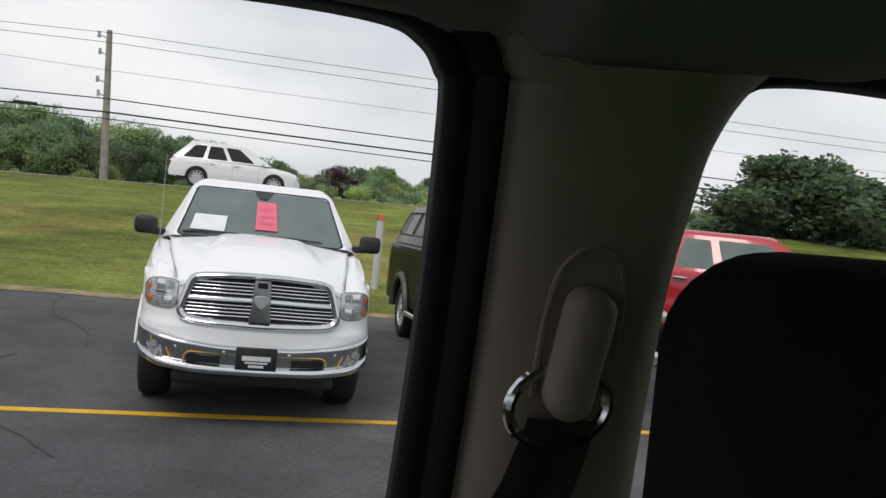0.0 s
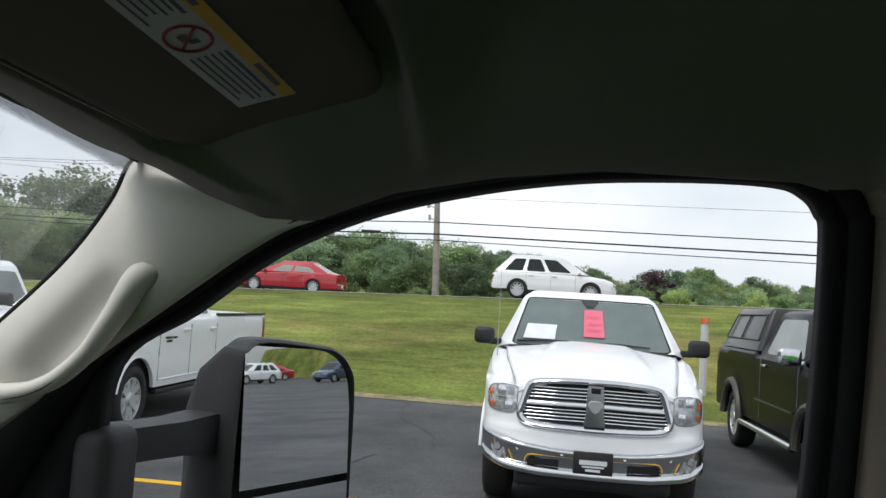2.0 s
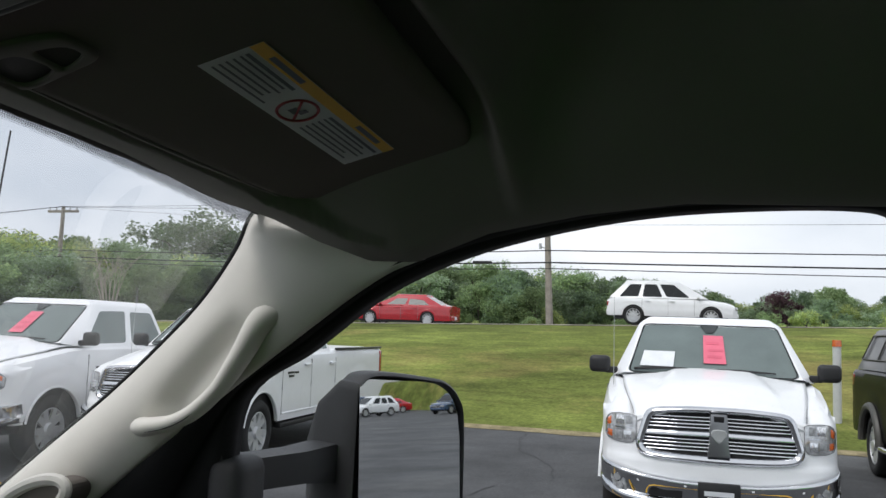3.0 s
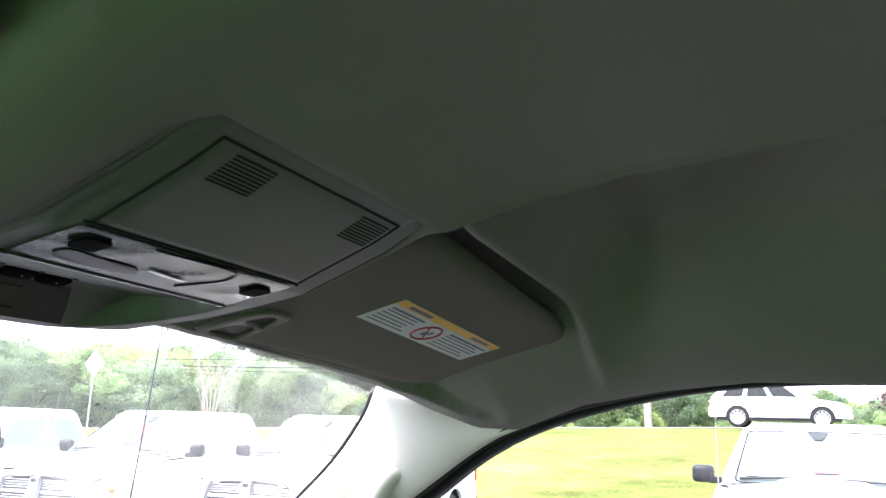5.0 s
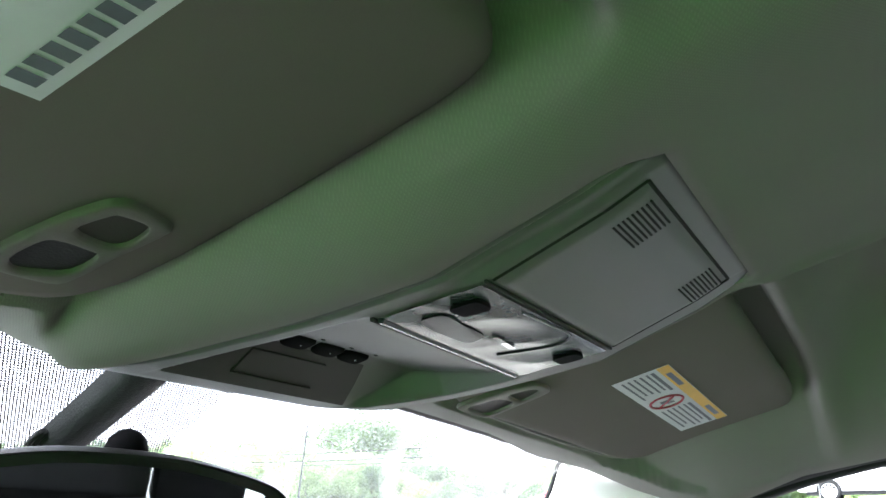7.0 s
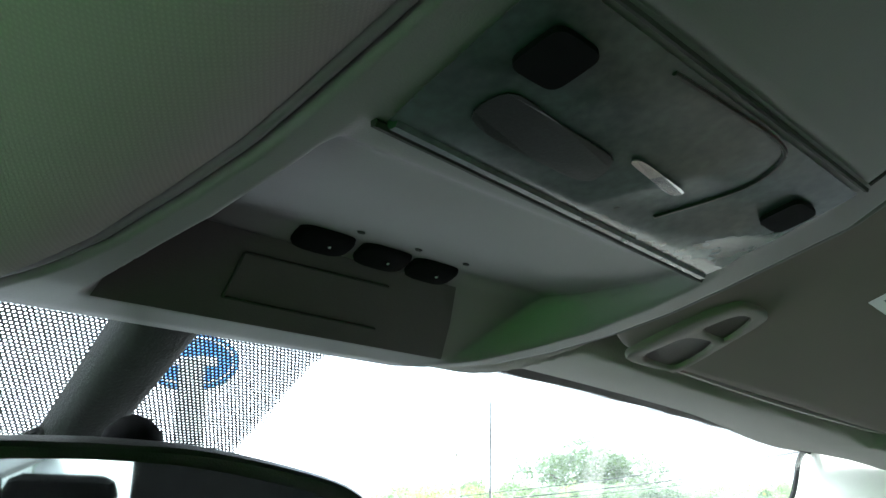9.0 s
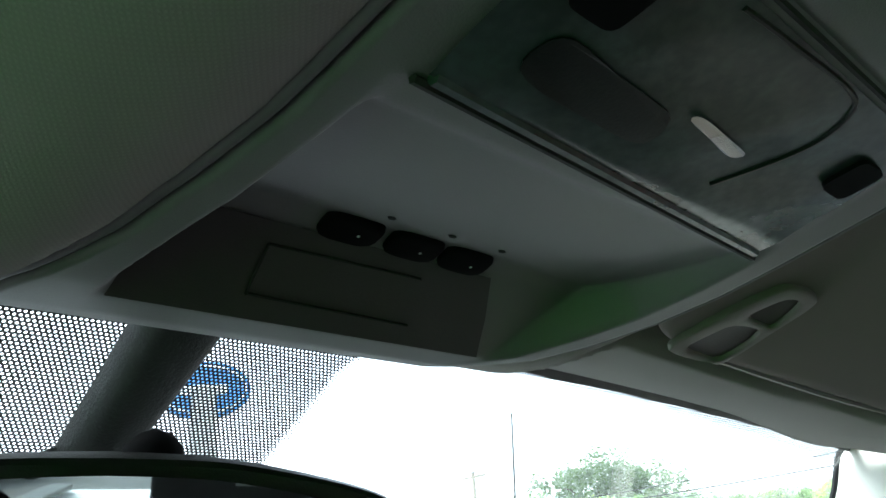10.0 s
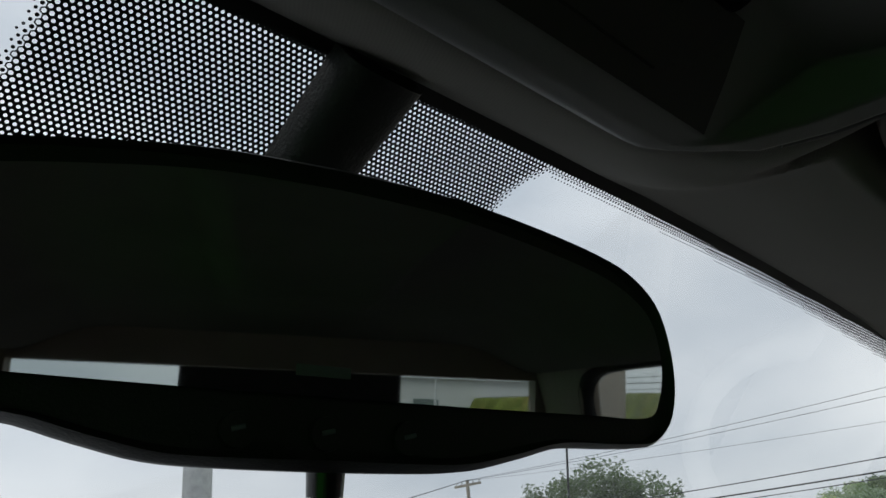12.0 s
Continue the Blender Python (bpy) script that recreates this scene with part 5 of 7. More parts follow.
def headlamp(s, parent):
    zt = [(0.628, 1.088), (0.66, 1.100), (0.76, 1.103), (0.83, 1.092), (0.868, 1.066), (0.884, 1.03)]
    zb = [(0.628, 0.915), (0.645, 0.888), (0.70, 0.876), (0.80, 0.878), (0.86, 0.895), (0.884, 0.93)]

    def at(x, f, out):
        lo, hi = lerp(zb, x), lerp(zt, x)
        z = lo + (hi - lo) * f
        return (s * x, nose_y(x, z) + out, z)

    def skin(name, x0, x1, f0, f1, out, mat, par, n=8, label=""):
        bm = bmesh.new()
        fs = (f0, f0, f0 + 0.25 * (f1 - f0), f0 + 0.75 * (f1 - f0), f1, f1)
        os_ = (-0.02, out * 0.6, out, out, out * 0.6, -0.02)
        g = [[bm.verts.new(at(x0 + (x1 - x0) * k / n, f, o)) for k in range(n + 1)] for f, o in zip(fs, os_)]
        for a, b in zip(g, g[1:]):
            for k in range(n):
                bm.faces.new((a[k], a[k + 1], b[k + 1], b[k]))
        for k in (0, n):
            bm.faces.new([r[k] for r in g])
        bmesh.ops.recalc_face_normals(bm, faces=bm.faces)
        return part(name, bm, mat, par, label, smooth=True, angle=45)
    lamp = skin("headlamp", 0.628, 0.884, 0, 1, 0.014, M["lamp_clear"], parent, 12, "clear headlamp with amber corner")
    skin("lamp_bar", 0.655, 0.80, 0.49, 0.55, 0.018, M["chrome"], lamp, 5)
    skin("reflector", 0.662, 0.712, 0.58, 0.93, 0.017, M["lamp_bowl"], lamp, 3)
    skin("reflector", 0.725, 0.790, 0.58, 0.93, 0.017, M["lamp_glint"], lamp, 3)
    skin("reflector", 0.665, 0.725, 0.10, 0.45, 0.017, M["lamp_glint"], lamp, 3)
    skin("reflector", 0.740, 0.800, 0.10, 0.45, 0.017, M["lamp_bowl"], lamp, 3)
    skin("corner_lamp", 0.822, 0.862, 0.10, 0.40, 0.017, M["lamp_amber"], lamp, 3)
    skin("corner_lamp", 0.835, 0.872, 0.55, 0.90, 0.017, M["lamp_amber"], lamp, 3)
    bm = bmesh.new()
    ring = [at(0.628 + 0.256 * k / 10, 0, 0.006) for k in range(11)] + [at(0.884 - 0.256 * k / 10, 1, 0.006) for k in range(11)]
    tube(bm, ring + [ring[0]], 0.004, 5)
    part("lamp_seal", bm, M["shut_line"], lamp)


def chrome_bumper(t):
    chrome, dark = M["chrome"], M["black_plastic"]
    plan = [(-0.930, -0.52), (-0.925, -0.36), (-0.900, -0.20), (-0.845, -0.07), (-0.72, 0.045), (-0.45, 0.105), (0, 0.125), (0.45, 0.105), (0.72, 0.045), (0.845, -0.07), (0.900, -0.20), (0.925, -0.36), (0.930, -0.52)]
    line = smooth_path([(a, b, 0) for a, b in plan], 5)

    def top(x):
        return lerp([(0, 0.630), (0.30, 0.636), (0.60, 0.668), (0.80, 0.708), (0.93, 0.735)], abs(x))

    def low(x):
        return lerp([(0, 0.415), (0.45, 0.418), (0.70, 0.445), (0.85, 0.485), (0.93, 0.53)], abs(x))

    def y_at(x):
        return lerp([(a, b) for a, b in plan[6:]], abs(x))
    bm = bmesh.new()
    prof = [(0.0, -0.07), (-0.01, -0.02), (0.02, 0.006), (0.08, 0.014), (0.16, 0.010), (0.40, -0.004), (0.62, -0.022), (0.67, -0.020), (0.71, 0.016), (0.78, 0.030), (0.90, 0.034), (0.97, 0.024), (1.0, -0.01), (1.0, -0.12)]
    rows = [[bm.verts.new((q.x, q.y + dy, top(q.x) + (low(q.x) - top(q.x)) * f)) for q in line] for f, dy in prof]
    for a, b in zip(rows, rows[1:]):
        for k in range(len(line) - 1):
            bm.faces.new((a[k], a[k + 1], b[k + 1], b[k]))
    bmesh.ops.recalc_face_normals(bm, faces=bm.faces)
    bumper = part("bumper", bm, chrome, t, "polished chrome front bumper", smooth=True, angle=60)
    for s in (1, -1):
        bm = bmesh.new()
        slab(bm, [(s * x, y_at(x) - 0.03, z) for x, z in ((0.270, 0.497), (0.500, 0.500), (0.522, 0.512), (0.518, 0.545), (0.495, 0.568), (0.285, 0.566), (0.266, 0.555))], (0, 1, 0), 0.034)
        part("air_slot", bm, M["black_rubber"], bumper)
        bm = bmesh.new()
        tube(bm, [(s * x, y_at(x) + 0.006, z) for x, z in ((0.155, 0.578), (0.30, 0.580), (0.48, 0.582), (0.515, 0.574), (0.535, 0.548), (0.538, 0.520))], 0.0042, 6)
        part("tape_line", bm, M["label_yellow"], bumper, "thin yellow pinstripe")
        bm = bmesh.new()
        tube(bm, [(s * x, y_at(x) + 0.006, z) for x, z in ((0.655, 0.640), (0.672, 0.628), (0.668, 0.590), (0.640, 0.530), (0.622, 0.508), (0.660, 0.502), (0.690, 0.505))], 0.0042, 6)
        part("tape_line", bm, M["label_yellow"], bumper, "thin yellow pinstripe")
        bm = bmesh.new()
        slab(bm, [(s * x, y_at(x) - 0.012, z) for x, z in ((0.680, 0.515), (0.790, 0.545), (0.815, 0.60), (0.805, 0.655), (0.745, 0.648), (0.700, 0.60))], (s * 0.4, 1, 0), 0.016)
        part("lamp_bezel", bm, M["lamp_bowl"], bumper)
        for z, x in ((0.550, 0.735), (0.612, 0.757)):
            bm = bmesh.new()
            rod(bm, (s * x, y_at(x) - 0.03, z), (s * (x + 0.012), y_at(x) + 0.016, z), 0.033, 0.029, 16)
            part("fog_lamp", bm, M["lamp_clear"], bumper, smooth=True, angle=40)
        bm = bmesh.new()
        rod(bm, (s * 0.245, y_at(0.245) - 0.01, 0.600), (s * 0.245, y_at(0.245) + 0.016, 0.600), 0.013, 0.011, 10)
        part("sensor", bm, M["white_paint"], bumper)
        bm = bmesh.new()
        rod(bm, (s * 0.60, y_at(0.60) - 0.01, 0.615), (s * 0.60, y_at(0.60) + 0.016, 0.615), 0.013, 0.011, 10)
        part("sensor", bm, M["white_paint"], bumper)
    # dark box below the bumper stands in for the shadow there
    bm = bmesh.new()
    box(bm, -0.62, 0.62, -0.30, 0.03, 0.31, 0.43, 0.04, 3)
    part("air_dam", bm, dark, t, smooth=True)
    plate = boxed("plate", -0.155, 0.155, 0.110, 0.156, 0.470, 0.640, dark, t, 0.010, "black dealer plate with pale lettering bars")
    for z, w, h in ((0.560, 0.215, 0.036), (0.527, 0.17, 0.013), (0.500, 0.115, 0.020)):
        boxed("plate_bar", -w / 2, w / 2, 0.154, 0.1575, z - h / 2, z + h / 2, M["label_white"], plate)


def ram_truck(label, m, group=""):
    t = thing("pickup_truck", label, "pickup truck", None, group)
    p = dict(WHITE_TRUCK, handle=M["white_paint"])
    white, chrome, dark = M["white_paint"], M["chrome"], M["black_plastic"]
    body_shell("body", p, white, t)
    sheet("bonnet", 44, 26, hood_fn, white, t, 0.012)
    sheet("fascia", 56, 30, fascia_fn, white, t)
    B, T = cab(p, white, t)
    wheels(p, t, "pickup")
    door_seams(p, t, (-1.55, -2.52, -3.47), 0.58, 1.26, (-2.35, -3.30))
    wing_mirrors(t, -1.47, 1.456, 0.93, 0.215, dark, w=0.205, h=0.165)
    for s in (1, -1):
        bm = bmesh.new()
        tube(bm, [(s * (hood_half(y) + 0.002), y, hood_z(s * hood_half(y), y) - 0.003) for y in [-0.08 - 1.08 * k / 12 for k in range(13)]], 0.0022, 5)
        part("bonnet_seam", bm, M["shut_line"], t)
        headlamp(s, t)
    bm = bmesh.new()
    tube(bm, [(0.60 * f, nose_y(0.60 * f, 1.16) - 0.012, hood_z(0.60 * f, nose_y(0.60 * f, 1.15)) - 0.006) for f in [k / 10 - 1 for k in range(21)]], 0.004, 5)
    part("bonnet_seam", bm, M["shut_line"], t)
    grille(t)
    chrome_bumper(t)
    # glass: seal, wipers, papers
    b0, b1, t0, t1 = B[0], B[1], T[0], T[1]

    def ws(u, v):
        return b0.lerp(b1, u).lerp(t0.lerp(t1, u), v)
    n = Vector((0, 0.56, 0.83)) * 0.012
    bm = bmesh.new()
    edge = [ws(u, v) + n * 0.4 for u, v in ((0.05, 0.005), (0.5, -0.005), (0.95, 0.005), (0.972, 0.03), (0.982, 0.09), (0.985, 0.5), (0.985, 0.90), (0.975, 0.945), (0.95, 0.96), (0.5, 0.968), (0.05, 0.96), (0.025, 0.945), (0.015, 0.90), (0.015, 0.5), (0.018, 0.09), (0.028, 0.03))]
    tube(bm, edge + [edge[0]], 0.006, 6)
    part("windshield_seal", bm, M["black_rubber"], t)
    for (ua, va), (ub, vb) in (((0.955, 0.050), (0.64, 0.085)), ((0.54, 0.070), (0.14, 0.060))):
        bm = bmesh.new()
        tube(bm, [ws(ua, va) + n * 1.5, ws((ua + ub) / 2, (va + vb) / 2) + n * 2.2, ws(ub, vb) + n * 1.5], [0.012, 0.015, 0.007], 6)
        part("wiper", bm, dark, t)
    for u0, u1, v0, v1, mat, nm, lab in ((0.075, 0.275, 0.115, 0.40, M["paper"], "price_sheet", "white printed price sheet"), (0.455, 0.590, 0.20, 0.74, M["pink_paper"], "price_tag", "pink hanging price tag")):
        a = [ws(1 - u0, v0) + n, ws(1 - u1, v0) + n, ws(1 - u1, v1) + n, ws(1 - u0, v1) + n]
        bm = bmesh.new()
        slab(bm, a, n.normalized(), 0.002)
        tag = part(nm, bm, mat, t, lab)
    for k in range(3):
        v, h, c = 0.30 + 0.13 * k, (0.05, 0.035, 0.05)[k], (0.0, 0.01, -0.008)[k]
        a = [ws(1 - 0.478 - c, v) + n * 1.3, ws(1 - 0.568 - c, v) + n * 1.3, ws(1 - 0.568 - c, v + h) + n * 1.3, ws(1 - 0.478 - c, v + h) + n * 1.3]
        bm = bmesh.new()
        slab(bm, a, n.normalized(), 0.001)
        part("tag_print", bm, M["pink_ink"], tag)
    bm = bmesh.new()
    slab(bm, [ws(0.475, 0.80) + n * 0.6, ws(0.525, 0.80) + n * 0.6, ws(0.57, 0.955) + n * 0.6, ws(0.43, 0.955) + n * 0.6], n.normalized(), 0.003)
    part("mirror_mount", bm, M["smoked_band"], t, "grey shaded sensor patch")
    # side badge bars, antenna, bed
    for s in (1, -1):
        for z, l in ((1.10, 0.20), (1.055, 0.16)):
            boxed("side_badge", s * 0.955, s * 0.979, -1.90, -1.90 + l, z - 0.014, z + 0.014, dark, t)
        for k in range(3):
            boxed("side_badge", s * 0.955, s * 0.979, -1.96 - 0.045 * k, -1.93 - 0.045 * k, 1.085, 1.11, dark, t)
        bm = bmesh.new()
        box(bm, s * 0.92, s * 0.985, -5.76, -3.52, 1.375, 1.405, 0.012)
        part("bed_rail", bm, dark, t, smooth=True)
        boxed("tail_lamp", s * 0.89, s * 0.982, -5.80, -5.68, 0.95, 1.33, M["lamp_red"], t, 0.02)
        bm = bmesh.new()
        box(bm, s * 0.85, s * 0.95, -4.0, -1.6, 0.40, 0.47, 0.02)
        part("side_step", bm, dark, t, smooth=True)
        bm = bmesh.new()
        box(bm, s * 0.93, s * 0.981, -4.05, -1.58, 0.575, 0.60, 0.01)
        part("side_moulding", bm, white, t, smooth=True)
        for wy, wz in p["wheels"]:
            w = lerp(p["half"], -wy)
            bm = bmesh.new()
            tube(bm, [(s * (w - 0.004), wy + 0.475 * math.cos(a), 0.42 + 0.475 * math.sin(a)) for a in [math.pi * (0.06 + 0.88 * k / 18) for k in range(19)]], 0.013, 6, 1.0, (1, 0, 0))
            part("arch_lip", bm, white, t, smooth=True)
    bm = bmesh.new()
    rod(bm, (0.875, -1.00, 1.22), (0.885, -1.06, 2.10), 0.0035, 0.002, 6)
    part("antenna", bm, M["galvanised"], t)
    boxed("rear_bumper", -0.96, 0.96, -5.95, -5.76, 0.55, 0.74, chrome, t, 0.03)
    t.matrix_world = m
    return t


def simple_car(name, label, cat, p, paint, m, group="", wing=None, trim=None):
    """A parked or passing car: lofted body, greenhouse, wheels, lamps, bumpers."""
    t = thing(name, label, cat, None, group)
    p = dict(p, handle=p.get("handle", paint))
    body_shell("body", p, paint, t)
    cab(p, paint, t)
    wheels(p, t, p["kind"])
    L, h0 = p["length"], lerp(p["half"], 0.0)
    door_seams(p, t, p["seams"], p["sill"] + 0.06, p["belt"][3] - 0.04, p["handles"])
    wing_mirrors(t, p["belt"][0] - 0.35, p["belt"][3] + 0.06, p["belt"][2], p.get("reach", 0.16), wing or paint, w=p.get("mirror_w", 0.16), h=p.get("mirror_h", 0.13))
    zl = lerp(p["edge"], 0.1)
    for s in (1, -1):
        boxed("headlamp", s * (h0 - 0.32), s * (h0 + 0.05), -0.16, 0.015, zl - 0.14, zl - 0.02, M["lamp_clear"], t, 0.03)
        boxed("tail_lamp", s * (lerp(p["half"], L) - 0.20), s * (lerp(p["half"], L) + 0.004), -L - 0.012, -L + 0.16, lerp(p["edge"], L) - 0.24, lerp(p["edge"], L) - 0.06, M["lamp_red"], t, 0.02)
    bm = bmesh.new()
    for k in range(4):
        z = zl - 0.24 + k * 0.055
        box(bm, -0.42, 0.42, -0.02, 0.022, z, z + 0.022, 0.006, 1)
    part("grille", bm, M["chrome"], t)
    boxed("grille_back", -0.45, 0.45, -0.03, 0.010, zl - 0.26, zl - 0.02, M["black_plastic"], t)
    boxed("front_bumper", -h0 * 0.98, h0 * 0.98, -0.12, 0.05, p["sill"] + 0.0, p["sill"] + 0.17, trim or paint, t, 0.04)
    boxed("rear_bumper", -h0 * 0.98, h0 * 0.98, -L - 0.05, -L + 0.12, p["sill"] + 0.02, p["sill"] + 0.24, trim or paint, t, 0.04)
    boxed("plate", -0.17, 0.17, -L - 0.056, -L - 0.048, p["sill"] + 0.08, p["sill"] + 0.22, M["paper"], t)
    t.matrix_world = m
    return t


SEDAN = dict(kind="sedan", length=4.87, sill=0.26, arch=0.36, wheel_r=0.335, track=0.79, tyre_w=0.23, spokes=10, wheels=[(-0.95, 0.335), (-3.80, 0.335)],
             half=[(0, 0.70), (0.15, 0.84), (0.5, 0.91), (4.3, 0.91), (4.87, 0.80)], top=[(0, 0.66), (0.2, 0.76), (1.1, 0.95), (1.5, 0.97), (4.0, 1.03), (4.5, 1.04), (4.87, 0.95)],
             edge=[(0, 0.60), (0.2, 0.70), (1.1, 0.88), (1.6, 0.92), (4.0, 0.99), (4.87, 0.92)], belt=(-1.12, -4.52, 0.84, 0.93), roof=(-2.12, -3.62, 0.57, 1.39), crown=0.075, glass="dark_glass",
             windows=[(0.10, 0.44), (0.47, 0.84)], seams=(-1.45, -2.5, -3.35), handles=(-2.3, -3.2))
SUV = dict(kind="suv", length=4.70, sill=0.36, arch=0.41, wheel_r=0.365, track=0.80, tyre_w=0.24, spokes=10, wheels=[(-0.92, 0.365), (-3.72, 0.365)],
           half=[(0, 0.72), (0.15, 0.86), (0.5, 0.93), (4.4, 0.93), (4.70, 0.86)], top=[(0, 0.72), (0.12, 0.86), (0.4, 0.95), (1.0, 1.03), (1.4, 1.05), (4.5, 1.08), (4.70, 0.98)],
           edge=[(0, 0.66), (0.12, 0.79), (0.4, 0.88), (1.0, 0.97), (1.6, 1.02), (4.5, 1.05), (4.70, 0.94)], belt=(-1.02, -4.64, 0.86, 1.03), roof=(-2.02, -4.05, 0.62, 1.65), crown=0.07, glass="dark_glass",
           windows=[(0.10, 0.38), (0.41, 0.66), (0.69, 0.93)], seams=(-1.5, -2.45, -3.4), handles=(-2.3, -3.2))

AXIS = 92.2
ram_truck("white pickup truck with chrome grille and pink price tag", pose(6.70, -0.04, 0, 0, 0, AXIS), "white pickup trucks in the row")
ram_truck("white pickup truck parked across the empty bay", pose(7.70, 6.05, 0, 0, 0, 95.0), "white pickup trucks in the row")
ram_truck("white pickup truck parked tight beside another", pose(6.60, 8.14, 0, 0, 0, 95.0), "white pickup trucks in the row")
ram_truck("white pickup truck at the far end of the row", pose(6.2, 11.3, 0, 0, 0, 95.0), "white pickup trucks in the row")

# black extended-cab pickup with a bed cover
BLACK = dict(PICKUP, kind="pickup_b", handle=M["chrome"], seams=(-1.5, -2.6, -3.4), handles=(-2.4,), windows=[(0.02, 0.62), (0.66, 0.98)], reach=0.27, mirror_w=0.25, mirror_h=0.19)
bt = simple_car("pickup_truck", "black pickup truck with a ribbed bed cover and grey arches", "pickup truck", dict(BLACK, windows=[(0.03, 0.88)], seams=(-1.55, -3.12), handles=(-2.92,)), M["black_paint"], pose(0, 0, 0), "", M["chrome"], M["chrome"])
bm = bmesh.new()
lowr = [(-0.93, -3.50, 1.40), (0.93, -3.50, 1.40), (0.93, -5.72, 1.40), (-0.93, -5.72, 1.40)]
topr = [(-0.72, -3.62, 1.98), (0.72, -3.62, 1.98), (0.72, -5.42, 1.98), (-0.72, -5.42, 1.98)]
ra, rb = [bm.verts.new(q) for q in lowr], [bm.verts.new(q) for q in topr]
for k in range(4):
    bm.faces.new((ra[k], ra[(k + 1) % 4], rb[(k + 1) % 4], rb[k]))
bm.faces.new(rb)
bm.faces.new(ra[::-1])
bmesh.ops.bevel(bm, geom=[e for e in bm.edges if max(v.co.z for v in e.verts) > 1.9], offset=0.06, segments=4, profile=0.5, affect="EDGES")
part("bed_cover", bm, M["cover_paint"], bt, "black fibreglass bed cover", smooth=True, angle=40)
for s in (1, -1):
    Lw, Tw = (lowr[1], topr[1]) if s > 0 else (lowr[0], topr[0])
    Lb, Tb = (lowr[2], topr[2]) if s > 0 else (lowr[3], topr[3])
    q = [Vector(Lw).lerp(Vector(Lb), 0.06), Vector(Lw).lerp(Vector(Lb), 0.94), Vector(Tw).lerp(Vector(Tb), 0.94), Vector(Tw).lerp(Vector(Tb), 0.06)]
    q = [q[0].lerp(q[3], 0.25), q[1].lerp(q[2], 0.25), q[2].lerp(q[1], 0.18), q[3].lerp(q[0], 0.18)]
    for f0, f1 in ((0.0, 0.50), (0.53, 1.0)):
        w = [q[0].lerp(q[1], f0), q[0].lerp(q[1], f1), q[3].lerp(q[2], f1), q[3].lerp(q[2], f0)]
        quad_patch("cover_window", w if s > 0 else w[::-1], M["dark_glass"], bt, 0.0, 0.010, 0.15)
        loop = [p + (p - sum(w, Vector()) / 4).normalized() * 0.02 + Vector((s * 0.012, 0, 0.004)) for p in w]
        bm = bmesh.new()
        tube(bm, loop + [loop[0]], 0.012, 6)
        part("cover_window_frame", bm, M["grey_trim"], bt)
    for wy, wz in BLACK["wheels"]:
        bm = bmesh.new()
        tube(bm, [(s * 1.0, wy + 0.50 * math.cos(a), 0.42 + 0.50 * math.sin(a)) for a in [math.pi * k / 16 for k in range(17)]], 0.055, 8, 1.0, (1, 0, 0))
        part("arch_flare", bm, M["grey_trim"], bt, "grey wheel-arch flare", smooth=True)
    bm = bmesh.new()
    rod(bm, (s * 1.0, -4.0, 0.42), (s * 1.0, -1.6, 0.42), 0.045, None, 12)
    part("side_step", bm, M["chrome"], bt, "chrome tube side step", smooth=True)
    boxed("door_strip", s * 0.99, s * 1.008, -3.3, -1.7, 0.78, 0.80, M["grey_trim"], bt)
bt.matrix_world = pose(7.9, -3.28, 0, 0, 0, AXIS + 0.5)

simple_car("pickup_truck", "red pickup truck parked farther along the row", "pickup truck", dict(BLACK, handles=(-2.4, -3.2)), M["red_paint"], pose(10.2, -9.1, 0.10, 0, 0, 150), "", M["chrome"], M["red_paint"])
simple_car("sedan_car", "red sedan on the road at the top of the bank", "car", SEDAN, M["red_paint"], pose(36.5, 16.14, ground_z(36.5, 14) + 0.03, 0, 0, 0.0))
simple_car("suv_car", "white sport utility car on the road above the bank", "car", SUV, M["white_paint"], pose(32.6, -0.97, ground_z(32.6, 1) + 0.03, 0, 0, 180.0))
simple_car("suv_car", "dark blue sport utility car across the lot", "car", SUV, M["blue_paint"], pose(22.5, -66.0, 0, 0, 0, 55))
simple_car("suv_car", "white sport utility car across the lot", "car", SUV, M["white_paint"], pose(15.5, -68.0, 0, 0, 0, 65))
simple_car("suv_car", "dark sport utility car at the far side of the lot", "car", SUV, M["blue_paint"], pose(14.4, -71.0, 0, 0, 0, 60))
simple_car("suv_car", "white sport utility car beside a dark one", "car", SUV, M["white_paint"], pose(11.6, -68.0, 0, 0, 0, 70))
simple_car("sedan_car", "white sedan parked in the row behind", "car", SEDAN, M["white_paint"], pose(6.0, -28.0, 0, 0, 0, -90))
simple_car("sedan_car", "red sedan parked near the building", "car", SEDAN, M["red_paint"], pose(19.5, -80.0, 0, 0, 0, 80))
simple_car("pickup_truck", "yellow pickup truck parked behind", "pickup truck", dict(BLACK, handles=(-2.4, -3.2)), M["yellow_paint"], pose(-6.5, -15.0, 0, 0, 0, 10), "", M["black_plastic"], M["chrome"])
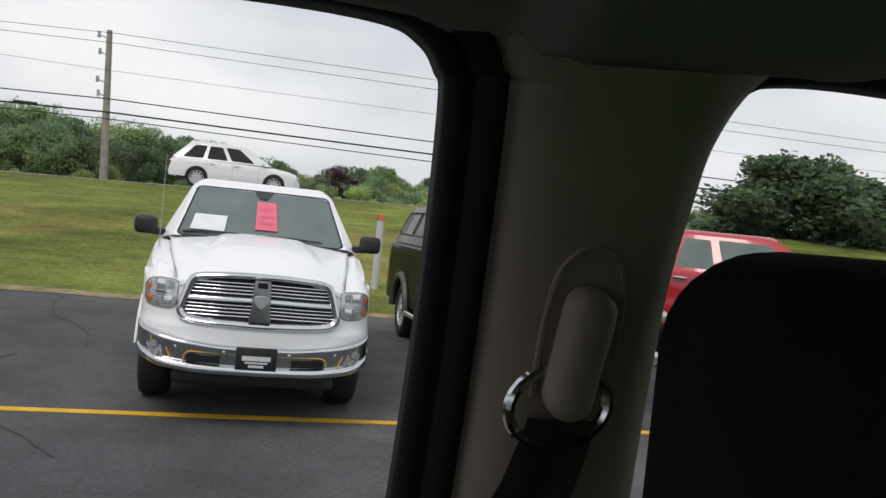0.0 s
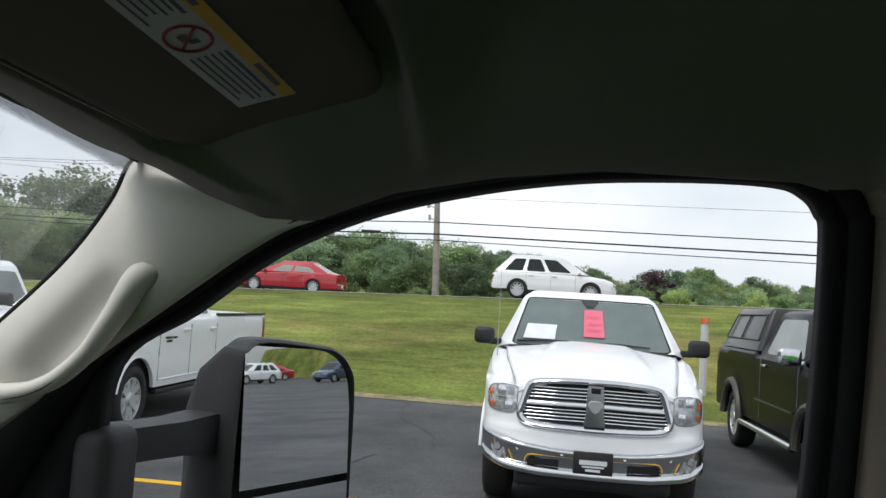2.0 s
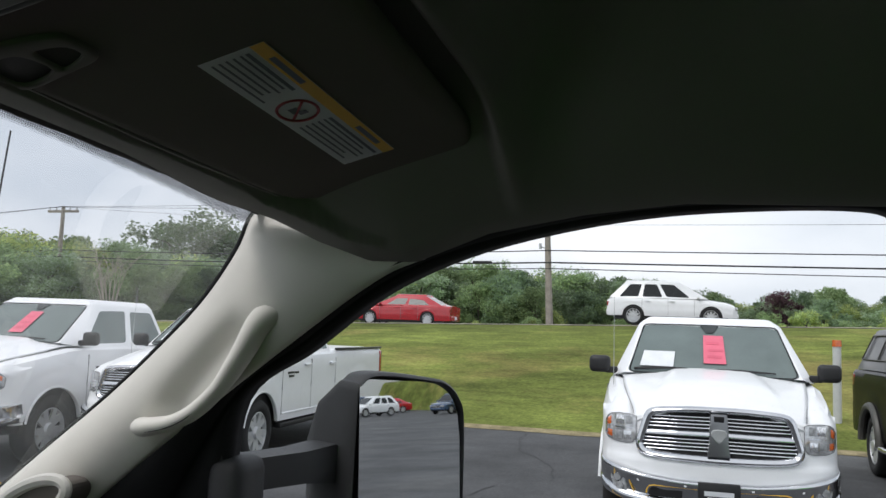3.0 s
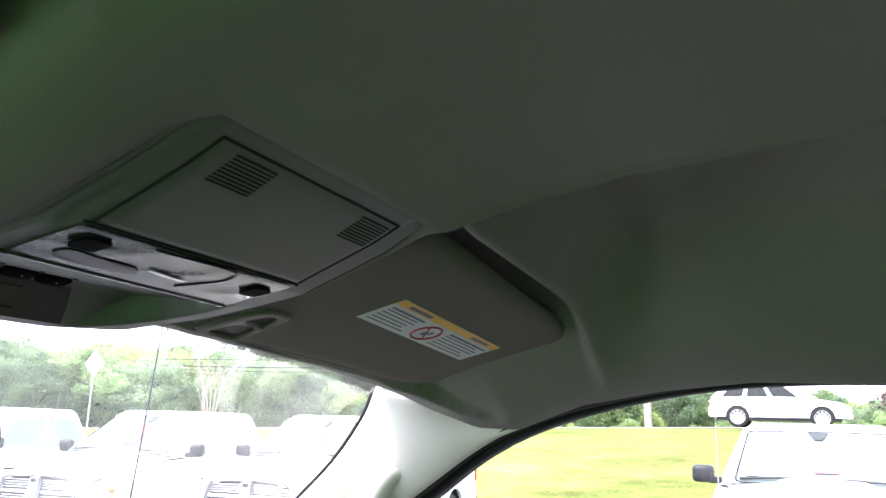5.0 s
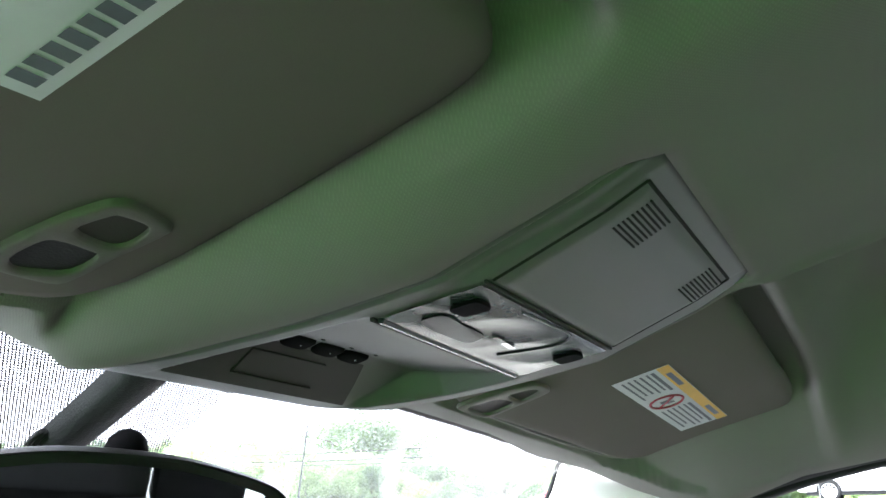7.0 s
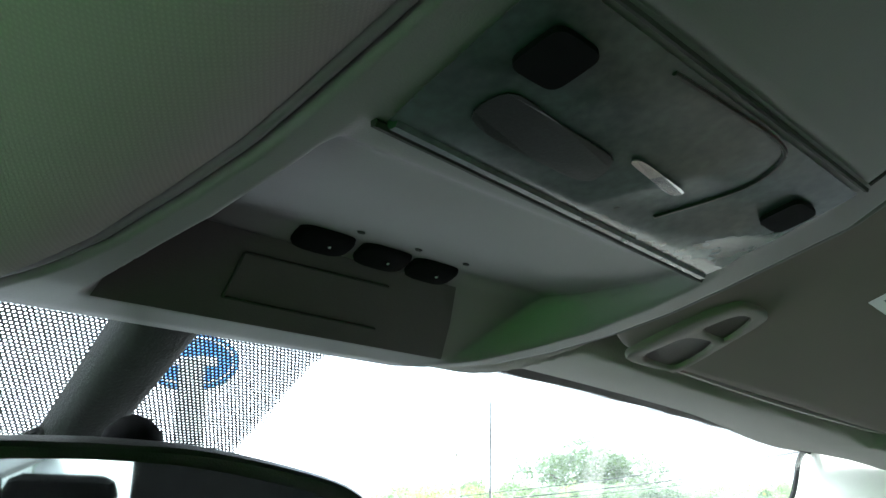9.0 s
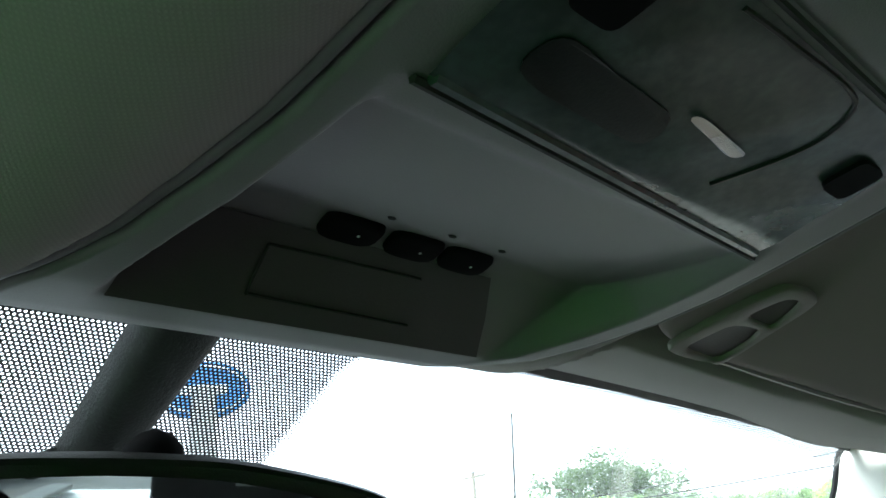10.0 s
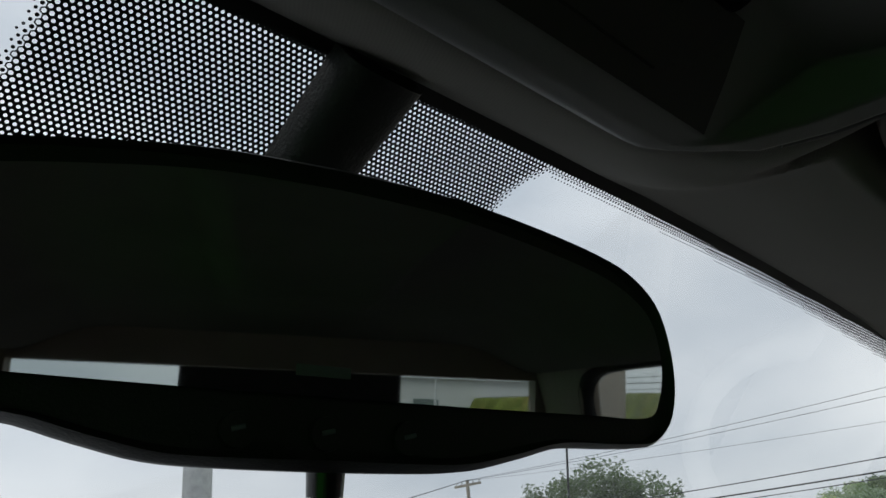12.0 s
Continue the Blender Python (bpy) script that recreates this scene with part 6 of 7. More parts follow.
# ---- roadside poles, signs, wires ----
def utility_pole(x, y, z0, h, label, arms=True, transformer=False):
    t = thing("utility_pole", label, "utility pole", pose(x, y, z0), "utility poles")
    bm = bmesh.new()
    rod(bm, (0, 0, -0.3), (0.0, 0.0, h), 0.15, 0.10, 12)
    part("post", bm, M["pole_wood"], t, smooth=True)
    if arms:
        bm = bmesh.new()
        box(bm, -0.06, 0.06, -1.0, 1.0, h - 0.35, h - 0.22)
        part("crossarm", bm, M["pole_wood"], t)
        for yy in (-0.9, -0.45, 0.45, 0.9):
            bm = bmesh.new()
            rod(bm, (0, yy, h - 0.22), (0, yy, h - 0.05), 0.04, 0.03, 8)
            part("insulator", bm, M["galvanised"], t)
    else:
        for zz, dy in ((h - 0.3, 0.35), (h - 0.9, 0.3), (h - 1.9, 0.35), (h - 2.4, 0.3)):
            bm = bmesh.new()
            rod(bm, (0, 0, zz), (0, dy, zz + 0.12), 0.025, 0.02, 6)
            rod(bm, (0, dy, zz + 0.02), (0, dy, zz + 0.24), 0.06, 0.05, 8)
            part("insulator", bm, M["galvanised"], t)
    return t


def wire(a, b, sag, r, label, n=16):
    bm = bmesh.new()
    a, b = Vector(a), Vector(b)
    tube(bm, [a.lerp(b, k / n) - Vector((0, 0, 4 * sag * (k / n) * (1 - k / n))) for k in range(n + 1)], r, 5)
    return tagged(part("overhead_wire", bm, M["cable"]), label, "power cable", "overhead wires")
WIRE_POLES = [(25.0, -70.0, 2.0), (32.05, 6.05, 2.18), (35.7, 33.6, 2.6), (46, 92, 1.5)]
up = utility_pole(32.05, 6.0, 2.13, 5.42, "weathered wooden utility pole with side insulators", arms=False)
up.matrix_world = pose(32.05, 6.0, 2.13, -2.6, 0, 0)
utility_pole(35.7, 33.6, 2.0, 5.75, "slim wooden utility pole with a crossarm")
for zs, r in (((4.6, 5.08, 5.35, 4.9), 0.022), ((4.2, 4.60, 5.0, 4.5), 0.032), ((3.7, 4.36, 4.8, 4.2), 0.018), ((6.7, 7.45, 7.72, 7.0), 0.010), ((6.3, 7.10, 7.70, 6.8), 0.010), ((5.8, 6.1, 7.70, 6.6), 0.007)):
    for (xa, ya, _), (xb, yb, _), za, zb in zip(WIRE_POLES, WIRE_POLES[1:], zs, zs[1:]):
        wire((xa - 0.12, ya, za), (xb - 0.12, yb, zb), 0.18 if abs(yb - ya) < 40 else 0.25, r, "dark overhead cable between roadside poles")
bm = bmesh.new()
box(bm, -0.06, 0.06, 7.2, 8.0, 4.50, 4.62, 0.03)
ob = tagged(part("cable_splice", bm, M["cable"], smooth=True), "black splice case on the overhead cable", "splice case")
ob.matrix_world = pose(31.95, 1.2, 0.02)

sign = thing("road_sign", "diamond road sign seen from its bare metal back", "road sign", pose(22.8, 25.0, 0.9))
bm = bmesh.new()
slab(bm, [(0, 0, 2.52), (0.02, 0.53, 3.04), (0, 0, 3.56), (-0.02, -0.53, 3.04)], (1, 0, 0), 0.01)
part("sign_plate", bm, M["galvanised"], sign)
boxed("sign_post", -0.03, -0.002, -0.03, 0.03, -0.2, 3.3, M["galvanised"], sign)
mark = thing("marker_post", "white utility marker post with an orange cap", "marker post", pose(16.74, -2.24, ground_z(16.74, -2.24) - 0.10))
bm = bmesh.new()
rod(bm, (0, 0, -0.1), (0, 0, 1.55), 0.075, 0.075, 14)
part("tube", bm, M["building"], mark, smooth=True, angle=40)
bm = bmesh.new()
rod(bm, (0, 0, 1.50), (0, 0, 1.62), 0.085, 0.08, 14)
part("cap", bm, M["lamp_amber"], mark, "orange cap", smooth=True, angle=40)

# far side of the lot, behind the truck
hall = thing("building", "long pale metal building across the lot", "building", pose(24, -112, 0, 0, 0, 8))
boxed("wall", -34, 26, -14, 0, 0, 6.0, M["building"], hall)
bm = bmesh.new()
slab(bm, [(-34.5, 0.5, 6.0), (-34.5, -14.5, 6.0), (-34.5, -7, 8.2)], (1, 0, 0), 61)
part("roof", bm, M["galvanised"], hall)
for k in range(6):
    boxed("window", -30 + k * 9, -26.5 + k * 9, -0.02, 0.05, 1.2, 3.2, M["car_glass"], hall)
strip_lawn = boxed("lawn_strip", -40, 80, -104, -90, -0.1, 0.06, M["grass"])
tagged(strip_lawn, "mown grass strip before the far building", "lawn", kind="structure")
lp = thing("lamp_post", "white lamp post on the far side of the lot", "lamp post", pose(15.5, -72, 0))
bm = bmesh.new()
rod(bm, (0, 0, 0), (0, 0, 8.5), 0.12, 0.08, 10)
part("post", bm, M["building"], lp)
boxed("lamp_head", -0.2, 1.0, -0.2, 0.2, 8.4, 8.6, M["building"], lp)

SIGN = (12.0, 22.0, 7.8, -29)  # x, y, height of the middle, heading
board = thing("pole_sign", "blue oval sign on a thick grey post", "sign", pose(SIGN[0], SIGN[1], 0, 0, 0, SIGN[3]))
bm = bmesh.new()
slab(bm, [(1.35 * math.cos(a), 0.12, SIGN[2] + 0.85 * math.sin(a)) for a in [2 * math.pi * k / 36 for k in range(36)]], (0, -1, 0), 0.24)
part("sign_face", bm, M["sign_blue"], board)
bm = bmesh.new()
tube(bm, [(1.2 * math.cos(a), -0.135, SIGN[2] + 0.70 * math.sin(a)) for a in [2 * math.pi * k / 36 for k in range(37)]], 0.035, 6)
part("sign_border", bm, M["paper"], board)
boxed("name_bar", -0.7, 0.7, -0.15, -0.12, SIGN[2] - 0.14, SIGN[2] + 0.14, M["paper"], board)
bm = bmesh.new()
rod(bm, (0, 0, 0), (0, 0, SIGN[2]), 0.42, 0.40, 16)
part("post", bm, M["galvanised"], board, smooth=True, angle=40)
# ---- overhead console ----
FLOOR = [(0.195, 1.911), (0.225, 1.8995), (0.246, 1.8885), (0.302, 1.865), (0.36, 1.8575), (0.374, 1.8575), (0.380, 1.8605), (0.436, 1.8655), (0.445, 1.8665), (0.452, 1.8640), (0.478, 1.8470), (0.486, 1.8415), (0.498, 1.8398), (0.506, 1.8405), (0.512, 1.846), (0.516, 1.852)]
console = thing("overhead_console", "grey plastic overhead console with lamp lens and button panel", "overhead console")
C0, C1 = 0.208, 0.516


def console_at(x, y):
    """Height of the console's face: sunk floor, steep inner wall, flat rim, rounded outer lip."""
    mid = (lerp(IN_LEFT, y) + lerp(IN_RIGHT, y)) / 2
    inner, outer = (lerp(IN_RIGHT, y), lerp(OUT_RIGHT, y)) if x > mid else (lerp(IN_LEFT, y), lerp(OUT_LEFT, y))
    a, w = abs(x - mid), abs(outer - mid)
    wall = smooth01(abs(inner - mid) - 0.003, abs(inner - mid) + 0.004, a)
    z = lerp(FLOOR, y) * (1 - wall) + lerp(RIM, y) * wall
    lip = smooth01(w - 0.0065, w, a) ** 1.4 * (1 - smooth01(0.485, 0.512, y))
    return z + 0.024 * max(lip, 1 - smooth01(0.208, 0.217, y))


def console_fn(u, v):
    y = C0 + (C1 - C0) * v
    mid = (lerp(IN_LEFT, y) + lerp(IN_RIGHT, y)) / 2
    s = (u - 0.5) * 2
    s = math.copysign(abs(s) ** 0.8, s)
    x = mid + s * ((lerp(OUT_RIGHT, y) - mid) if s > 0 else (mid - lerp(OUT_LEFT, y)))
    return (x, y, console_at(x, y))


sheet("shell", 150, 170, console_fn, M["console"], console, thick=0.003)
for edge, sx in ((OUT_LEFT, 1), (OUT_RIGHT, -1)):
    bm = bmesh.new()
    tube(bm, [(lerp(edge, y) + sx * 0.0015, y, lerp(RIM, y) + 0.003) for y in [0.222 + (0.285 if sx > 0 else 0.25) * k / 40 for k in range(41)]], 0.0022, 8)
    part("lip_bead", bm, M["console"], console, smooth=True, angle=60)


def console_z(x, y):
    return console_at(x, y)


def console_line(bm, pts, r, lift=0.0005, n=8):
    for (x0, y0), (x1, y1) in zip(pts, pts[1:]):
        tube(bm, [(x0 + (x1 - x0) * k / n, y0 + (y1 - y0) * k / n, console_z(x0 + (x1 - x0) * k / n, y0 + (y1 - y0) * k / n) - lift) for k in range(n + 1)], r, 5)


# bin lid with its groove and two grilles
bm = bmesh.new()
console_line(bm, [(-0.0665, 0.2990), (-0.0665, 0.2265), (0.1030, 0.2265), (0.1030, 0.2990)], 0.0010, 0.0)
part("lid_groove", bm, M["groove"], console)


def lid_fn(u, v):
    x = 0.0183 + (u - 0.5) * 2 * 0.0838
    y = 0.2277 + 0.0713 * v
    e = min(u, 1 - u, v * 0.6, (1 - v) * 0.6)
    return (x, y, console_z(x, y) - 0.0022 * smooth01(0, 0.02, e))


lid = sheet("bin_lid", 40, 24, lid_fn, M["console"], console)
for gx in (-0.037, 0.0795):
    for k in range(9):
        y = 0.2295 + k * 0.0022
        bm = bmesh.new()
        tube(bm, [(gx - 0.0155 + 0.031 * j / 4, y, console_z(gx, y) - 0.0023) for j in range(5)], 0.00065, 5)
        part("grille_slot", bm, M["groove"], lid)


# map lamp panel: clear ribbed lens with two rocker switches
def lens_span(y):
    return lerp([(0.30, -0.0705), (0.372, -0.0630)], y), lerp([(0.30, 0.1015), (0.372, 0.1170)], y)


def lens_fn(u, v):
    y = 0.3030 + (0.0570 + 0.0100 * u) * v
    xa, xb = lens_span(y)
    x = xa + (xb - xa) * u
    bulge = 0.0016 * math.sin(math.pi * v) ** 0.6 * (1 - abs(u - 0.5) ** 4 * 8)
    wav = (0.0007 * abs(math.sin(u * 9.4 + v * 2.2)) + 0.0005 * abs(math.sin(v * 5.5 + u * 7.0))) * math.sin(math.pi * v)
    return (x, y, lerp(FLOOR, y) - 0.0012 - bulge + wav)


lens = sheet("lamp_lens", 80, 40, lens_fn, M["lens"], console)
tagged(lens, "clear ribbed map-lamp lens")


def lens_z(x, y):
    xa, xb = lens_span(y)
    u = (x - xa) / (xb - xa)
    return lens_fn(u, (y - 0.3030) / (0.0570 + 0.0100 * u))[2]


def lens_patch(name, cx, cy, rx, ry, mat, power=0.5, lift=0.0012, thick=0.002, parent=None, skew=0.0):
    bm = bmesh.new()
    out = []
    slope = (lens_z(cx, cy + 0.004) - lens_z(cx, cy - 0.004)) / 0.008
    for k in range(28):
        a = 2 * math.pi * k / 28
        c, s = math.cos(a), math.sin(a)
        dx = math.copysign(abs(c) ** power, c) * rx
        dy = math.copysign(abs(s) ** power, s) * ry
        x, y = cx + dx + skew * dy, cy + dy
        out.append((x, y, lens_z(cx, cy) + (y - cy) * slope - lift))
    slab(bm, out, (0, 0, -1), thick)
    return part(name, bm, mat, parent or console, smooth=False)


for rx, ry in ((-0.049, 0.3195), (0.0900, 0.3235)):
    lens_patch("rocker_switch", rx, ry, 0.0088, 0.0078, M["jet"], 0.4, 0.0006, 0.0016)
def lens_poly(name, pts, mat, lift, parent, label=""):
    bm = bmesh.new()
    slab(bm, [(p.x, p.y, lens_z(p.x, p.y) - lift) for p in smooth_path([(x, y, 0) for x, y in pts], 3, closed=True)], (0, 0, -1), 0.0004)
    return part(name, bm, mat, parent, label)


# flat dark patch on the lens gives the lamp hollow its depth by colour
lens_poly("lamp_hollow", [(-0.0480, 0.3470), (-0.0500, 0.3390), (-0.0450, 0.3336), (-0.0261, 0.3352), (-0.0095, 0.3363), (0.0020, 0.3379), (0.0060, 0.3470), (-0.0006, 0.3503), (-0.0201, 0.3500), (-0.0348, 0.3496)], M["lens_dark"], 0.0004, lens, "flat dark patch for the lamp hollow")
# bright metal patch shaped to the glint on the lens
lens_poly("bulb", [(0.0075, 0.3352), (0.0095, 0.3328), (0.0220, 0.3332), (0.0380, 0.3350), (0.0355, 0.3385), (0.0200, 0.3366)], M["chrome_soft"], 0.0008, lens)
bm = bmesh.new()
ridge = smooth_path([(-0.018, 0.3060, 0), (0.009, 0.3050, 0), (0.041, 0.3045, 0), (0.052, 0.3095, 0), (0.056, 0.3220, 0), (0.053, 0.3360, 0), (0.046, 0.3510, 0)], 5)
tube(bm, [(p.x, p.y, lens_z(p.x, p.y) - 0.0002) for p in ridge], 0.0008, 6)
part("lens_ridge", bm, M["lens_dark"], lens, "dark moulded ridge", smooth=True)
bm = bmesh.new()
tube(bm, [(-0.0625 + 0.179 * k / 12, 0.3605 + 0.010 * k / 12, lerp(FLOOR, 0.366) - 0.001) for k in range(13)], 0.0020, 6)
part("lens_edge", bm, M["lens"], console, "clear bevelled lens edge", smooth=True)
bm = bmesh.new()
tube(bm, [(-0.066 + 0.188 * k / 14, 0.3635 + 0.0105 * k / 14, lerp(FLOOR, 0.3635 + 0.0105 * k / 14) - 0.001) for k in range(15)], 0.0014, 5)
tube(bm, [(-0.071 + 0.175 * k / 14, 0.3005, lerp(FLOOR, 0.3005) - 0.0008) for k in range(15)], 0.0010, 5)
part("lens_groove", bm, M["groove"], console)
# three remote buttons, sloping with the panel
for k, bx in enumerate((-0.0150, 0.0135, 0.0400)):
    bm = bmesh.new()
    loops = []
    for grow, drop in ((1.06, 0.0), (1.0, 0.0026), (0.86, 0.0034)):
        row = []
        for j in range(24):
            a = 2 * math.pi * j / 24
            cs, sn = math.cos(a), math.sin(a)
            x = bx + 0.0122 * grow * math.copysign(abs(cs) ** 0.5, cs)
            y = 0.4485 + 0.0060 * grow * math.copysign(abs(sn) ** 0.6, sn)
            row.append(bm.verts.new((x, y, 1.8662 - drop - (y - 0.4485) * 0.28)))
        loops.append(row)
    for p_, q_ in zip(loops, loops[1:]):
        for j in range(24):
            bm.faces.new((p_[j], p_[(j + 1) % 24], q_[(j + 1) % 24], q_[j]))
    bm.faces.new(loops[-1])
    b = part("remote_button", bm, M["jet"], console, smooth=True, angle=45)
    bm = bmesh.new()
    bmesh.ops.create_icosphere(bm, subdivisions=1, radius=0.0007, matrix=Matrix.Translation((bx + 0.003, 0.4490, 1.8628)))
    part("pin_light", bm, M["paper"], b)
    bm = bmesh.new()
    bmesh.ops.create_icosphere(bm, subdivisions=1, radius=0.0016, matrix=Matrix.Translation((bx + 0.0070, 0.4360, console_z(bx, 0.4360) - 0.0002)) @ Matrix.Diagonal((1.3, 0.7, 0.4, 1)))
    part("button_mark", bm, M["groove"], console)
# dark sheet that paints the shade on the tray's sloping front wall
def tray_shade_fn(u, v):
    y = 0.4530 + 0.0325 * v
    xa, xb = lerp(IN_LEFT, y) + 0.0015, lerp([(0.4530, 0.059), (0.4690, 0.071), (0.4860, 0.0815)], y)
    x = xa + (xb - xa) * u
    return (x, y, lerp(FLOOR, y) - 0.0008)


sheet("blank_panel", 50, 16, tray_shade_fn, M["tray_shade"], console)
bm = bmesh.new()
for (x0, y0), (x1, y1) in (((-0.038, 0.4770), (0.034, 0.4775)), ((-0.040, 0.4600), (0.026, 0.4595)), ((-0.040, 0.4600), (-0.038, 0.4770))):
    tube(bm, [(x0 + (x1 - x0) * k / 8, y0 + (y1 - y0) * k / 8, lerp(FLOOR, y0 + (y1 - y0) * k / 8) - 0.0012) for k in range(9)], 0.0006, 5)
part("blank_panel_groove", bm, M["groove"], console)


# ---- sun visors ----
VISOR = [(0.154, 0.40), (0.158, 0.30), (0.164, 0.258), (0.178, 0.245), (0.22, 0.242), (0.42, 0.242), (0.50, 0.242), (0.548, 0.249), (0.586, 0.274), (0.606, 0.312), (0.615, 0.360), (0.603, 0.391), (0.572, 0.415), (0.532, 0.437), (0.40, 0.446), (0.285, 0.450), (0.195, 0.451), (0.164, 0.440)]


def sun_visor(side, label):
    t = thing("sun_visor", label, "sun visor", None, "sun visors")
    ring = smooth_path([(side * x, y, 0) for x, y in VISOR], 4, closed=True)
    c = sum(ring, Vector()) / len(ring)
    bm = bmesh.new()
    loops = []
    for inset, dz in ((0.008, 0.020), (0.0, 0.012), (0.0, 0.006), (0.002, 0.0025), (0.006, 0.0006), (0.014, 0.0)):
        row = []
        for p in ring:
            q = p + (c - p).normalized() * inset
            row.append(bm.verts.new((q.x, q.y, visor_z(q.x, q.y) + dz)))
        loops.append(row)
    n = len(ring)
    for a, b in zip(loops, loops[1:]):
        for k in range(n):
            bm.faces.new((a[k], a[(k + 1) % n], b[(k + 1) % n], b[k]))
    bm.faces.new(loops[-1])
    bm.faces.new(loops[0][::-1])
    part("panel", bm, M["visor"], t, smooth=True, angle=50)

    # catch at the inner front corner: a moulded frame with two openings
    def on_visor(x, y, drop):
        return Vector((side * x, y, visor_z(x, y) - drop))
    if side > 0:
        rim = [(0.183, 0.4503), (0.181, 0.438), (0.1848, 0.4128), (0.1925, 0.3940), (0.2017, 0.3890), (0.2185, 0.3880), (0.2265, 0.3925), (0.2287, 0.414), (0.2300, 0.4455), (0.2177, 0.4486), (0.2066, 0.4506)]
        rear = [(0.2000, 0.4140), (0.1990, 0.4076), (0.2050, 0.3960), (0.2173, 0.3955), (0.2240, 0.4120), (0.2190, 0.4150)]
        fore = [(0.1915, 0.4450), (0.1930, 0.4329), (0.1987, 0.4215), (0.2210, 0.4198), (0.2245, 0.4437), (0.2086, 0.4468)]
    else:
        rim = [(0.2236, 0.4210), (0.2205, 0.3921), (0.2144, 0.3742), (0.2101, 0.3699), (0.2032, 0.3690), (0.1833, 0.3747), (0.1812, 0.3781), (0.1825, 0.3903), (0.1845, 0.4021), (0.1850, 0.4175), (0.1886, 0.4274), (0.2044, 0.4272), (0.2144, 0.4256)]
        rear = [(0.2109, 0.3905), (0.2079, 0.3779), (0.2040, 0.3752), (0.1905, 0.3772), (0.1872, 0.3860), (0.1880, 0.3930), (0.1943, 0.3955)]
        fore = [(0.2165, 0.4156), (0.2154, 0.4014), (0.2106, 0.3985), (0.1995, 0.3998), (0.1905, 0.4030), (0.1905, 0.4180), (0.2019, 0.4225), (0.2106, 0.4227)]
    bm = bmesh.new()
    edges = []
    for loop in (rim, rear, fore):
        vs = [bm.verts.new(on_visor(p.x, p.y, 0.0)) for p in smooth_path([(x, y, 0) for x, y in loop], 3, closed=True)]
        edges += [bm.edges.new((vs[k], vs[(k + 1) % len(vs)])) for k in range(len(vs))]
    bmesh.ops.triangle_fill(bm, edges=edges, use_beauty=True)
    low = bmesh.ops.extrude_face_region(bm, geom=list(bm.faces))["geom"]
    vs = [g for g in low if isinstance(g, bmesh.types.BMVert)]
    bmesh.ops.translate(bm, verts=vs, vec=(0, 0, -0.0034))
    moved = set(vs)
    bmesh.ops.recalc_face_normals(bm, faces=bm.faces)
    lip = [e for e in bm.edges if all(v in moved for v in e.verts) and len(e.link_faces) == 2 and abs(e.link_faces[0].normal.dot(e.link_faces[1].normal)) < 0.5]
    bmesh.ops.bevel(bm, geom=lip, offset=0.0013, segments=2, profile=0.5, affect="EDGES")
    part("catch", bm, M["catch"], t, "moulded plastic visor catch", smooth=True, angle=50)
    # flat dark slabs paint the shade inside the two openings
    for nm, loop, mat in (("front_hollow", fore, "black_plastic"), ("rear_hollow", rear, "catch_shade")):
        bm = bmesh.new()
        slab(bm, [on_visor(p.x, p.y, 0.0003) for p in smooth_path([(x, y, 0) for x, y in loop], 3, closed=True)], (0, 0, -1), 0.0006)
        part(nm, bm, M[mat], t)
    bm = bmesh.new()
    rod(bm, on_visor(0.545, 0.428, -0.008), on_visor(0.645, 0.452, -0.012), 0.006, 0.006, 10)
    part("hinge_rod", bm, M["catch"], t, smooth=True)
    # piping seam along the front edge
    bm = bmesh.new()
    tube(bm, smooth_path([on_visor(x, y, -0.003) for x, y in ((0.195, 0.4515), (0.285, 0.4505), (0.40, 0.4465), (0.532, 0.4375))], 6), 0.0020, 6)
    part("edge_piping", bm, M["catch"], t, smooth=True)
    return t


def flat_bar(bm, x0, x1, y0, y1, lift):
    vs = [bm.verts.new((x, y, visor_z(x, y) - lift)) for x, y in ((x0, y0), (x0, y1), (x1, y1), (x1, y0))]
    bm.faces.new(vs)


pv = sun_visor(1, "grey-beige fabric sun visor folded up, with warning label")
bm = bmesh.new()
flat_bar(bm, 0.273, 0.502, 0.3065, 0.3545, 0.0004)
lab = part("warning_label", bm, M["label_white"], pv, "white warning label with yellow heading strip")
bm = bmesh.new()
flat_bar(bm, 0.273, 0.502, 0.3067, 0.3170, 0.0007)
part("heading_strip", bm, M["label_yellow"], lab)
bm = bmesh.new()
flat_bar(bm, 0.293, 0.338, 0.3098, 0.3145, 0.0010)
part("heading_print", bm, M["label_ink"], lab)
bm = bmesh.new()
flat_bar(bm, 0.433, 0.478, 0.3098, 0.3145, 0.0010)
part("heading_print", bm, M["label_ink"], lab)
rng = random.Random(3)
for x0, x1 in ((0.279, 0.348), (0.402, 0.496)):
    for k in range(6):
        y = 0.3205 + k * 0.0052
        bm = bmesh.new()
        flat_bar(bm, x0, x1 - rng.uniform(0, 0.02), y, y + (0.0030 if k == 0 else 0.0019), 0.0010)
        part("print_line", bm, M["label_ink"], lab)
bm = bmesh.new()
cx, cy = 0.375, 0.3355
ringp = [(cx + 0.0185 * math.cos(a), cy + 0.0145 * math.sin(a)) for a in [2 * math.pi * k / 32 for k in range(33)]]
tube(bm, [(x, y, visor_z(x, y) - 0.0006) for x, y in ringp], 0.0013, 5)
tube(bm, [(cx - 0.011, cy - 0.009, visor_z(cx - 0.011, cy - 0.009) - 0.0006), (cx + 0.011, cy + 0.009, visor_z(cx + 0.011, cy + 0.009) - 0.0006)], 0.0012, 5)
part("prohibition_ring", bm, M["label_red"], lab, "red prohibition ring")
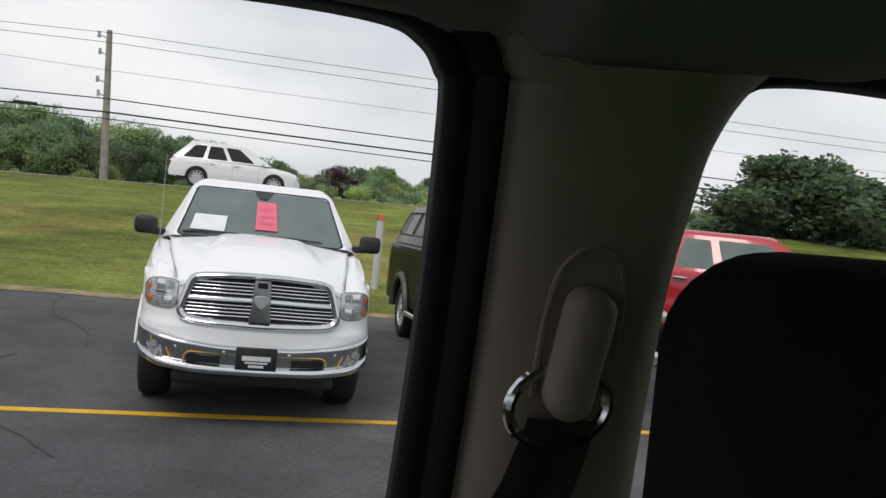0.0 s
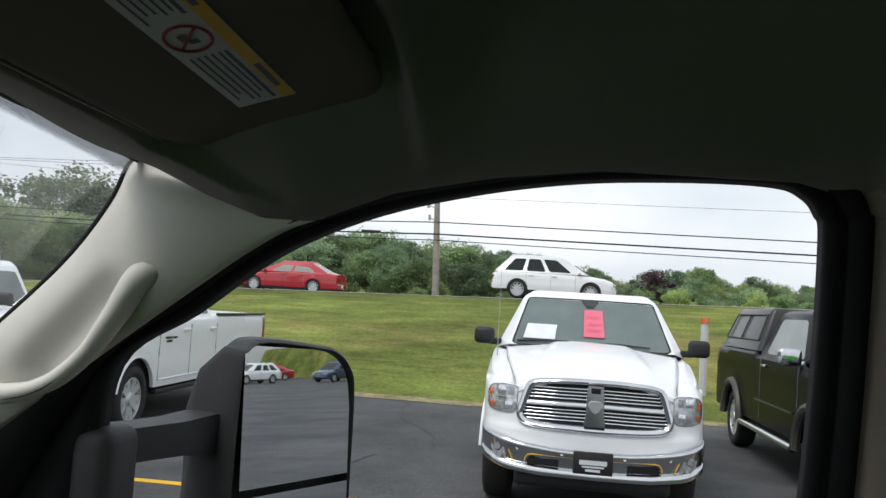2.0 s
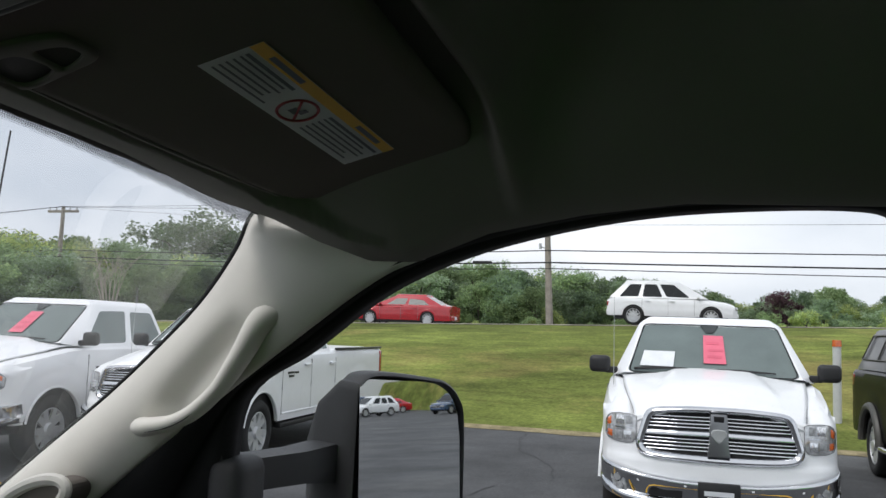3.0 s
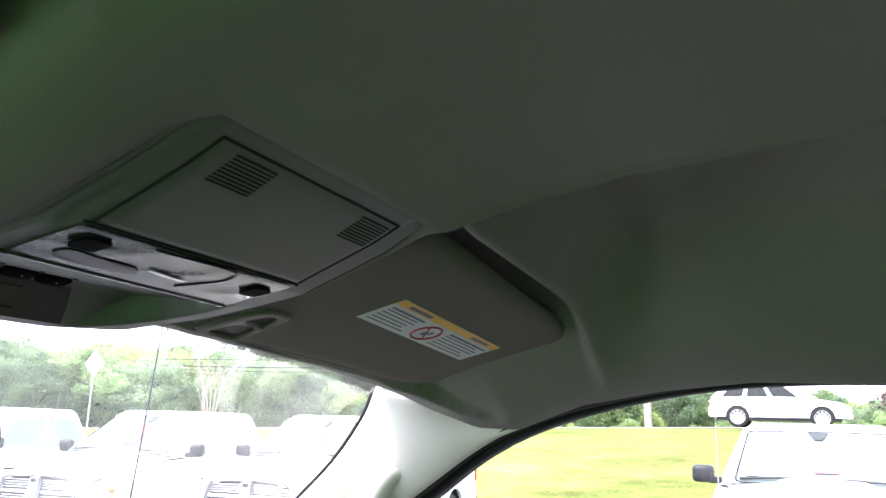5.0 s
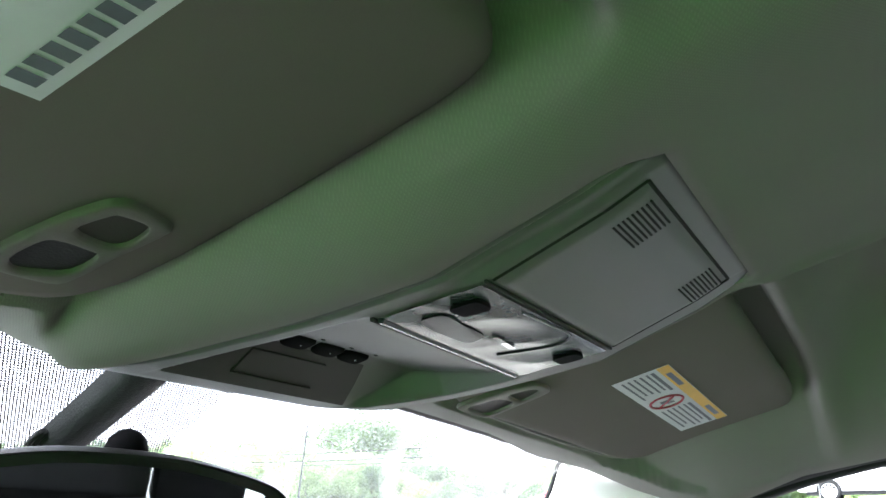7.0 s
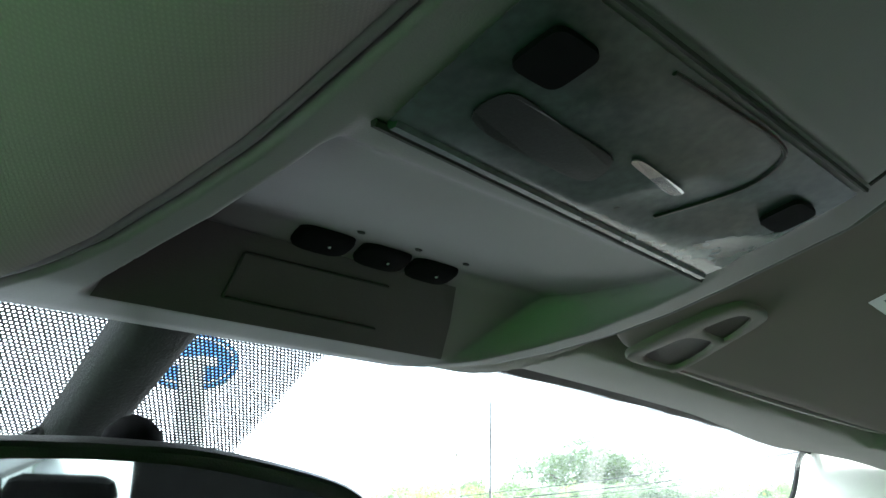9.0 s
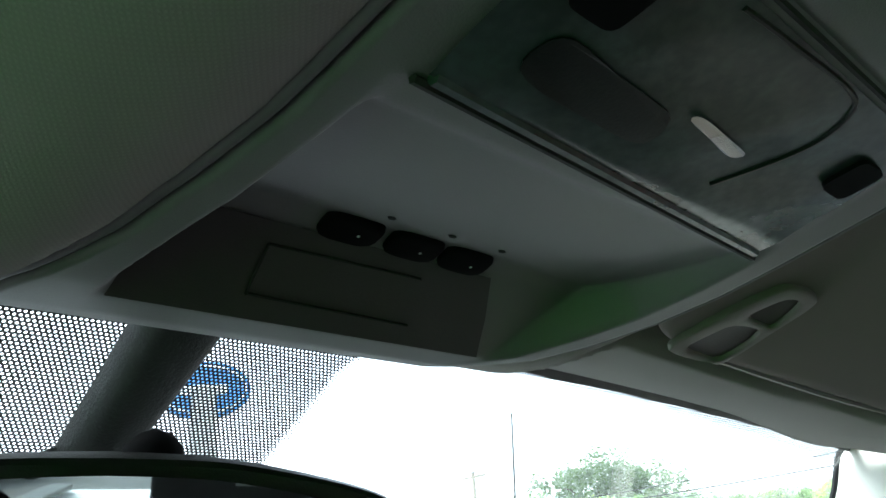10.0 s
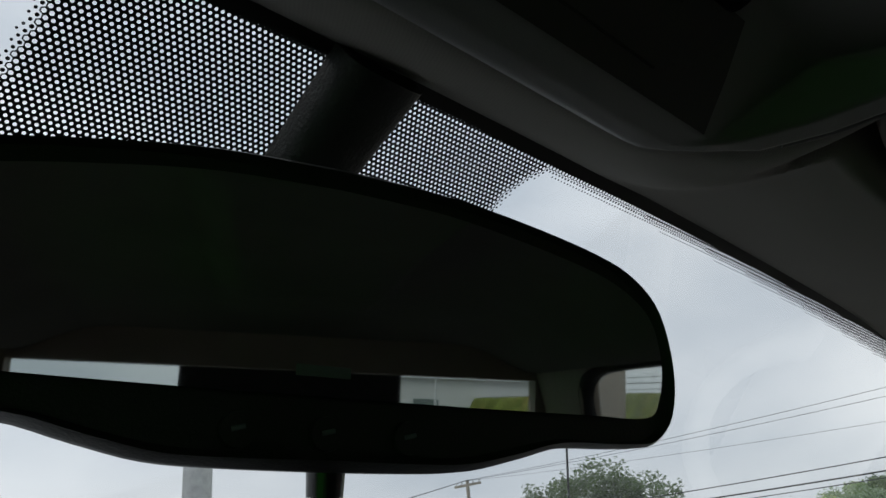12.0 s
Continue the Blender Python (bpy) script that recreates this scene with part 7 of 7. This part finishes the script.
bm = bmesh.new()
flat_bar(bm, cx - 0.007, cx + 0.003, cy - 0.002, cy + 0.005, 0.0012)
flat_bar(bm, cx + 0.001, cx + 0.007, cy - 0.006, cy + 0.001, 0.0013)
part("ring_drawing", bm, M["label_ink"], lab)
dv = sun_visor(-1, "grey-beige fabric sun visor folded up on the driver side")
bm = bmesh.new()
flat_bar(bm, -0.395, -0.263, 0.262, 0.340, 0.0004)
lab2 = part("paper_label", bm, M["label_white"], dv, "white sticker with dark print blocks")
for k in range(11):
    bm = bmesh.new()
    flat_bar(bm, -0.2765, -0.2675, 0.267 + k * 0.0064, 0.2715 + k * 0.0064, 0.0008)
    part("print_block", bm, M["label_ink"], lab2)
for k in range(5):
    y = 0.269 + k * 0.013
    for j in range(3):
        bm = bmesh.new()
        flat_bar(bm, -0.391 + j * 0.036, -0.363 + j * 0.036 - 0.006 * ((k + j) % 3), y, y + 0.004, 0.0008)
        part("print_bar", bm, M["label_ink"], lab2)


# ---- frit of the windshield: printed black mesh of small round openings ----
def ws_point(x, d, inward=0.003):
    """A point on the inner face: x across, d metres down the glass from its top edge."""
    v = d / 0.954
    half = 0.735 + 0.13 * v
    p = Vector(windshield_fn(x / half / 2 + 0.5, v))
    return p + Vector((0, -0.545, -0.838)) * inward


PITCH = 0.00236
verts, faces = [], []
row, d = 0, -0.006


def frit_tab(x, d):
    """Distance inside the printed area; below 0 is clear glass."""
    edge_r, edge_l = 0.0905 - 0.12 * d, -0.1225 - 0.12 * d
    flare = 0.016 * max(0, 1 - d / 0.026) ** 2
    inside = min(edge_r + flare - x, x - edge_l + flare)
    return max(min(inside, 0.136 - d), 0.0045 + 0.069 * x * x - d)


while d < 0.138:
    x = -0.69 + (PITCH / 2 if row % 2 else 0)
    while x < 0.69:
        f = frit_tab(x, d)
        if f > -0.001 and d > 0.026 * x * x - 0.003:
            c = ws_point(x, d, 0.002)
            px, py = ws_point(x + 1e-3, d, 0.002) - c, ws_point(x, d + 1e-3, 0.002) - c
            px, py = px.normalized(), py.normalized()
            base = len(verts)
            if f > 0.0026:
                R, hole = PITCH / math.sqrt(3) * 1.003, PITCH * (0.302 if f > 0.006 else 0.355)
                for k in range(6):
                    a = math.pi / 6 + k * math.pi / 3
                    verts.append(c + px * math.cos(a) * R + py * math.sin(a) * R)
                for k in range(6):
                    a = math.pi / 6 + k * math.pi / 3
                    verts.append(c + px * math.cos(a) * hole + py * math.sin(a) * hole)
                faces += [(base + k, base + (k + 1) % 6, base + 6 + (k + 1) % 6, base + 6 + k) for k in range(6)]
            else:
                rr = PITCH * (0.20 + 0.28 * max(0, f + 0.001) / 0.007)
                for k in range(6):
                    a = k * math.pi / 3
                    verts.append(c + px * math.cos(a) * rr + py * math.sin(a) * rr)
                faces.append(tuple(range(base, base + 6)))
        x += PITCH
    d += PITCH * 0.8660
    row += 1
frit = link_mesh("frit_mesh", verts, faces, M["frit"], smooth=False)
tagged(frit, "black dotted ceramic print along the windshield edge", "windshield print", kind="stuff")
ob = ribbon("windshield_edge_band", [[ws_point(-0.70 + 1.40 * k / 40, dd + 0.0155 * (2 * (k / 40 - 0.5)) ** 2, 0.0025) for k in range(41)] for dd in (-0.012, 0.0005)], M["frit"])
tagged(ob, "solid black ceramic band at the windshield edge", "windshield print", kind="structure")

# ---- inside mirror ----
mirror = thing("inside_mirror", "wide black inside mirror with a row of buttons", "rear-view mirror", pose(-0.0541, 0.5409, 1.7647, 6.75, 1.8, -16.1) @ Matrix.Scale(0.842, 4) @ Matrix.Translation((0, 0, -1.75)))
HALF_OUT = [(0.0, 1.7985), (0.04, 1.797), (0.075, 1.792), (0.112, 1.784), (0.131, 1.776), (0.143, 1.763), (0.148, 1.741), (0.1455, 1.722), (0.136, 1.7115), (0.120, 1.7095), (0.092, 1.7085), (0.072, 1.7035), (0.052, 1.6990), (0.030, 1.6978), (0.0, 1.6975)]


def mirror_ring(scale_in, n=4):
    half = smooth_path([(a, 0, b) for a, b in HALF_OUT], n)
    full = half + [Vector((-p.x, 0, p.z)) for p in half[-2:0:-1]]
    c = Vector((0, 0, 1.75))
    return [p + (c - p).normalized() * min(scale_in, (c - p).length * 0.5) for p in full]


bm = bmesh.new()
loops = []
for inset, y in ((0.006, 0.001), (0.003, -0.002), (0.0, 0.003), (0.0, 0.012), (0.010, 0.024), (0.030, 0.032)):
    loops.append([bm.verts.new((p.x, y, p.z)) for p in mirror_ring(inset)])
n = len(loops[0])
for a, b in zip(loops, loops[1:]):
    for k in range(n):
        bm.faces.new((a[k], a[(k + 1) % n], b[(k + 1) % n], b[k]))
bm.faces.new(loops[0][::-1])
bm.faces.new(loops[-1])
part("housing", bm, M["black_plastic"], mirror, smooth=True, angle=50)
GLASS_HALF = [(0.0, 1.7885), (0.04, 1.787), (0.075, 1.782), (0.108, 1.775), (0.126, 1.767), (0.135, 1.757), (0.138, 1.741), (0.135, 1.727), (0.128, 1.7205), (0.10, 1.7200), (0.05, 1.7195), (0.0, 1.7195)]
half = smooth_path([(a, 0, b) for a, b in GLASS_HALF], 4)
full = half + [Vector((-p.x, 0, p.z)) for p in half[-2:0:-1]]
bm = bmesh.new()
slab(bm, [Vector((p.x, -0.0005, p.z)) for p in full], (0, -1, 0), 0.0022)
part("mirror_glass", bm, M["auto_mirror"], mirror, "dimming mirror glass")
for k, bx in enumerate((-0.028, 0.0, 0.028)):
    bm = bmesh.new()
    rod(bm, (bx, 0.002, 1.7085), (bx, -0.0012, 1.7085), 0.0058, 0.0052, 18)
    b = part("mirror_button", bm, M["black_plastic"], mirror, smooth=True, angle=40)
    bm = bmesh.new()
    rod(bm, (bx - 0.002, -0.0013, 1.7085), (bx + 0.002, -0.0016, 1.7095), 0.0008, None, 6)
    part("button_print", bm, M["label_ink"], b)
boxed("compass_print", -0.012, 0.006, -0.0029, -0.0026, 1.7255, 1.7290, M["label_ink"], mirror)
bm = bmesh.new()
rod(bm, (0.006, 0.015, 1.700), (0.006, 0.015, 1.690), 0.0065, 0.006, 14)
rod(bm, (0.006, 0.015, 1.690), (0.006, 0.015, 1.655), 0.0045, 0.0045, 12)
part("day_night_lever", bm, M["gloss_black"], mirror, smooth=True, angle=40)
boxed("lever_print", 0.003, 0.009, 0.0098, 0.0106, 1.672, 1.680, M["label_white"], mirror)
bm = bmesh.new()
rod(bm, (0.02, 0.03, 1.765), (0.028, 0.060, 1.800), 0.012, 0.010, 12)
bmesh.ops.create_icosphere(bm, subdivisions=2, radius=0.016, matrix=Matrix.Translation((0.026, 0.058, 1.797)))
part("ball_joint", bm, M["jet"], mirror, smooth=True)

arm = thing("mirror_arm_cover", "black plastic cover for the mirror arm and wiring", "mirror arm")
bm = bmesh.new()
rings = []
for k in range(9):
    f = k / 8
    c = ws_point(-0.0145 - 0.008 * f, -0.006 + 0.104 * f, 0.004)
    w, h = 0.0185 - 0.004 * f, 0.018 - 0.002 * f
    nrm = Vector((0, -0.545, -0.838))
    rings.append([bm.verts.new(c + Vector((1, 0, 0)) * w * math.copysign(abs(math.cos(a)) ** 0.6, math.cos(a)) + nrm * h * abs(math.sin(a)) ** 0.6) for a in [math.pi * j / 10 for j in range(11)]])
for a, b in zip(rings, rings[1:]):
    for j in range(10):
        bm.faces.new((a[j], a[j + 1], b[j + 1], b[j]))
bm.faces.new(rings[0])
bm.faces.new(rings[-1][::-1])
part("cover", bm, M["mirror_plastic"], arm, smooth=True, angle=50)
bm = bmesh.new()
tube(bm, [ws_point(0.0065 - 0.010 * k / 6, 0.0 + 0.085 * k / 6, 0.006) for k in range(7)], 0.0022, 6)
part("cover_edge", bm, M["black_plastic"], arm, smooth=True)
bm = bmesh.new()
c = ws_point(-0.034, 0.090, 0.014)
for k in range(3):
    tube(bm, [c + Vector((0.004 * k, 0, 0)) + Vector((0.012 * math.cos(a), 0.004 * math.sin(a * 2), 0.010 * math.sin(a))) for a in [math.pi * j / 8 for j in range(9)]], 0.0022, 6)
part("wiring", bm, M["cable"], arm, "short black wiring loop")

# ---- grab handle on the windshield pillar ----
handle = thing("grab_handle", "curved light grey grab handle on the windshield pillar", "grab handle")
HP = [(0.716, 0.500, 1.712), (0.704, 0.520, 1.722), (0.692, 0.540, 1.708), (0.687, 0.562, 1.668), (0.688, 0.588, 1.630), (0.690, 0.622, 1.599), (0.694, 0.655, 1.583), (0.700, 0.690, 1.575), (0.718, 0.714, 1.571)]
bm = bmesh.new()
hp = smooth_path(HP, 5)
tube(bm, hp, [lerp([(0, 0.018), (4, 0.024), (9, 0.024), (14, 0.0175), (20, 0.0130), (30, 0.0125), (len(hp) - 6, 0.0150), (len(hp), 0.017)], i) for i in range(len(hp))], 16, 0.75)
part("grip", bm, M["trim"], handle, smooth=True, angle=60)
bm = bmesh.new()
tube(bm, [p + Vector((-0.0105, 0.003, -0.0065)) for p in hp[12:-5]], 0.0007, 5)
part("mould_seam", bm, M["groove"], handle)
bm = bmesh.new()
tube(bm, smooth_path([hp[12] + Vector((-0.012, -0.020, 0.008)), hp[9] + Vector((-0.010, -0.010, 0.021)), hp[6] + Vector((-0.008, -0.002, 0.024)), hp[3] + Vector((-0.012, -0.008, 0.020)), hp[1] + Vector((-0.012, -0.018, 0.008))], 5), 0.0008, 5)
part("end_seam", bm, M["groove"], handle)
tw = thing("pillar_speaker", "small oval speaker pod on the windshield pillar", "speaker")
bm = bmesh.new()
cc = Vector((0.700, 0.862, 1.468))
tube(bm, [cc + Vector((0, 0.052 * math.cos(a) , -0.012 * math.cos(a) * 1.6 + 0.024 * math.sin(a))) for a in [2 * math.pi * k / 28 for k in range(29)]], 0.008, 8, 1.0, (1, 0, 0))
part("bezel", bm, M["trim"], tw, smooth=True)
bm = bmesh.new()
slab(bm, [cc + Vector((0.003, 0.050 * math.cos(a), -0.012 * math.cos(a) * 1.6 + 0.023 * math.sin(a))) for a in [2 * math.pi * k / 28 for k in range(28)]], (1, 0, 0), 0.06)
part("cloth", bm, M["visor"], tw)

# ---- belt guide on the middle pillar ----
belt = thing("seat_belt", "black seat belt hanging from a grey pillar guide", "seat belt")


def bp(y, z, inward):
    return on_side(y, z, 0.066 + inward)


bm = bmesh.new()
arch_pts = [(-0.229, 1.60), (-0.227, 1.655), (-0.233, 1.690), (-0.250, 1.704), (-0.268, 1.697), (-0.277, 1.672), (-0.279, 1.63)]
tube(bm, [bp(y, z, 0.0035) for y, z in yz_path(arch_pts, 5)], 0.0028, 6)
part("slot_rim", bm, M["trim_warm_dim"], belt, smooth=True)
bm = bmesh.new()
slab(bm, [bp(y, z, 0.0045) for y, z in yz_path(arch_pts, 5)], (1, 0, 0.28), 0.012)
part("slot_back", bm, M["trim_warm_dim"], belt)
bm = bmesh.new()
box(bm, -0.024, 0.014, -0.0155, 0.0155, -0.046, 0.044, 0.0148, 6)
cap = part("guide_cap", bm, M["trim_warm_dim"], belt, "rounded grey guide cap", smooth=True, angle=60)
cap.matrix_local = Matrix.Translation(bp(-0.2475, 1.637, 0.016)) @ Matrix.Rotation(radians(-15), 4, "Y") @ Matrix.Rotation(radians(3), 4, "X")
bm = bmesh.new()
rc = bp(-0.2455, 1.596, 0.012)
tube(bm, [rc + Vector((0.0, 0.0345 * math.cos(a), 0.027 * math.sin(a) - 0.004 * math.cos(a))) for a in [2 * math.pi * k / 30 for k in range(31)]], 0.0044, 8, 1.0, (1, 0, 0))
part("guide_ring", bm, M["chrome"], belt, "dull metal belt ring", smooth=True)
bm = bmesh.new()
web = [((-0.224, -0.271), 1.588, 0.018), ((-0.216, -0.268), 1.54, 0.014), ((-0.202, -0.260), 1.50, 0.012), ((-0.16, -0.232), 1.35, 0.03), ((-0.10, -0.17), 1.15, 0.05)]
rows = []
for (ya, yb), z, inn in web:
    rows.append([bm.verts.new(bp(ya + (yb - ya) * k / 6, z, inn + 0.003 * math.sin(k * 1.3))) for k in range(7)])
for a, b in zip(rows, rows[1:]):
    for k in range(6):
        bm.faces.new((a[k], a[k + 1], b[k + 1], b[k]))
ob = part("webbing", bm, M["webbing"], belt, "dark woven belt webbing", smooth=True)
ob.modifiers.new("thickness", "SOLIDIFY").thickness = 0.0015
tagged(ribbon("coat_hook_outline", [[bp(-0.258 + 0.045 * math.cos(a) * s, 1.794 + 0.013 * math.sin(a) * s, -0.0005) for a in [2 * math.pi * k / 30 for k in range(31)]] for s in (0.988, 1.0)], M["console"]), "faint oval seam of an airbag cover on the pillar", "trim seam", kind="structure")


# ---- seats ----
def seat(x, y, label):
    t = thing("car_seat", label, "car seat", pose(x, y, 0), "front seats")
    bm = bmesh.new()
    box(bm, -0.145, 0.145, -0.055, 0.055, 1.505, 1.712, 0.052, 6)
    part("headrest", bm, M["seat_fabric"], t, "black cloth headrest", smooth=True, angle=60)
    bm = bmesh.new()
    for s in (-0.06, 0.06):
        rod(bm, (s, 0.0, 1.42), (s, 0.0, 1.53), 0.007, None, 10)
    part("headrest_posts", bm, M["chrome"], t, smooth=True)
    bm = bmesh.new()
    box(bm, -0.25, 0.25, -0.07, 0.08, 0.86, 1.47, 0.06, 5)
    part("backrest", bm, M["seat_fabric"], t, smooth=True, angle=60)
    bm = bmesh.new()
    box(bm, -0.26, 0.26, 0.0, 0.52, 0.80, 0.96, 0.06, 5)
    part("cushion", bm, M["seat_fabric"], t, smooth=True, angle=60)
    boxed("seat_base", -0.2, 0.2, 0.02, 0.45, 0.60, 0.82, M["black_plastic"], t)
    return t


seat(0.432, -0.292, "black cloth passenger seat with rounded headrest")
seat(-0.445, -0.330, "black cloth driver seat with rounded headrest")
bench = thing("rear_bench", "black cloth rear bench seat", "car seat")
boxed("backrest", -0.68, 0.68, -1.42, -1.26, 0.85, 1.42, M["seat_fabric"], bench, 0.05)
boxed("cushion", -0.68, 0.68, -1.30, -0.86, 0.78, 0.95, M["seat_fabric"], bench, 0.05)
boxed("bench_base", -0.6, 0.6, -1.28, -0.95, 0.60, 0.80, M["black_plastic"], bench)
for x in (-0.42, 0.42):
    boxed("headrest", x - 0.13, x + 0.13, -1.40, -1.30, 1.40, 1.56, M["seat_fabric"], bench, 0.04)

# ---- towing mirror outside the passenger door ----
tow = thing("towing_mirror", "black telescoping towing mirror on a horizontal arm", "wing mirror")
ex, en = Vector((0.891, -0.453, 0)).normalized(), Vector((-0.453, -0.891, 0)).normalized()
ax, an = Vector((0.943, -0.333, 0)).normalized(), Vector((-0.333, -0.943, 0)).normalized()
org = Vector((1.118, 0.493, 0))


def tm(a, z, out=0.0):
    return org + ex * a + en * out + Vector((0, 0, z))


def tow_outline(grow):
    pts = [(-0.136, 1.31), (-0.136, 1.60), (-0.126, 1.640), (-0.088, 1.652), (0.020, 1.643), (0.058, 1.635), (0.087, 1.613), (0.102, 1.575), (0.106, 1.45), (0.106, 1.31), (0.09, 1.285), (-0.10, 1.290)]
    ring = smooth_path([(a, b, 0) for a, b in pts], 5, closed=True)
    c = Vector((0.005, 1.46, 0))
    return [p + (p - c).normalized() * grow for p in ring]


bm = bmesh.new()
loops = []
for grow, out in ((-0.005, -0.020), (-0.004, 0.010), (-0.0015, 0.013), (0.003, 0.008), (0.005, -0.03), (0.0, -0.08), (-0.02, -0.115), (-0.06, -0.130)):
    drop = lerp([(-0.13, 0.66), (-0.115, 0.76), (-0.08, 0.90), (-0.03, 1.0)], out)
    loops.append([bm.verts.new(tm(p.x - max(0, -out - 0.03) * 0.10, 1.31 + (p.y - 1.31) * drop, out)) for p in tow_outline(grow)])
n = len(loops[0])
for a, b in zip(loops, loops[1:]):
    for k in range(n):
        bm.faces.new((a[k], a[(k + 1) % n], b[(k + 1) % n], b[k]))
bm.faces.new(loops[0])
bm.faces.new(loops[-1])
part("housing", bm, M["mirror_plastic"], tow, "textured black housing", smooth=True, angle=50)
gn = en


def glass(name, z0, z1, lab):
    pts = [(-0.124, z0), (-0.124, z1 - 0.01), (-0.108, z1), (0.035, z1 - 0.007), (0.060, z1 - 0.014), (0.080, z1 - 0.032), (0.092, z1 - 0.060), (0.097, z1 - 0.100), (0.097, z0)] if name == "mirror_glass" else [(-0.124, z0), (-0.124, z1), (0.097, z1), (0.097, z0)]
    bm = bmesh.new()
    gx = Vector((-gn.y, gn.x, 0))
    slab(bm, [org + gx * a + Vector((0, 0, z)) + en * (0.009 - (z - 1.5) * 0.0535) for a, z in pts], en, 0.001)
    return part(name, bm, M["mirror"], tow, lab)


glass("mirror_glass", 1.440, 1.645, "flat upper mirror glass")
glass("spotter_glass", 1.305, 1.428, "lower spotter mirror glass")
bm = bmesh.new()
prof = yz_path([(-0.37, 1.496), (-0.37, 1.536), (-0.30, 1.539), (-0.20, 1.540), (-0.10, 1.544), (-0.10, 1.488), (-0.20, 1.494), (-0.30, 1.495)], 2)
slab(bm, [org + ax * a - an * 0.040 + Vector((0, 0, z)) for a, z in prof], -an, 0.058)
bmesh.ops.bevel(bm, geom=list(bm.edges), offset=0.010, segments=3, profile=0.5, affect="EDGES", clamp_overlap=True)
bmesh.ops.create_cube(bm, size=1, matrix=Matrix.Translation(org + ax * -0.25 + Vector((0, 0, 1.38)) - an * 0.03) @ Matrix.Rotation(math.atan2(ax.y, ax.x), 4, "Z") @ Matrix.Diagonal((0.24, 0.045, 0.04, 1)))
part("arm", bm, M["mirror_plastic"], tow, "telescoping arms", smooth=True, angle=50)
bm = bmesh.new()
box(bm, 0.765, 0.84, 0.600, 0.655, 1.30, 1.552, 0.02, 3)
part("door_mount", bm, M["mirror_plastic"], tow, smooth=True)

tow.matrix_world = pose(0, 0, -0.018)

# ---- own bonnet, aerial, papers on the glass ----
bonnet = thing("own_bonnet", "white painted bonnet of the truck", "truck bonnet")
sheet("panel", 30, 20, lambda u, v: ((u - 0.5) * 1.86, 1.40 + 1.15 * v, 1.27 - 0.06 * v - 0.07 * (2 * u - 1) ** 4 + 0.012 * math.cos(6 * (u - 0.5))), M["white_paint"], bonnet, thick=0.01)
boxed("nose", -0.98, 0.98, 1.45, 2.62, 0.55, 1.12, M["white_paint"], bonnet, 0.05)
aer = thing("aerial", "thin black aerial on the front wing", "antenna")
bm = bmesh.new()
rod(bm, (0.86, 1.21, 1.19), (0.85, 1.110, 2.00), 0.0030, 0.0014, 8)
part("mast", bm, M["cable"], aer)
bm = bmesh.new()
rod(bm, (0.86, 1.21, 1.18), (0.86, 1.208, 1.23), 0.016, 0.010, 12)
part("base", bm, M["black_plastic"], aer)
sheet_m = thing("window_paper", "printed white paper sheet against the windshield", "paper sheet")
bm = bmesh.new()
c4 = [Vector((0.37, 0.80, 1.676)), Vector((0.622, 0.868, 1.634)), Vector((0.668, 0.998, 1.55)), Vector((0.42, 0.95, 1.585))]
g = [[bm.verts.new(c4[0].lerp(c4[1], i / 8).lerp(c4[3].lerp(c4[2], i / 8), j / 6) + Vector((0, 0, 0.006 * math.sin(i * 0.9 + j)))) for i in range(9)] for j in range(7)]
for j in range(6):
    for i in range(8):
        bm.faces.new((g[j][i], g[j][i + 1], g[j + 1][i + 1], g[j + 1][i]))
part("page", bm, M["thin_paper"], sheet_m, smooth=True)
bm = bmesh.new()
for k in range(7):
    f = 0.15 + 0.1 * k
    a, b = c4[0].lerp(c4[3], f), c4[1].lerp(c4[2], f)
    p, q = a.lerp(b, 0.1), a.lerp(b, 0.85 - 0.1 * (k % 3))
    tube(bm, [p.lerp(q, i / 6) + Vector((0, -0.003, -0.008)) for i in range(7)], 0.0012, 4)
part("print_lines", bm, M["label_ink"], sheet_m)
